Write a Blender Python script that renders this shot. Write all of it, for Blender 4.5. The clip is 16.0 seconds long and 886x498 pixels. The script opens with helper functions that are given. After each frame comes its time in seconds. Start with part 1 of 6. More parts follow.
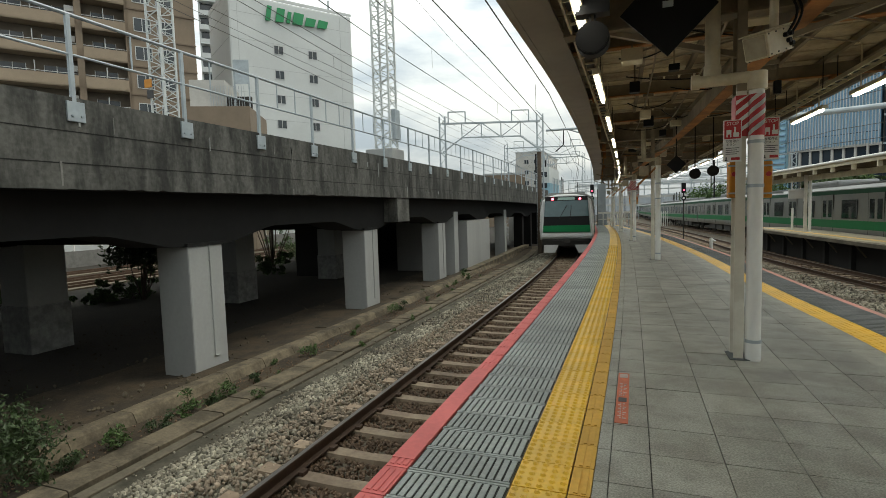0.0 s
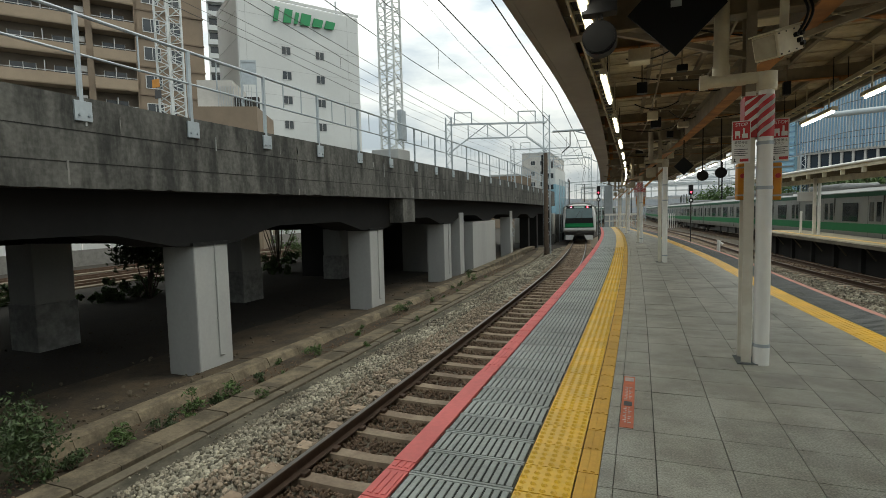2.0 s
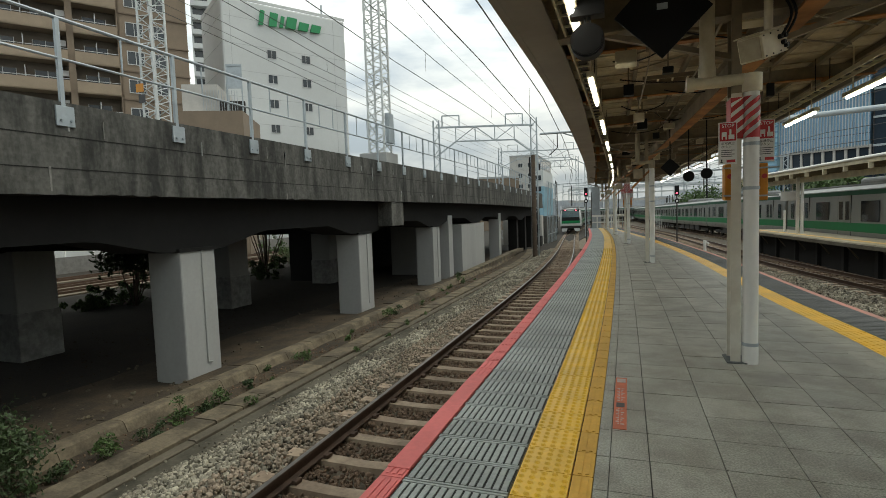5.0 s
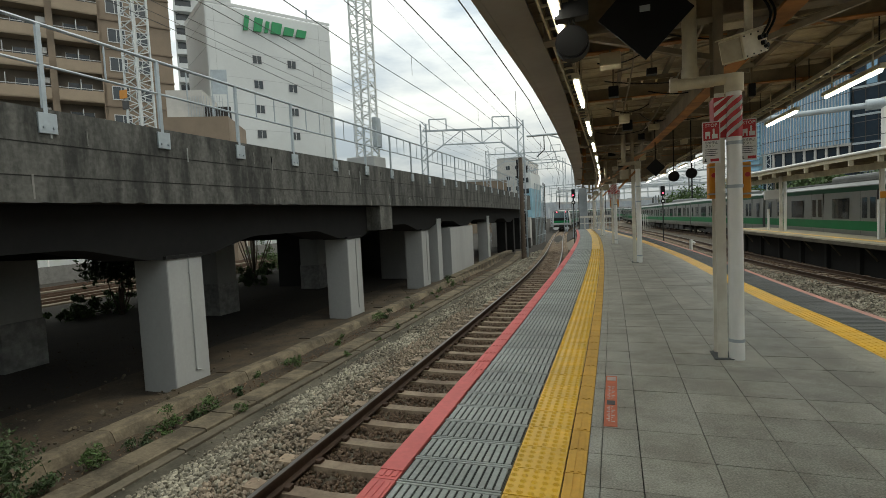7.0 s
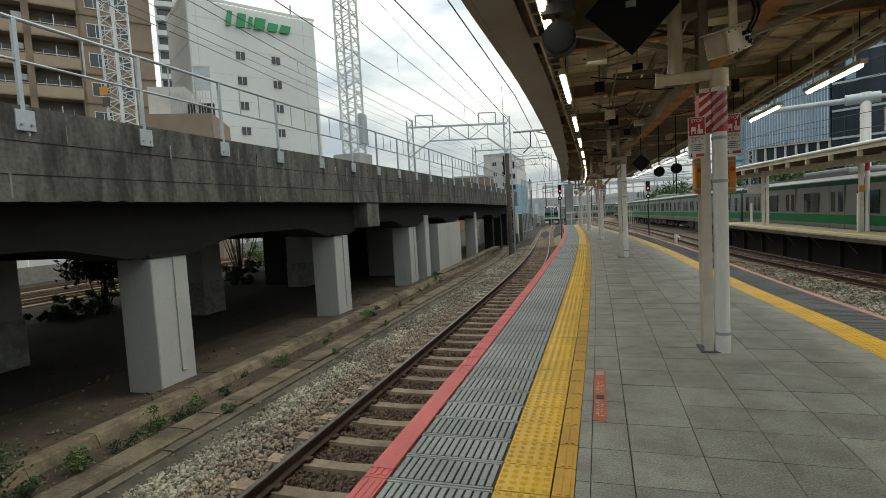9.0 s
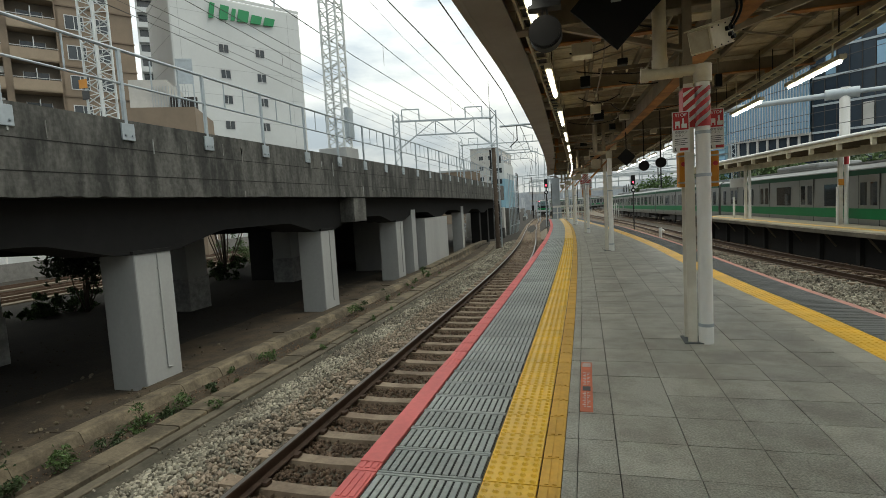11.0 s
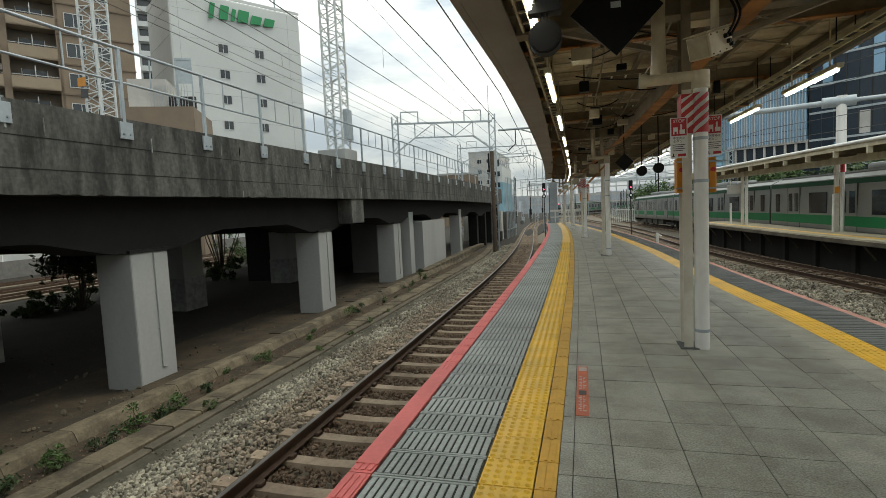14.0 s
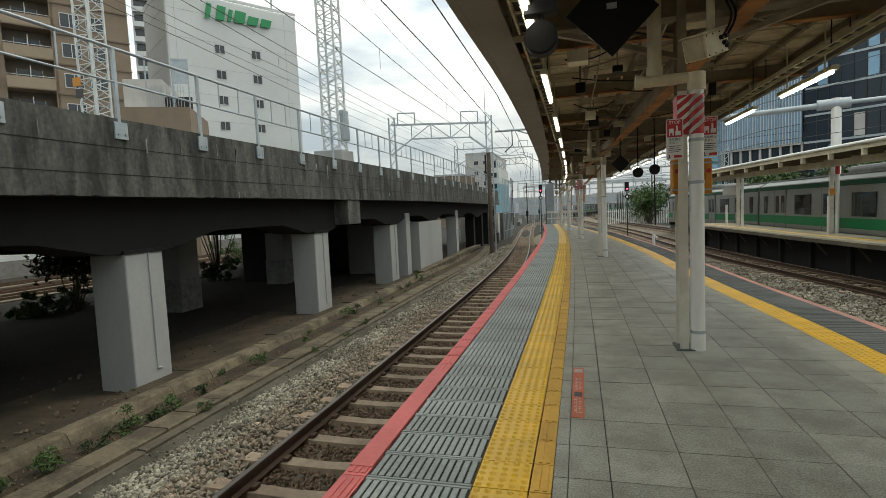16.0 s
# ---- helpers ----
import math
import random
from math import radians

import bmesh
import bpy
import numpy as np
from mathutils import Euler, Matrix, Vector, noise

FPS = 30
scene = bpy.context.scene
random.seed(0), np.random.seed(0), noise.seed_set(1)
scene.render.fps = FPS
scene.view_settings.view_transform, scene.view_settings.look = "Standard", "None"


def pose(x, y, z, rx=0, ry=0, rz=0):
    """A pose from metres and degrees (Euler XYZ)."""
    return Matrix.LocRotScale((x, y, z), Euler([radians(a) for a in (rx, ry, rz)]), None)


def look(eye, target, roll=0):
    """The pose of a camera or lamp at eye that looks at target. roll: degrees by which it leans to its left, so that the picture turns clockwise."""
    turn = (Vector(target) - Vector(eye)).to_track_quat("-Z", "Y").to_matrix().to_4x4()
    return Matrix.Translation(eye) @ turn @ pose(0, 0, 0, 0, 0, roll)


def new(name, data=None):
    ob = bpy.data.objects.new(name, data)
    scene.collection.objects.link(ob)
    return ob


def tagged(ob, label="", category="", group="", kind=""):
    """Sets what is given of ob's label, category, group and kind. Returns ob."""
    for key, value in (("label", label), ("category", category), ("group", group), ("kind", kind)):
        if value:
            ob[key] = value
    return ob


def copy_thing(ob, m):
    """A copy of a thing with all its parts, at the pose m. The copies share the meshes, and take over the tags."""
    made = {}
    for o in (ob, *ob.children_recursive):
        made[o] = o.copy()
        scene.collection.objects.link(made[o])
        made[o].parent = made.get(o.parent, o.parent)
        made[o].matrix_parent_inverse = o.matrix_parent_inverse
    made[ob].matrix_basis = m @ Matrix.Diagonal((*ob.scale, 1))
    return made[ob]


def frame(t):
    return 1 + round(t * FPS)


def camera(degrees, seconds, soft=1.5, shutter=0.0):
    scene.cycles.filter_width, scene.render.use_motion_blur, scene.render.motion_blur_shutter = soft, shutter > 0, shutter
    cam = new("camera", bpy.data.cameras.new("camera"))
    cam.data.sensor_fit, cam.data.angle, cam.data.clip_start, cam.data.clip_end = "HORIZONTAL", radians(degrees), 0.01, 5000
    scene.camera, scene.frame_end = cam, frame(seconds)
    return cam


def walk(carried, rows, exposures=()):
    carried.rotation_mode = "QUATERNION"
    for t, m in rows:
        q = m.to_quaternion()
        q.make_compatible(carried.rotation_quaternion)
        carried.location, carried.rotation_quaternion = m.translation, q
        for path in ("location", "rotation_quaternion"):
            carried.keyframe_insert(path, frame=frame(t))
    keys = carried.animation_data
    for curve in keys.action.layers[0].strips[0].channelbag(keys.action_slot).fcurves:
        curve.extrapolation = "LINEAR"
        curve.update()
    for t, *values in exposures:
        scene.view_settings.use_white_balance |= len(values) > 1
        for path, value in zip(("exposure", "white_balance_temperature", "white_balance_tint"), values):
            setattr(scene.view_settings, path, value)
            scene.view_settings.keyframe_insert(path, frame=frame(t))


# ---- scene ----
cam = camera(81.2, 16.0, 0.6)
PATH = [
    (0, (0.632, -2.643, 1.496), (-0.062, -0.774, 1.346), -1.7),
    (0.5, (0.628, -2.647, 1.502), (-0.076, -0.782, 1.348), -1.6),
    (1, (0.629, -2.645, 1.499), (-0.094, -0.787, 1.346), -1.5),
    (1.5, (0.633, -2.618, 1.495), (-0.09, -0.759, 1.345), -1.4),
    (2, (0.633, -2.607, 1.493), (-0.082, -0.745, 1.347), -1.4),
    (2.5, (0.639, -2.598, 1.497), (-0.069, -0.733, 1.353), -1.5),
    (3, (0.647, -2.593, 1.496), (-0.054, -0.725, 1.356), -1.5),
    (3.5, (0.651, -2.582, 1.496), (-0.042, -0.711, 1.356), -1.5),
    (4, (0.628, -2.58, 1.498), (-0.059, -0.707, 1.358), -1.6),
    (6.5, (0.606, -2.618, 1.493), (-0.043, -0.731, 1.366), -2.7),
    (7, (0.611, -2.608, 1.486), (-0.023, -0.715, 1.361), -2.8),
    (7.5, (0.608, -2.61, 1.49), (-0.008, -0.712, 1.364), -3.0),
    (8, (0.603, -2.611, 1.488), (-0.004, -0.709, 1.362), -3.1),
    (8.5, (0.597, -2.603, 1.485), (-0.006, -0.7, 1.357), -3.1),
    (9, (0.596, -2.594, 1.486), (0.008, -0.687, 1.345), -3.2),
    (11.5, (0.595, -2.611, 1.485), (0.06, -0.691, 1.319), -3.3),
    (12, (0.596, -2.612, 1.492), (0.063, -0.691, 1.331), -3.1),
    (12.5, (0.596, -2.615, 1.489), (0.064, -0.693, 1.332), -3.0),
    (13, (0.595, -2.614, 1.485), (0.065, -0.692, 1.331), -2.8),
    (13.5, (0.592, -2.61, 1.485), (0.063, -0.688, 1.33), -2.8),
    (14, (0.592, -2.613, 1.484), (0.062, -0.691, 1.329), -2.7),
    (14.5, (0.593, -2.601, 1.484), (0.068, -0.677, 1.332), -2.6),
    (15, (0.598, -2.575, 1.478), (0.077, -0.65, 1.328), -2.7),
    (15.5, (0.598, -2.586, 1.477), (0.078, -0.66, 1.329), -2.7),
    (16, (0.598, -2.594, 1.481), (0.08, -0.668, 1.33), -2.6),
]
walk(cam, [(t, look(e, g, r)) for t, e, g, r in PATH], [(0, 0.42, 7050, 3), (3.5, 0.38, 7050, 3), (7, 0.31, 7050, 3), (9, 0.37, 7050, 3), (12.5, 0.43, 7050, 3), (16, 0.42, 7050, 3)])

# ---- light ----
SUN = Vector((0.42, 0.16, 0.89)).normalized()
world = bpy.data.worlds.new("world")
scene.world = world
world.use_nodes = True
_n = world.node_tree.nodes
_sky = _n.new("ShaderNodeTexSky")
_sky.sky_type = 'NISHITA'
_sky.sun_disc = False
_sky.sun_elevation = math.asin(SUN.z)
_sky.sun_rotation = math.atan2(SUN.x, SUN.y)
_sky.air_density, _sky.dust_density, _sky.ozone_density = 1.0, 4.0, 1.0
_tc = _n.new("ShaderNodeTexCoord")
_mp = _n.new("ShaderNodeMapping")
_mp.inputs["Scale"].default_value = (1.6, 1.6, 5.0)
_cl = _n.new("ShaderNodeTexNoise")
_cl.inputs["Scale"].default_value = 2.2
_cl.inputs["Detail"].default_value = 7.0
_cl.inputs["Roughness"].default_value = 0.55
_cr = _n.new("ShaderNodeValToRGB")
_cr.color_ramp.elements[0].position = 0.36
_cr.color_ramp.elements[0].color = (5.6, 6.5, 7.7, 1)
_cr.color_ramp.elements[1].position = 0.62
_cr.color_ramp.elements[1].color = (11.8, 12.1, 12.4, 1)
_mx = _n.new("ShaderNodeMixRGB")
_mx.inputs["Fac"].default_value = 0.86
_l = world.node_tree.links
_l.new(_tc.outputs["Generated"], _mp.inputs["Vector"])
_l.new(_mp.outputs["Vector"], _cl.inputs["Vector"])
_l.new(_cl.outputs["Fac"], _cr.inputs["Fac"])
_l.new(_sky.outputs["Color"], _mx.inputs["Color1"])
_l.new(_cr.outputs["Color"], _mx.inputs["Color2"])
# the cloud cover thins overhead and greys towards the horizon
_sep = _n.new("ShaderNodeSeparateXYZ")
_up = _n.new("ShaderNodeMapRange")
for _k, _v in (("From Min", 0.0), ("From Max", 0.42), ("To Min", 0.52), ("To Max", 1.12)):
    _up.inputs[_k].default_value = _v
_dim = _n.new("ShaderNodeVectorMath")
_dim.operation = 'SCALE'
_l.new(_tc.outputs["Generated"], _sep.inputs[0])
_l.new(_sep.outputs["Z"], _up.inputs["Value"])
_l.new(_mx.outputs["Color"], _dim.inputs[0])
_l.new(_up.outputs["Result"], _dim.inputs["Scale"])
_bg = _n["Background"]
_l.new(_dim.outputs[0], _bg.inputs["Color"])
_bg.inputs["Strength"].default_value = 0.10
_sl = bpy.data.lights.new("sun", 'SUN')
_sl.energy, _sl.angle, _sl.color = 0.7, radians(10), (1.0, 0.95, 0.88)
new("sun", _sl).matrix_basis = look(SUN * 50, (0, 0, 0))


# ---- materials ----
def mat(name, color, rough=0.7, metal=0.0, grain=12.0, amount=0.25, stain=0.9, stain_amount=0.3, bump=0.15, emit=0.0,
        vary=0.0, streak=0.0, dark=None, spec=0.5, island=False, rides=False):
    """A painted, stone or metal surface with grain, stains, relief and a change from piece to piece."""
    m = bpy.data.materials.new(name)
    m.use_nodes = True
    nt = m.node_tree
    b = nt.nodes["Principled BSDF"]
    b.inputs["Roughness"].default_value = rough
    b.inputs["Metallic"].default_value = metal
    b.inputs["Specular IOR Level"].default_value = spec
    tc = nt.nodes.new("ShaderNodeTexCoord")
    geo = nt.nodes.new("ShaderNodeNewGeometry")
    info = nt.nodes.new("ShaderNodeObjectInfo")
    n1 = nt.nodes.new("ShaderNodeTexNoise")
    n1.inputs["Scale"].default_value = grain
    n1.inputs["Detail"].default_value = 5
    n2 = nt.nodes.new("ShaderNodeTexNoise")
    n2.inputs["Scale"].default_value = stain
    n2.inputs["Detail"].default_value = 6
    n2.inputs["Roughness"].default_value = 0.65
    where = tc.outputs["Object"] if rides else geo.outputs["Position"]
    nt.links.new(where, n1.inputs["Vector"])
    if streak:
        mp = nt.nodes.new("ShaderNodeMapping")
        mp.inputs["Scale"].default_value = (1, 1, streak)
        nt.links.new(where, mp.inputs["Vector"])
        nt.links.new(mp.outputs["Vector"], n2.inputs["Vector"])
    else:
        nt.links.new(where, n2.inputs["Vector"])
    dk = dark or tuple(c * 0.45 for c in color)
    r2 = nt.nodes.new("ShaderNodeValToRGB")
    r2.color_ramp.elements[0].position, r2.color_ramp.elements[1].position = 0.40, 0.60
    nt.links.new(n2.outputs["Fac"], r2.inputs["Fac"])
    sc = nt.nodes.new("ShaderNodeMath")
    sc.operation = 'MULTIPLY'
    sc.inputs[1].default_value = stain_amount
    nt.links.new(r2.outputs["Color"], sc.inputs[0])
    mx = nt.nodes.new("ShaderNodeMixRGB")
    mx.inputs["Color1"].default_value = (*color, 1)
    mx.inputs["Color2"].default_value = (*dk, 1)
    nt.links.new(sc.outputs[0], mx.inputs["Fac"])
    hsv = nt.nodes.new("ShaderNodeHueSaturation")
    nt.links.new(mx.outputs["Color"], hsv.inputs["Color"])
    # value = 1 + grain + piece
    a1 = nt.nodes.new("ShaderNodeMath")
    a1.operation = 'MULTIPLY_ADD'
    a1.inputs[1].default_value = amount * 2
    a1.inputs[2].default_value = 1 - amount - vary * 0.5
    nt.links.new(n1.outputs["Fac"], a1.inputs[0])
    a2 = nt.nodes.new("ShaderNodeMath")
    a2.operation = 'MULTIPLY_ADD'
    a2.inputs[1].default_value = vary
    nt.links.new(geo.outputs["Random Per Island"] if island else info.outputs["Random"], a2.inputs[0])
    nt.links.new(a1.outputs[0], a2.inputs[2])
    nt.links.new(a2.outputs[0], hsv.inputs["Value"])
    nt.links.new(hsv.outputs["Color"], b.inputs["Base Color"])
    if bump:
        bp = nt.nodes.new("ShaderNodeBump")
        bp.inputs["Strength"].default_value = bump
        bp.inputs["Distance"].default_value = 0.01
        nt.links.new(n1.outputs["Fac"], bp.inputs["Height"])
        nt.links.new(bp.outputs["Normal"], b.inputs["Normal"])
    if emit:
        b.inputs["Emission Color"].default_value = (*color, 1)
        b.inputs["Emission Strength"].default_value = emit
    return m


def glass_mat(name, color, rough=0.06):
    """Dark window glass seen from outside: a glossy dark pane."""
    return mat(name, color, rough, 0.0, 3.0, 0.2, 0.4, 0.3, 0.0, spec=0.45, rides=True)


M_CONC = mat("viaduct_concrete", (0.115, 0.114, 0.103), 0.9, 0, 17, 0.7, 1.6, 0.8, 0.6, streak=0.45, dark=(0.034, 0.034, 0.03))
M_PARAPET = mat("parapet_concrete", (0.098, 0.098, 0.088), 0.92, 0, 13, 0.65, 2.6, 0.9, 0.7, streak=0.24, dark=(0.021, 0.022, 0.02))
M_EARTH = mat("packed_earth", (0.068, 0.05, 0.03), 1.0, 0, 20, 0.45, 1.4, 0.8, 0.8, dark=(0.03, 0.024, 0.017))
M_SLAB = mat("worn_trough_lid", (0.165, 0.135, 0.09), 0.95, 0, 24, 0.4, 2.0, 0.85, 0.6, vary=0.3, dark=(0.06, 0.05, 0.034))
M_TANPAVE = mat("tan_platform_paving", (0.50, 0.44, 0.33), 0.8, 0, 30, 0.25, 1.2, 0.4, 0.2)
M_CONCL = mat("lime_stained_concrete", (0.2, 0.195, 0.18), 0.9, 0, 20, 0.3, 3, 0.4, 0.3)
# near-black: the shade under the viaduct is put into the concrete's colour
M_SHADECONC = mat("shade_dark_concrete", (0.011, 0.0107, 0.0102), 0.95, 0, 6, 0.3, 0.6, 0.5, 0.2)
M_PILLAR = mat("pillar_paint", (0.37, 0.38, 0.37), 0.8, 0, 14, 0.08, 0.7, 0.2, 0.15, streak=0.3)
M_STONE = mat("rubble_face", (0.32, 0.33, 0.32), 0.95, 0, 7, 0.5, 3, 0.5, 0.8)
M_KERB = mat("old_kerb_concrete", (0.125, 0.107, 0.077), 0.95, 0, 20, 0.3, 1.2, 0.6, 0.5)
# soil kept very dark, the viaduct's shade being part of its colour
M_SOIL = mat("dusty_shaded_soil", (0.028, 0.023, 0.016), 1.0, 0, 16, 0.3, 0.5, 0.6, 0.7, dark=(0.014, 0.012, 0.009))
M_PATH = mat("cable_trough_concrete", (0.10, 0.09, 0.066), 0.95, 0, 22, 0.4, 1.1, 0.95, 0.5, dark=(0.036, 0.033, 0.022))
M_BALLAST = mat("ballast_bed", (0.165, 0.138, 0.10), 1.0, 0, 26, 0.55, 1.0, 0.4, 1.0)
M_STONES = mat("ballast_stone", (0.275, 0.258, 0.20), 0.9, 0, 30, 0.3, 0.8, 0.75, 0.4, vary=1.3, island=True, dark=(0.10, 0.082, 0.06))
M_MIXSTONES = mat("dusty_ballast_stone", (0.27, 0.22, 0.165), 0.95, 0, 30, 0.25, 0.9, 0.5, 0.4, vary=0.9, island=True)
M_RSTONES = mat("rusty_ballast_stone", (0.165, 0.11, 0.072), 0.95, 0, 30, 0.25, 0.9, 0.4, 0.4, vary=0.7, island=True)
M_RAIL = mat("rail_rust", (0.10, 0.062, 0.042), 0.75, 0.3, 30, 0.25, 3, 0.4, 0.2)
M_RAILTOP = mat("rail_head_steel", (0.27, 0.25, 0.23), 0.38, 1.0, 40, 0.15, 2, 0.3, 0.05)
M_SLEEPER = mat("sleeper_concrete", (0.32, 0.25, 0.175), 0.9, 0, 18, 0.3, 2.5, 0.55, 0.4, vary=0.4, dark=(0.15, 0.10, 0.07))
M_RED = mat("red_edge_paint", (0.74, 0.17, 0.155), 0.65, 0, 22, 0.12, 1.6, 0.25, 0.15, vary=0.12)
M_PINK = mat("faded_pink_edge", (0.52, 0.23, 0.185), 0.75, 0, 22, 0.2, 1.8, 0.5, 0.15, dark=(0.25, 0.17, 0.14))
M_GREYTILE = mat("grey_grooved_tile", (0.37, 0.395, 0.37), 0.7, 0, 30, 0.3, 1.3, 0.35, 0.25, vary=0.25)
# darker colour for the groove floors between the raised bars
M_GROOVE = mat("tile_groove_floor", (0.05, 0.053, 0.05), 0.95, 0, 30, 0.3, 2, 0.2, 0.2)
M_YELLOW = mat("yellow_tactile", (0.80, 0.48, 0.025), 0.36, 0, 24, 0.14, 1.8, 0.35, 0.2, vary=0.14, dark=(0.40, 0.26, 0.06))
M_ORANGE = mat("ochre_tactile", (0.64, 0.37, 0.06), 0.65, 0, 24, 0.16, 1.8, 0.3, 0.2, vary=0.14)
M_PAVER = mat("grey_paver", (0.34, 0.336, 0.285), 0.42, 0, 90, 0.95, 2.3, 0.6, 0.3, vary=0.25, dark=(0.16, 0.145, 0.112))
M_JOINT = mat("paver_joint", (0.06, 0.058, 0.052), 0.95, 0, 30, 0.3, 2, 0.3, 0.3)
M_DARKSTRIP = mat("dark_edge_tile", (0.115, 0.125, 0.125), 0.75, 0, 24, 0.25, 1.0, 0.4, 0.2)
M_WHITEPIPE = mat("white_pipe_paint", (0.80, 0.80, 0.765), 0.45, 0, 20, 0.05, 3, 0.22, 0.05, streak=0.3)
M_CREAM = mat("cream_steel_paint", (0.60, 0.55, 0.40), 0.5, 0, 18, 0.1, 2.2, 0.35, 0.08, dark=(0.22, 0.15, 0.08))
M_POST = mat("pale_post_paint", (0.66, 0.64, 0.56), 0.5, 0, 18, 0.08, 2.2, 0.3, 0.06, dark=(0.28, 0.21, 0.13))
M_BEAM = mat("old_beam_paint", (0.25, 0.21, 0.14), 0.6, 0, 14, 0.2, 1.6, 0.6, 0.15, dark=(0.10, 0.07, 0.045))
M_OLDCREAM = mat("dirty_cream_paint", (0.37, 0.33, 0.235), 0.6, 0, 18, 0.15, 2.2, 0.5, 0.1, dark=(0.15, 0.11, 0.065))
M_DECK = mat("canopy_deck_paint", (0.60, 0.53, 0.37), 0.7, 0, 14, 0.2, 1.3, 0.75, 0.12, dark=(0.20, 0.14, 0.08))
M_RUST = mat("rusted_steel", (0.42, 0.19, 0.06), 0.85, 0, 20, 0.35, 2.5, 0.6, 0.4, dark=(0.12, 0.06, 0.03))
M_FASCIA = mat("canopy_fascia", (0.26, 0.235, 0.20), 0.55, 0, 16, 0.1, 1.0, 0.35, 0.08)
M_BLACK = mat("black_enamel", (0.006, 0.0065, 0.007), 0.5, 0, 20, 0.2, 2, 0.2, 0.03, rides=True, spec=0.2)
M_TUBE = mat("led_tube", (1.0, 0.98, 0.95), 0.4, 0, 5, 0.0, 1, 0.0, 0, emit=9.0)
M_STEEL = mat("galvanised_steel", (0.40, 0.45, 0.48), 0.5, 0.4, 18, 0.12, 2, 0.25, 0.05)
M_MAST = mat("pale_mast_paint", (0.62, 0.65, 0.65), 0.55, 0.1, 18, 0.1, 2, 0.25, 0.05)
M_WIRE = mat("overhead_wire", (0.07, 0.07, 0.07), 0.6, 0.4, 10, 0.1, 1, 0.1, 0)
# steel grey lowered to include the shade over the far-side train
M_SILVER = mat("stainless_body", (0.25, 0.255, 0.24), 0.4, 0.6, 6, 0.06, 0.6, 0.2, 0.03, rides=True)
M_GREEN = mat("green_band", (0.006, 0.165, 0.055), 0.5, 0, 8, 0.06, 0.8, 0.15, 0.02, rides=True, spec=0.2)
M_DGREEN = mat("green_roof_band", (0.008, 0.075, 0.038), 0.5, 0, 8, 0.06, 0.8, 0.2, 0.02, rides=True, spec=0.2)
M_TRAINROOF = mat("train_roof", (0.24, 0.25, 0.25), 0.75, 0, 12, 0.12, 1.2, 0.4, 0.1, rides=True)
M_UNDER = mat("underframe_dark", (0.045, 0.043, 0.04), 0.8, 0.2, 15, 0.3, 2, 0.3, 0.2, rides=True)
M_WHITEMASK = mat("white_cab_mask", (0.55, 0.56, 0.55), 0.4, 0, 8, 0.05, 0.9, 0.2, 0.02, rides=True)
M_TGLASS = glass_mat("train_glass", (0.022, 0.026, 0.028))
M_CABGLASS = glass_mat("cab_glass", (0.07, 0.125, 0.135), 0.08)
M_TAIL = mat("tail_lamp", (1.0, 0.10, 0.16), 0.4, 0, 5, 0, 1, 0, 0, emit=6.0)
M_DEST = mat("display_glow", (0.16, 0.24, 0.22), 0.4, 0, 5, 0, 1, 0, 0, emit=0.3)
M_APART = mat("brown_wall_tile", (0.22, 0.168, 0.118), 0.7, 0, 18, 0.12, 0.35, 0.3, 0.1)
M_APARTD = mat("dark_brown_wall", (0.16, 0.12, 0.085), 0.75, 0, 14, 0.12, 0.4, 0.3, 0.1)
M_BALC = mat("balcony_front", (0.30, 0.235, 0.165), 0.65, 0, 12, 0.08, 0.4, 0.25, 0.05)
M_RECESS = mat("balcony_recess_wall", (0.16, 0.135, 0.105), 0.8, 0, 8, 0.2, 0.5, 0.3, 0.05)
M_WHITEWALL = mat("white_wall_panel", (0.60, 0.625, 0.62), 0.55, 0, 4, 0.05, 0.12, 0.16, 0.03)
M_PANELJ = mat("panel_joint", (0.40, 0.42, 0.42), 0.7, 0, 8, 0.1, 1, 0.1, 0)
M_SIGNGREEN = mat("sign_green", (0.01, 0.25, 0.085), 0.4, 0, 10, 0.05, 1, 0.1, 0)
M_WINDOW = glass_mat("building_glass", (0.05, 0.06, 0.068))
M_FRAME = mat("window_frame", (0.55, 0.56, 0.56), 0.5, 0.3, 12, 0.06, 1, 0.15, 0.02)
M_CURTAINWALL = mat("blue_curtain_wall", (0.24, 0.42, 0.58), 0.22, 0.25, 2, 0.08, 0.12, 0.25, 0, spec=0.8)
M_DARKGLASS = mat("dark_curtain_wall", (0.02, 0.034, 0.05), 0.15, 0, 2, 0.2, 0.1, 0.3, 0, spec=0.4)
M_PALE = mat("pale_building_wall", (0.50, 0.49, 0.46), 0.8, 0, 5, 0.08, 0.3, 0.3, 0.05)
M_BLUEWALL = mat("blue_sheeting", (0.26, 0.45, 0.55), 0.6, 0, 6, 0.1, 0.6, 0.3, 0.05)
M_LEAF = mat("leaf_green", (0.065, 0.115, 0.03), 0.6, 0, 12, 0.3, 0.8, 0.3, 0, vary=0.8, island=True)
M_LEAFD = mat("dark_leaf", (0.04, 0.07, 0.022), 0.6, 0, 12, 0.3, 0.8, 0.3, 0, vary=0.8, island=True)
M_BARK = mat("bark", (0.10, 0.075, 0.055), 0.95, 0, 20, 0.4, 3, 0.4, 0.6)
M_SIGNWHITE = mat("sign_white", (0.72, 0.72, 0.70), 0.5, 0, 15, 0.04, 2, 0.15, 0)
M_SIGNRED = mat("sign_red", (0.45, 0.03, 0.035), 0.5, 0, 15, 0.08, 2, 0.2, 0)
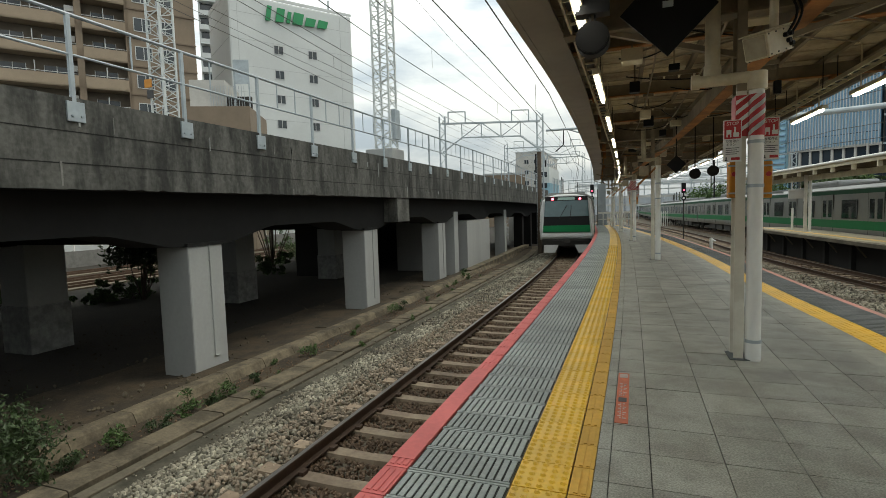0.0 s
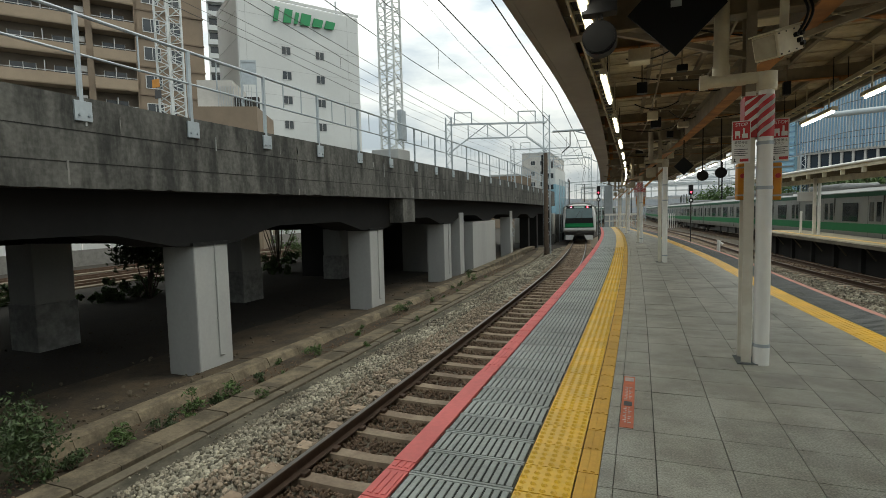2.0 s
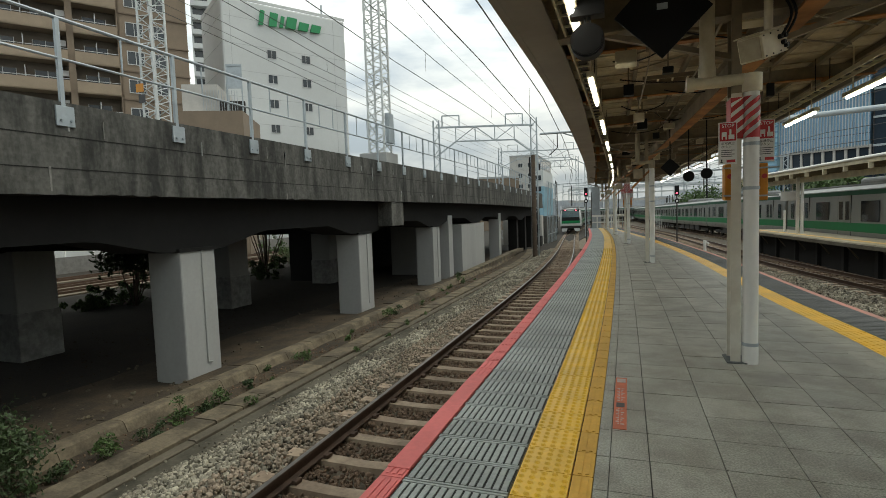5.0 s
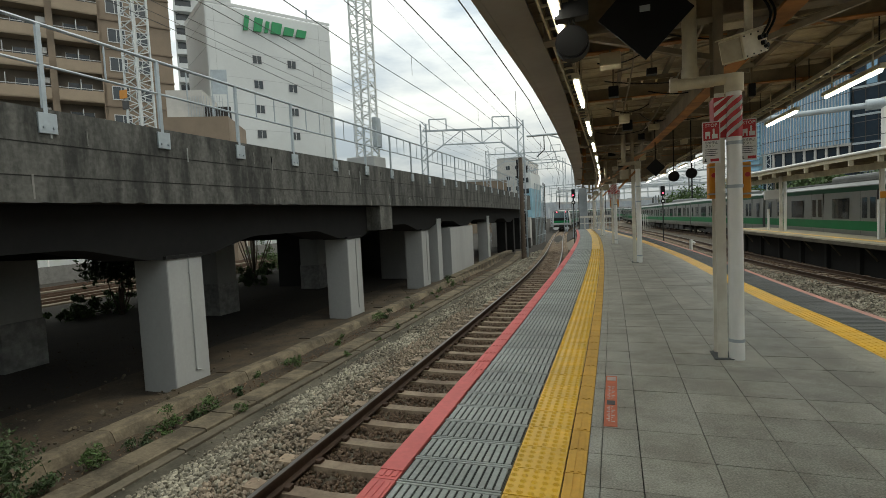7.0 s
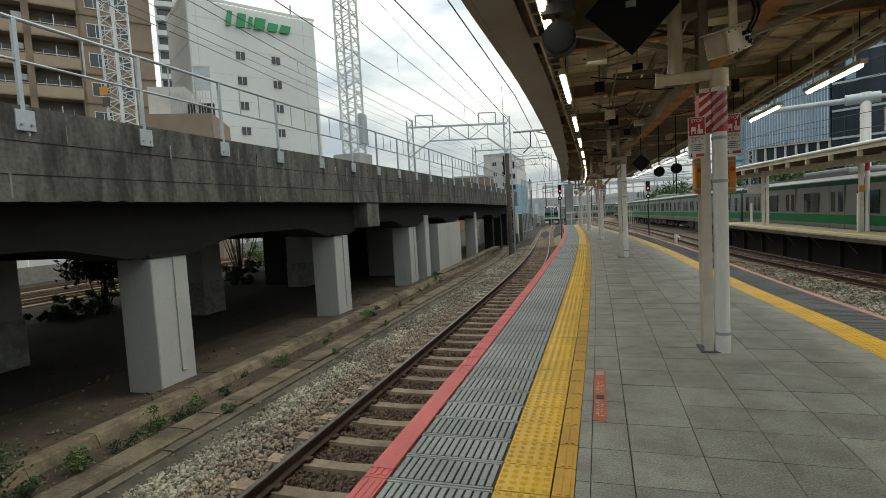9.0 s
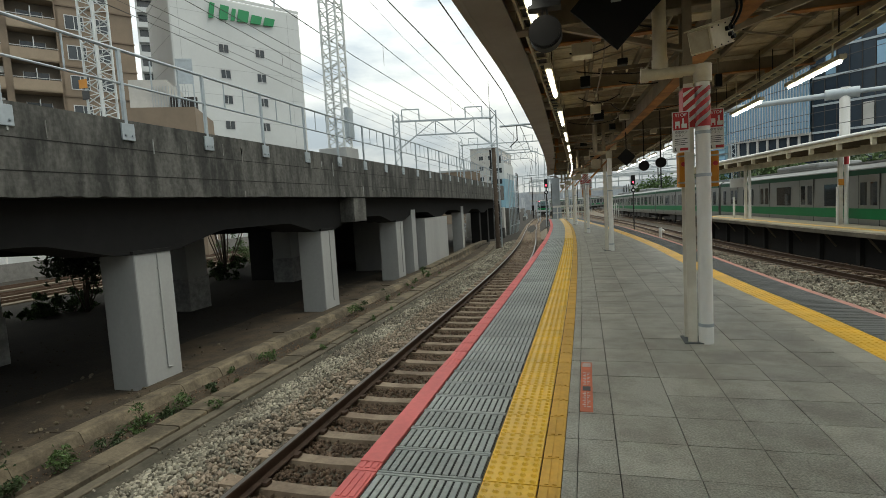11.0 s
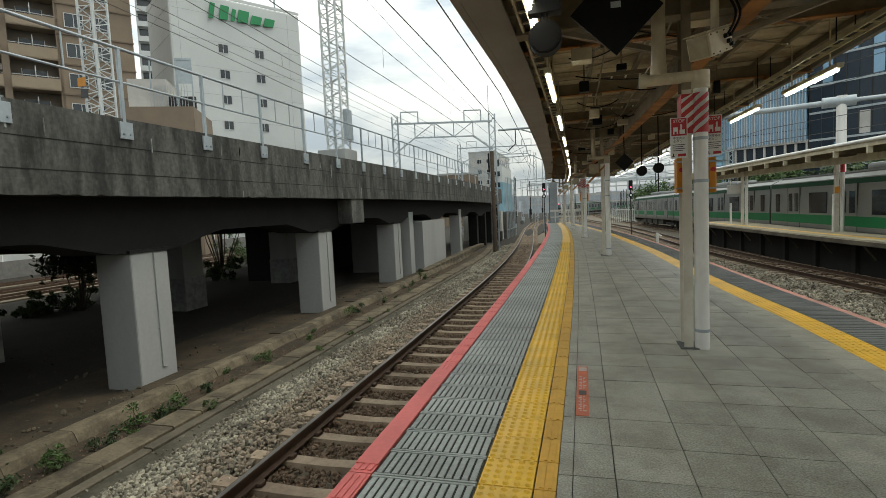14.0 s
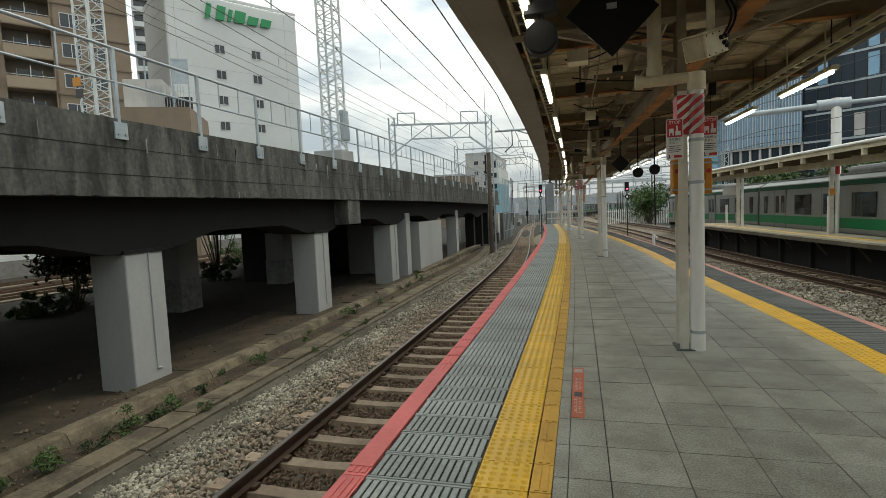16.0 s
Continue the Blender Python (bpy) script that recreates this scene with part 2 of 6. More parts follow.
M_INK = mat("ink_black", (0.05, 0.05, 0.05), 0.6, 0, 15, 0.05, 2, 0.1, 0)
M_BOXORANGE = mat("orange_box_paint", (0.62, 0.25, 0.02), 0.5, 0, 15, 0.08, 2, 0.25, 0.03)
M_MARK = mat("vermilion_floor_label", (0.56, 0.15, 0.075), 0.7, 0, 30, 0.2, 3, 0.4, 0.1)
M_MARKW = mat("worn_label_print", (0.55, 0.45, 0.40), 0.7, 0, 40, 0.3, 5, 0.5, 0)
M_LAMPRED = mat("red_signal_lamp", (1.0, 0.05, 0.10), 0.4, 0, 5, 0, 1, 0, 0, emit=4.0)
M_FAR = mat("far_city", (0.42, 0.45, 0.48), 0.9, 0, 2, 0.15, 0.3, 0.4, 0)


# ---- building blocks ----
def smooth(*pts):
    """A smooth curve x(y) through the plan's points (y, x)."""
    ys = [p[0] for p in pts]
    xs = [p[1] for p in pts]
    n = len(pts)
    d = [(xs[i + 1] - xs[i]) / (ys[i + 1] - ys[i]) for i in range(n - 1)]
    s = [d[0]] + [(d[i - 1] + d[i]) / 2 for i in range(1, n - 1)] + [d[-1]]

    def f(y):
        if y <= ys[0]:
            return xs[0] + s[0] * (y - ys[0])
        if y >= ys[-1]:
            return xs[-1] + s[-1] * (y - ys[-1])
        i = max(k for k in range(n - 1) if ys[k] <= y)
        h = ys[i + 1] - ys[i]
        u = (y - ys[i]) / h
        return ((2 * u**3 - 3 * u**2 + 1) * xs[i] + (u**3 - 2 * u**2 + u) * h * s[i]
                + (-2 * u**3 + 3 * u**2) * xs[i + 1] + (u**3 - u**2) * h * s[i + 1])
    return f


def part(name, bm, material, parent, label=""):
    me = bpy.data.meshes.new(name)
    bm.to_mesh(me)
    bm.free()
    me.materials.append(material)
    ob = new(name, me)
    ob.parent = parent
    if label:
        tagged(ob, label)
    return ob


def thing(name, label, category, group="", kind="", at=(0, 0, 0), rz=0.0):
    ob = new(name)
    ob.empty_display_size = 0.2
    ob.matrix_basis = pose(*at, 0, 0, rz)
    return tagged(ob, label, category, group, kind)


def solid(name, bm, material, label, category, group="", kind=""):
    return tagged(part(name, bm, material, None), label, category, group, kind)


def box(bm, x0, x1, y0, y1, z0, z1, m=None, bevel=0.0):
    vs = [bm.verts.new(c) for c in ((x0, y0, z0), (x1, y0, z0), (x1, y1, z0), (x0, y1, z0),
                                    (x0, y0, z1), (x1, y0, z1), (x1, y1, z1), (x0, y1, z1))]
    fs = [bm.faces.new([vs[i] for i in q]) for q in ((3, 2, 1, 0), (4, 5, 6, 7), (0, 1, 5, 4), (1, 2, 6, 5), (2, 3, 7, 6), (3, 0, 4, 7))]
    if bevel:
        es = list({e for f in fs for e in f.edges})
        r = bmesh.ops.bevel(bm, geom=es, offset=bevel, segments=2, affect='EDGES', profile=0.5)
        vs = list({v for f in r["faces"] for v in f.verts} | {v for v in vs if v.is_valid})
    if m is not None:
        for v in vs:
            v.co = m @ v.co
    return bm


def boxes(*specs):
    bm = bmesh.new()
    for s in specs:
        box(bm, *s)
    return bm


def bbox(x0, x1, y0, y1, z0, z1, bevel=0.01):
    return box(bmesh.new(), x0, x1, y0, y1, z0, z1, None, bevel)


def rod(bm, a, b, r, sides=8, r2=None):
    """A round bar from a to b."""
    a, b = Vector(a), Vector(b)
    d = b - a
    q = d.to_track_quat('Z', 'Y').to_matrix()
    r2 = r if r2 is None else r2
    ra, rb = [], []
    for i in range(sides):
        t = 2 * math.pi * i / sides
        o = q @ Vector((math.cos(t), math.sin(t), 0))
        ra.append(bm.verts.new(a + o * r))
        rb.append(bm.verts.new(b + o * r2))
    for i in range(sides):
        f = bm.faces.new((ra[i], ra[(i + 1) % sides], rb[(i + 1) % sides], rb[i]))
        f.smooth = sides > 6
    for cap in (bm.faces.new(list(reversed(ra))), bm.faces.new(rb)):
        for e in cap.edges:
            e.smooth = False
    return bm


def bar(bm, a, b, w, h=None):
    """A square bar from a to b, w wide and h high."""
    a, b = Vector(a), Vector(b)
    h = w if h is None else h
    d = (b - a).normalized()
    up = Vector((0, 0, 1)) if abs(d.z) < 0.95 else Vector((0, 1, 0))
    s = d.cross(up).normalized()
    u = s.cross(d)
    vs = []
    for c in (a, b):
        for i, j in ((-1, -1), (1, -1), (1, 1), (-1, 1)):
            vs.append(bm.verts.new(c + s * (i * w / 2) + u * (j * h / 2)))
    for q in ((0, 1, 2, 3), (7, 6, 5, 4), (0, 4, 5, 1), (1, 5, 6, 2), (2, 6, 7, 3), (3, 7, 4, 0)):
        bm.faces.new([vs[i] for i in q])
    return bm


def strip(xl, xr, y0, y1, zb, zt, step=1.0, bm=None):
    """A solid ribbon between two plan curves; zb and zt are heights or functions of y."""
    bm = bm or bmesh.new()
    fz = lambda z, y: z(y) if callable(z) else z
    n = max(1, int(math.ceil((y1 - y0) / step)))
    prev = None
    for i in range(n + 1):
        y = y0 + (y1 - y0) * i / n
        a, b = (xl(y) if callable(xl) else xl), (xr(y) if callable(xr) else xr)
        zl, zh = fz(zb, y), fz(zt, y)
        ring = [bm.verts.new(c) for c in ((a, y, zl), (b, y, zl), (b, y, zh), (a, y, zh))]
        if prev:
            for k in range(4):
                bm.faces.new((prev[k], prev[(k + 1) % 4], ring[(k + 1) % 4], ring[k]))
        else:
            bm.faces.new(list(reversed(ring)))
        prev = ring
    bm.faces.new(prev)
    bmesh.ops.recalc_face_normals(bm, faces=bm.faces)
    return bm


def sweep(profile, path, bm=None, closed=True):
    """Sweep a closed profile [(side, up)] along path points."""
    bm = bm or bmesh.new()
    prev = None
    for i, p in enumerate(path):
        p = Vector(p)
        a = Vector(path[max(0, i - 1)])
        b = Vector(path[min(len(path) - 1, i + 1)])
        d = (b - a).normalized()
        s = d.cross(Vector((0, 0, 1))).normalized()
        u = s.cross(d)
        ring = [bm.verts.new(p + s * x + u * z) for x, z in profile]
        if prev:
            for k in range(len(ring)):
                bm.faces.new((prev[k], prev[(k + 1) % len(ring)], ring[(k + 1) % len(ring)], ring[k]))
        elif closed:
            bm.faces.new(list(reversed(ring)))
        prev = ring
    if closed:
        bm.faces.new(prev)
    bmesh.ops.recalc_face_normals(bm, faces=bm.faces)
    return bm


# ---- plan curves ----
EDGE = smooth((-14, -0.76), (0, -0.76), (5, -0.78), (12.3, -0.88), (19.4, -1.07), (27.3, -1.43), (37.5, -2.2), (40, -2.42))
REDGE = smooth((-14, 4.3), (0, 3.86), (4, 3.74), (6.2, 3.56), (8.8, 3.40), (13.6, 3.16), (18.5, 2.75), (23.4, 2.25), (28.8, 1.5), (38, 0.1))
COLX = smooth((-16, 2.0), (2.8, 1.68), (12.2, 1.22), (20, 0.64), (27.7, 0.0), (36, -0.75))
TRK = smooth((-40, -2.2), (0, -2.2), (15, -2.3), (23, -2.65), (34.4, -3.55), (53, -5.25), (81, -7.5), (102, -8.2), (116, -7.5), (128, -5.5), (150, 1.0), (230, 36.0))
TRKZ = smooth((-40, -1.1), (0, -1.1), (14, -1.1), (24, -1.2), (34.4, -1.42), (53, -1.70), (81, -1.85), (115, -1.9), (230, -1.95))
TRKA = smooth((-40, 15.5), (0, 10.9), (13.6, 8.94), (18.1, 8.2), (22, 7.6), (26.1, 7.15), (30.7, 6.75), (41, 6.3), (58, 5.4), (82, 3.0), (112, 0.2), (150, -2.0), (230, 6))
TRKAZ = smooth((-40, -1.27), (26, -1.27), (41, -1.4), (58, -1.6), (82, -1.8), (112, -2.0), (230, -2.1))
TRKB = smooth((-160, 19.5), (0, 13.3), (21.5, 12.25), (30, 11.7), (50, 9.9), (79, 7.5), (133, 4.0), (230, 3.0))
TRKBZ = smooth((-160, -1.25), (0, -1.27), (21, -1.28), (30, -1.31), (50, -1.47), (79, -1.75), (133, -2.1), (230, -2.2))
P2EDGE = smooth((-30, 15.5), (0, 11.9), (16, 9.5), (21.4, 8.82), (27.2, 8.25), (31.2, 7.8), (36, 7.3))
P_END = 38.2


# ---- ground, ballast and tracks ----
def build_ground():
    bm = bmesh.new()
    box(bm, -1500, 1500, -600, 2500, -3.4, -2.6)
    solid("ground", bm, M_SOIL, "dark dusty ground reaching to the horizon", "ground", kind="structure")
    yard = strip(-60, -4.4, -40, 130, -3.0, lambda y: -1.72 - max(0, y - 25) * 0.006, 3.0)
    solid("ground_under_viaduct", yard, M_SOIL, "brown bare soil darkened in colour for the viaduct's shade", "ground", kind="structure")
    bed = sweep(((-2.6, -1.9), (-2.6, -0.62), (-1.45, -0.26), (1.5, -0.26), (2.2, -0.4), (2.2, -1.9)),
                [(TRK(y), y, TRKZ(y)) for y in np.arange(-30, 160, 1.5)])
    solid("ballast_bed", bed, M_BALLAST, "grey crushed stone bed under the curved track", "ballast", kind="structure")
    bed = strip(lambda y: TRKA(y) - 6.5, lambda y: TRKB(y) + 3.5, -60, 170, -3.0, lambda y: TRKAZ(y) - 0.25, 2.0)
    solid("ballast_yard", bed, M_BALLAST, "brown crushed stone bed beside the platform", "ballast", kind="structure")
    bed = strip(lambda y: TRK(y) + 2.1, lambda y: TRKA(y) - 6.0, 39, 165, -3.0, lambda y: TRKZ(y) - 0.3, 2.0)
    solid("ballast_between", bed, M_BALLAST, "stone bed between the diverging tracks", "ballast", kind="structure")


RAILP = ((-0.06, -0.15), (0.06, -0.15), (0.06, -0.135), (0.011, -0.115), (0.011, -0.045), (0.033, -0.032), (0.033, 0.0),
         (-0.033, 0.0), (-0.033, -0.032), (-0.011, -0.045), (-0.011, -0.115), (-0.06, -0.135))


def build_track(name, fx, fz, y0, y1, label, near=0):
    t = thing(name, label, "railway track", "railway tracks")
    ys = np.arange(y0, y1, 1.0)
    for side in (-0.566, 0.566):
        pts = []
        for y in ys:
            d = Vector((fx(y + .1) - fx(y - .1), 0.2, 0)).normalized()
            pts.append((fx(y) + d.y * side, y - d.x * side, fz(y) if callable(fz) else fz))
        part("rail", sweep(RAILP, pts), M_RAIL, t, "brown rusted steel rail")
        part("rail_head", sweep(((-0.024, 0.0), (0.024, 0.0), (0.024, 0.003), (-0.024, 0.003)), pts), M_RAILTOP, t, "bright worn rail head")
    me = bpy.data.meshes.new("sleeper")
    bm = bmesh.new()
    for s in (-1, 1):
        a, b = (0.0, 1.0) if s > 0 else (-1.0, 0.0)
        vs = []
        for x, w, z in ((a, 0.10 if a == 0 else 0.12, -0.155 if a else -0.185), (b, 0.12 if b else 0.10, -0.155 if b else -0.185)):
            vs.append([bm.verts.new((x, -w, -0.33)), bm.verts.new((x, w, -0.33)), bm.verts.new((x, w * 0.8, z)), bm.verts.new((x, -w * 0.8, z))])
        for k in range(4):
            bm.faces.new((vs[0][k], vs[0][(k + 1) % 4], vs[1][(k + 1) % 4], vs[1][k]))
        bm.faces.new(vs[0 if s < 0 else 1])
    bmesh.ops.recalc_face_normals(bm, faces=bm.faces)
    bm.to_mesh(me)
    me.materials.append(M_SLEEPER)
    bm.free()
    clip = bpy.data.meshes.new("rail_clip")
    bm = bmesh.new()
    box(bm, -0.035, 0.035, -0.05, 0.05, -0.17, -0.125, None, 0.008)
    bm.to_mesh(clip)
    clip.materials.append(M_RAIL)
    bm.free()
    y, n = y0, 0
    while y < y1 - 1:
        if n < 290:
            a = math.degrees(math.atan2(fx(y + .1) - fx(y - .1), 0.2))
            z = fz(y) if callable(fz) else fz
            s = new("sleeper", me)
            s.parent = t
            s.matrix_basis = pose(fx(y) + random.uniform(-.02, .02), y, z, 0, 0, -a + random.uniform(-.6, .6))
            if y < 16:
                for off in (-0.651, -0.481, 0.481, 0.651):
                    c = new("rail_clip", clip)
                    c.parent = t
                    c.matrix_basis = pose(fx(y), y, z, 0, 0, -a) @ pose(off, 0, 0)
        y += 0.6
        n += 1
    return t


# ---- the platform ----
def build_platform():
    p = solid("platform", strip(lambda y: EDGE(y) + 0.03, lambda y: REDGE(y) - 0.03, -14, P_END, -0.55, -0.03, 0.8), M_JOINT,
              "long curved island platform paved in grey", "platform", kind="structure")
    part("platform_wall", strip(lambda y: EDGE(y) + 0.35, lambda y: REDGE(y) - 0.35, -14, P_END - 0.3, -3.0, -0.5, 0.8), M_CONC, p, "dark concrete platform wall")
    part("platform_edge", strip(lambda y: EDGE(y) + 0.02, lambda y: EDGE(y) + 0.5, -14, P_END, -0.22, -0.034, 0.8), M_PATH, p, "concrete edge beam")
    return p


def tile_rows(p, name, off0, off1, y0, y1, depth, material, fx, gap=0.006, z0=-0.03, z1=0.0, shape=None, lift=0.0):
    """Tiles in a row along the edge: one object each, all on one mesh."""
    me = bpy.data.meshes.new(name)
    bm = shape(off1 - off0, depth, gap) if shape else boxes((gap / 2, off1 - off0 - gap / 2, gap / 2, depth - gap / 2, z0, z1))
    bm.to_mesh(me)
    bm.free()
    me.materials.append(material)
    me.materials.append(M_GROOVE)
    n = int(round((y1 - y0) / depth))
    for i in range(n):
        y = y0 + i * depth
        a = math.degrees(math.atan2(fx(y + depth) - fx(y), depth))
        o = new(name, me)
        o.parent = p
        o.matrix_basis = pose(fx(y) + off0, y, lift + random.uniform(-0.0012, 0.0012), random.uniform(-.1, .1), random.uniform(-.1, .1), -a)


def grooved(w, d, g):
    """A grey tile with a row of raised flat bars."""
    bm = boxes((g / 2, w - g / 2, g / 2, d - g / 2, -0.03, -0.007))
    n = 13
    p = (w - 0.02) / n
    for i in range(n):
        x = 0.01 + i * p
        box(bm, x + p * 0.16, x + p * 0.84, 0.028, d - 0.028, -0.0072, 0.0)
    bm.faces.ensure_lookup_table()
    bm.faces[1].material_index = 1
    box(bm, g / 2, w - g / 2, g / 2, 0.02, -0.0072, 0.0)
    box(bm, g / 2, w - g / 2, d - 0.02, d - g / 2, -0.0072, 0.0)
    return bm


def domed(w, d, g):
    """A warning tile with five by five blunt domes."""
    bm = boxes((g / 2, w - g / 2, g / 2, d - g / 2, -0.03, 0.0))
    for i in range(5):
        for j in range(5):
            x, y = w * (i + .5) / 5, d * (j + .5) / 5
            a = [bm.verts.new((x + math.cos(k * math.pi / 3) * .0195, y + math.sin(k * math.pi / 3) * .0195, 0)) for k in range(6)]
            b = [bm.verts.new((x + math.cos(k * math.pi / 3) * .0095, y + math.sin(k * math.pi / 3) * .0095, .013)) for k in range(6)]
            for k in range(6):
                bm.faces.new((a[k], a[(k + 1) % 6], b[(k + 1) % 6], b[k]))
            bm.faces.new(b)
    return bm


def ridged(w, d, g):
    """The inner ochre strip with one raised line."""
    bm = boxes((g / 2, w - g / 2, g / 2, d - g / 2, -0.03, 0.0), (0.03, 0.052, 0.015, d - 0.015, 0.0, 0.006), (0.072, 0.094, 0.015, d - 0.015, 0.0, 0.006))
    return bm


def ribbed(w, d, g):
    """A red edge tile with three low ribs."""
    return boxes((g / 2, w - g / 2, g / 2, d - g / 2, -0.03, 0.0), *[(0.025 + k * 0.04, 0.05 + k * 0.04, 0.03, d - 0.03, 0.0, 0.005) for k in range(3)])


def build_paving(p):
    Y0, N = -6.6, 80
    # the first stretch is single pieces, what lies further off is joined
    for name, o0, o1, m, sh in (("red_edge_tile", 0.0, 0.15, M_RED, ribbed), ("grooved_tile", 0.15, 0.76, M_GREYTILE, grooved),
                                ("warning_tile", 0.76, 1.06, M_YELLOW, domed), ("guide_tile", 1.06, 1.18, M_ORANGE, ridged)):
        tile_rows(p, name, o0, o1, Y0, Y0 + 0.3 * N, 0.3, m, EDGE, gap=0.009, shape=sh)
        if sh is ribbed:
            part("red_edge_plate", strip(lambda y: EDGE(y) + 0.004, lambda y: EDGE(y) + 0.146, 0.1, 1.9, 0.0, 0.0075, 0.3), M_RED, p, "flat freshly painted red edge plate")
        y = Y0 + 0.3 * N
        bm = bmesh.new()
        while y < P_END - 0.3:
            a = -math.atan2(EDGE(y + .3) - EDGE(y), .3)
            mt = pose(EDGE(y) + o0, y, 0, 0, 0, math.degrees(a))
            box(bm, 0.003, o1 - o0 - 0.003, 0.003, 0.297, -0.03, 0.0, mt)
            if sh is grooved:
                for i in range(6):
                    w = (o1 - o0) / 6
                    box(bm, i * w + .02, i * w + .08, 0.02, 0.28, 0.0, 0.004, mt)
            y += 0.3
        ob = part(name + "_run", bm, m, p)
        tagged(ob, kind="stuff")
    # grey pavers on a 0.4 m grid
    me = bpy.data.meshes.new("paver")
    bm = boxes((0.003, 0.397, 0.003, 0.397, -0.03, 0.0))
    bm.to_mesh(me)
    bm.free()
    me.materials.append(M_PAVER)
    far = bmesh.new()
    n = 0
    r = 0
    y = -6.22
    while y < P_END - 0.4:
        sh = EDGE(y) + 0.76
        # narrow row beside the guide strip
        x = sh + 0.42
        box(far, x, x + 0.075, y + .003, y + .397, -0.03, -0.001)
        box(far, x + 0.08, x + 0.297, y + .003, y + .397, -0.03, 0.0)
        x = sh + 0.72
        lim = REDGE(y) - 1.15
        while x < lim:
            w = min(0.4, lim - x)
            if w > 0.39 and n < 300 and y > -0.7:
                o = new("paver", me)
                o.parent = p
                o.matrix_basis = pose(x, y, random.uniform(-.0015, .0012), random.uniform(-.12, .12), random.uniform(-.12, .12))
                n += 1
            elif w > 0.02:
                dz = random.uniform(-.0012, .001)
                box(far, x + .003, x + w - .003, y + .003, y + .397, -0.03, dz)
            x += 0.4
        y += 0.4
    tagged(part("paver_field", far, M_PAVER, p), kind="stuff")
    # right-hand warning line and dark edge
    for o0, o1, m, nm in ((-1.15, -0.88, M_PAVER, "grey_border"), (-0.88, -0.58, M_YELLOW, "warning_line"), (-0.58, -0.09, M_DARKSTRIP, "dark_edge_line"), (-0.09, 0.0, M_PINK, "pink_edge_line")):
        bm = bmesh.new()
        y = -7.0
        while y < P_END - 0.3:
            a = -math.degrees(math.atan2(REDGE(y + .3) - REDGE(y), .3))
            mt = pose(REDGE(y) + o0, y, 0, 0, 0, a)
            box(bm, 0.002, o1 - o0 - 0.002, 0.002, 0.298, -0.03, 0.0, mt)
            if m is M_YELLOW and y < 22:
                for i in range(5):
                    for j in range(5):
                        box(bm, .03 + i * .06 - .009, .03 + i * .06 + .009, .03 + j * .06 - .009, .03 + j * .06 + .009, 0, .004, mt)
            if m is M_DARKSTRIP and y < 25:
                for j in range(4):
                    box(bm, .02, o1 - o0 - .02, .02 + j * .07, .065 + j * .07, 0, .004, mt)
            y += 0.3
        tagged(part(nm, bm, m, p), kind="stuff")


# ---- the viaduct ----
VZ = smooth((-40, 0.0), (0, 0.0), (25, 0.0), (42, -0.18), (70, -0.5))
PILLARS = ((-1.9, -1.0), (5.03, 5.92), (12.05, 12.97), (18.75, 19.65))


def haunch(y):
    """The girders' underside, which dips towards each pillar."""
    d = min(abs(y - (a + b) / 2) for a, b in PILLARS + ((-8.9, -8.0), (25.3, 26.2), (32, 33), (38.5, 39.4)))
    return 0.93 + 0.31 * min(1.0, max(0.0, (d - 0.75) / 1.35))


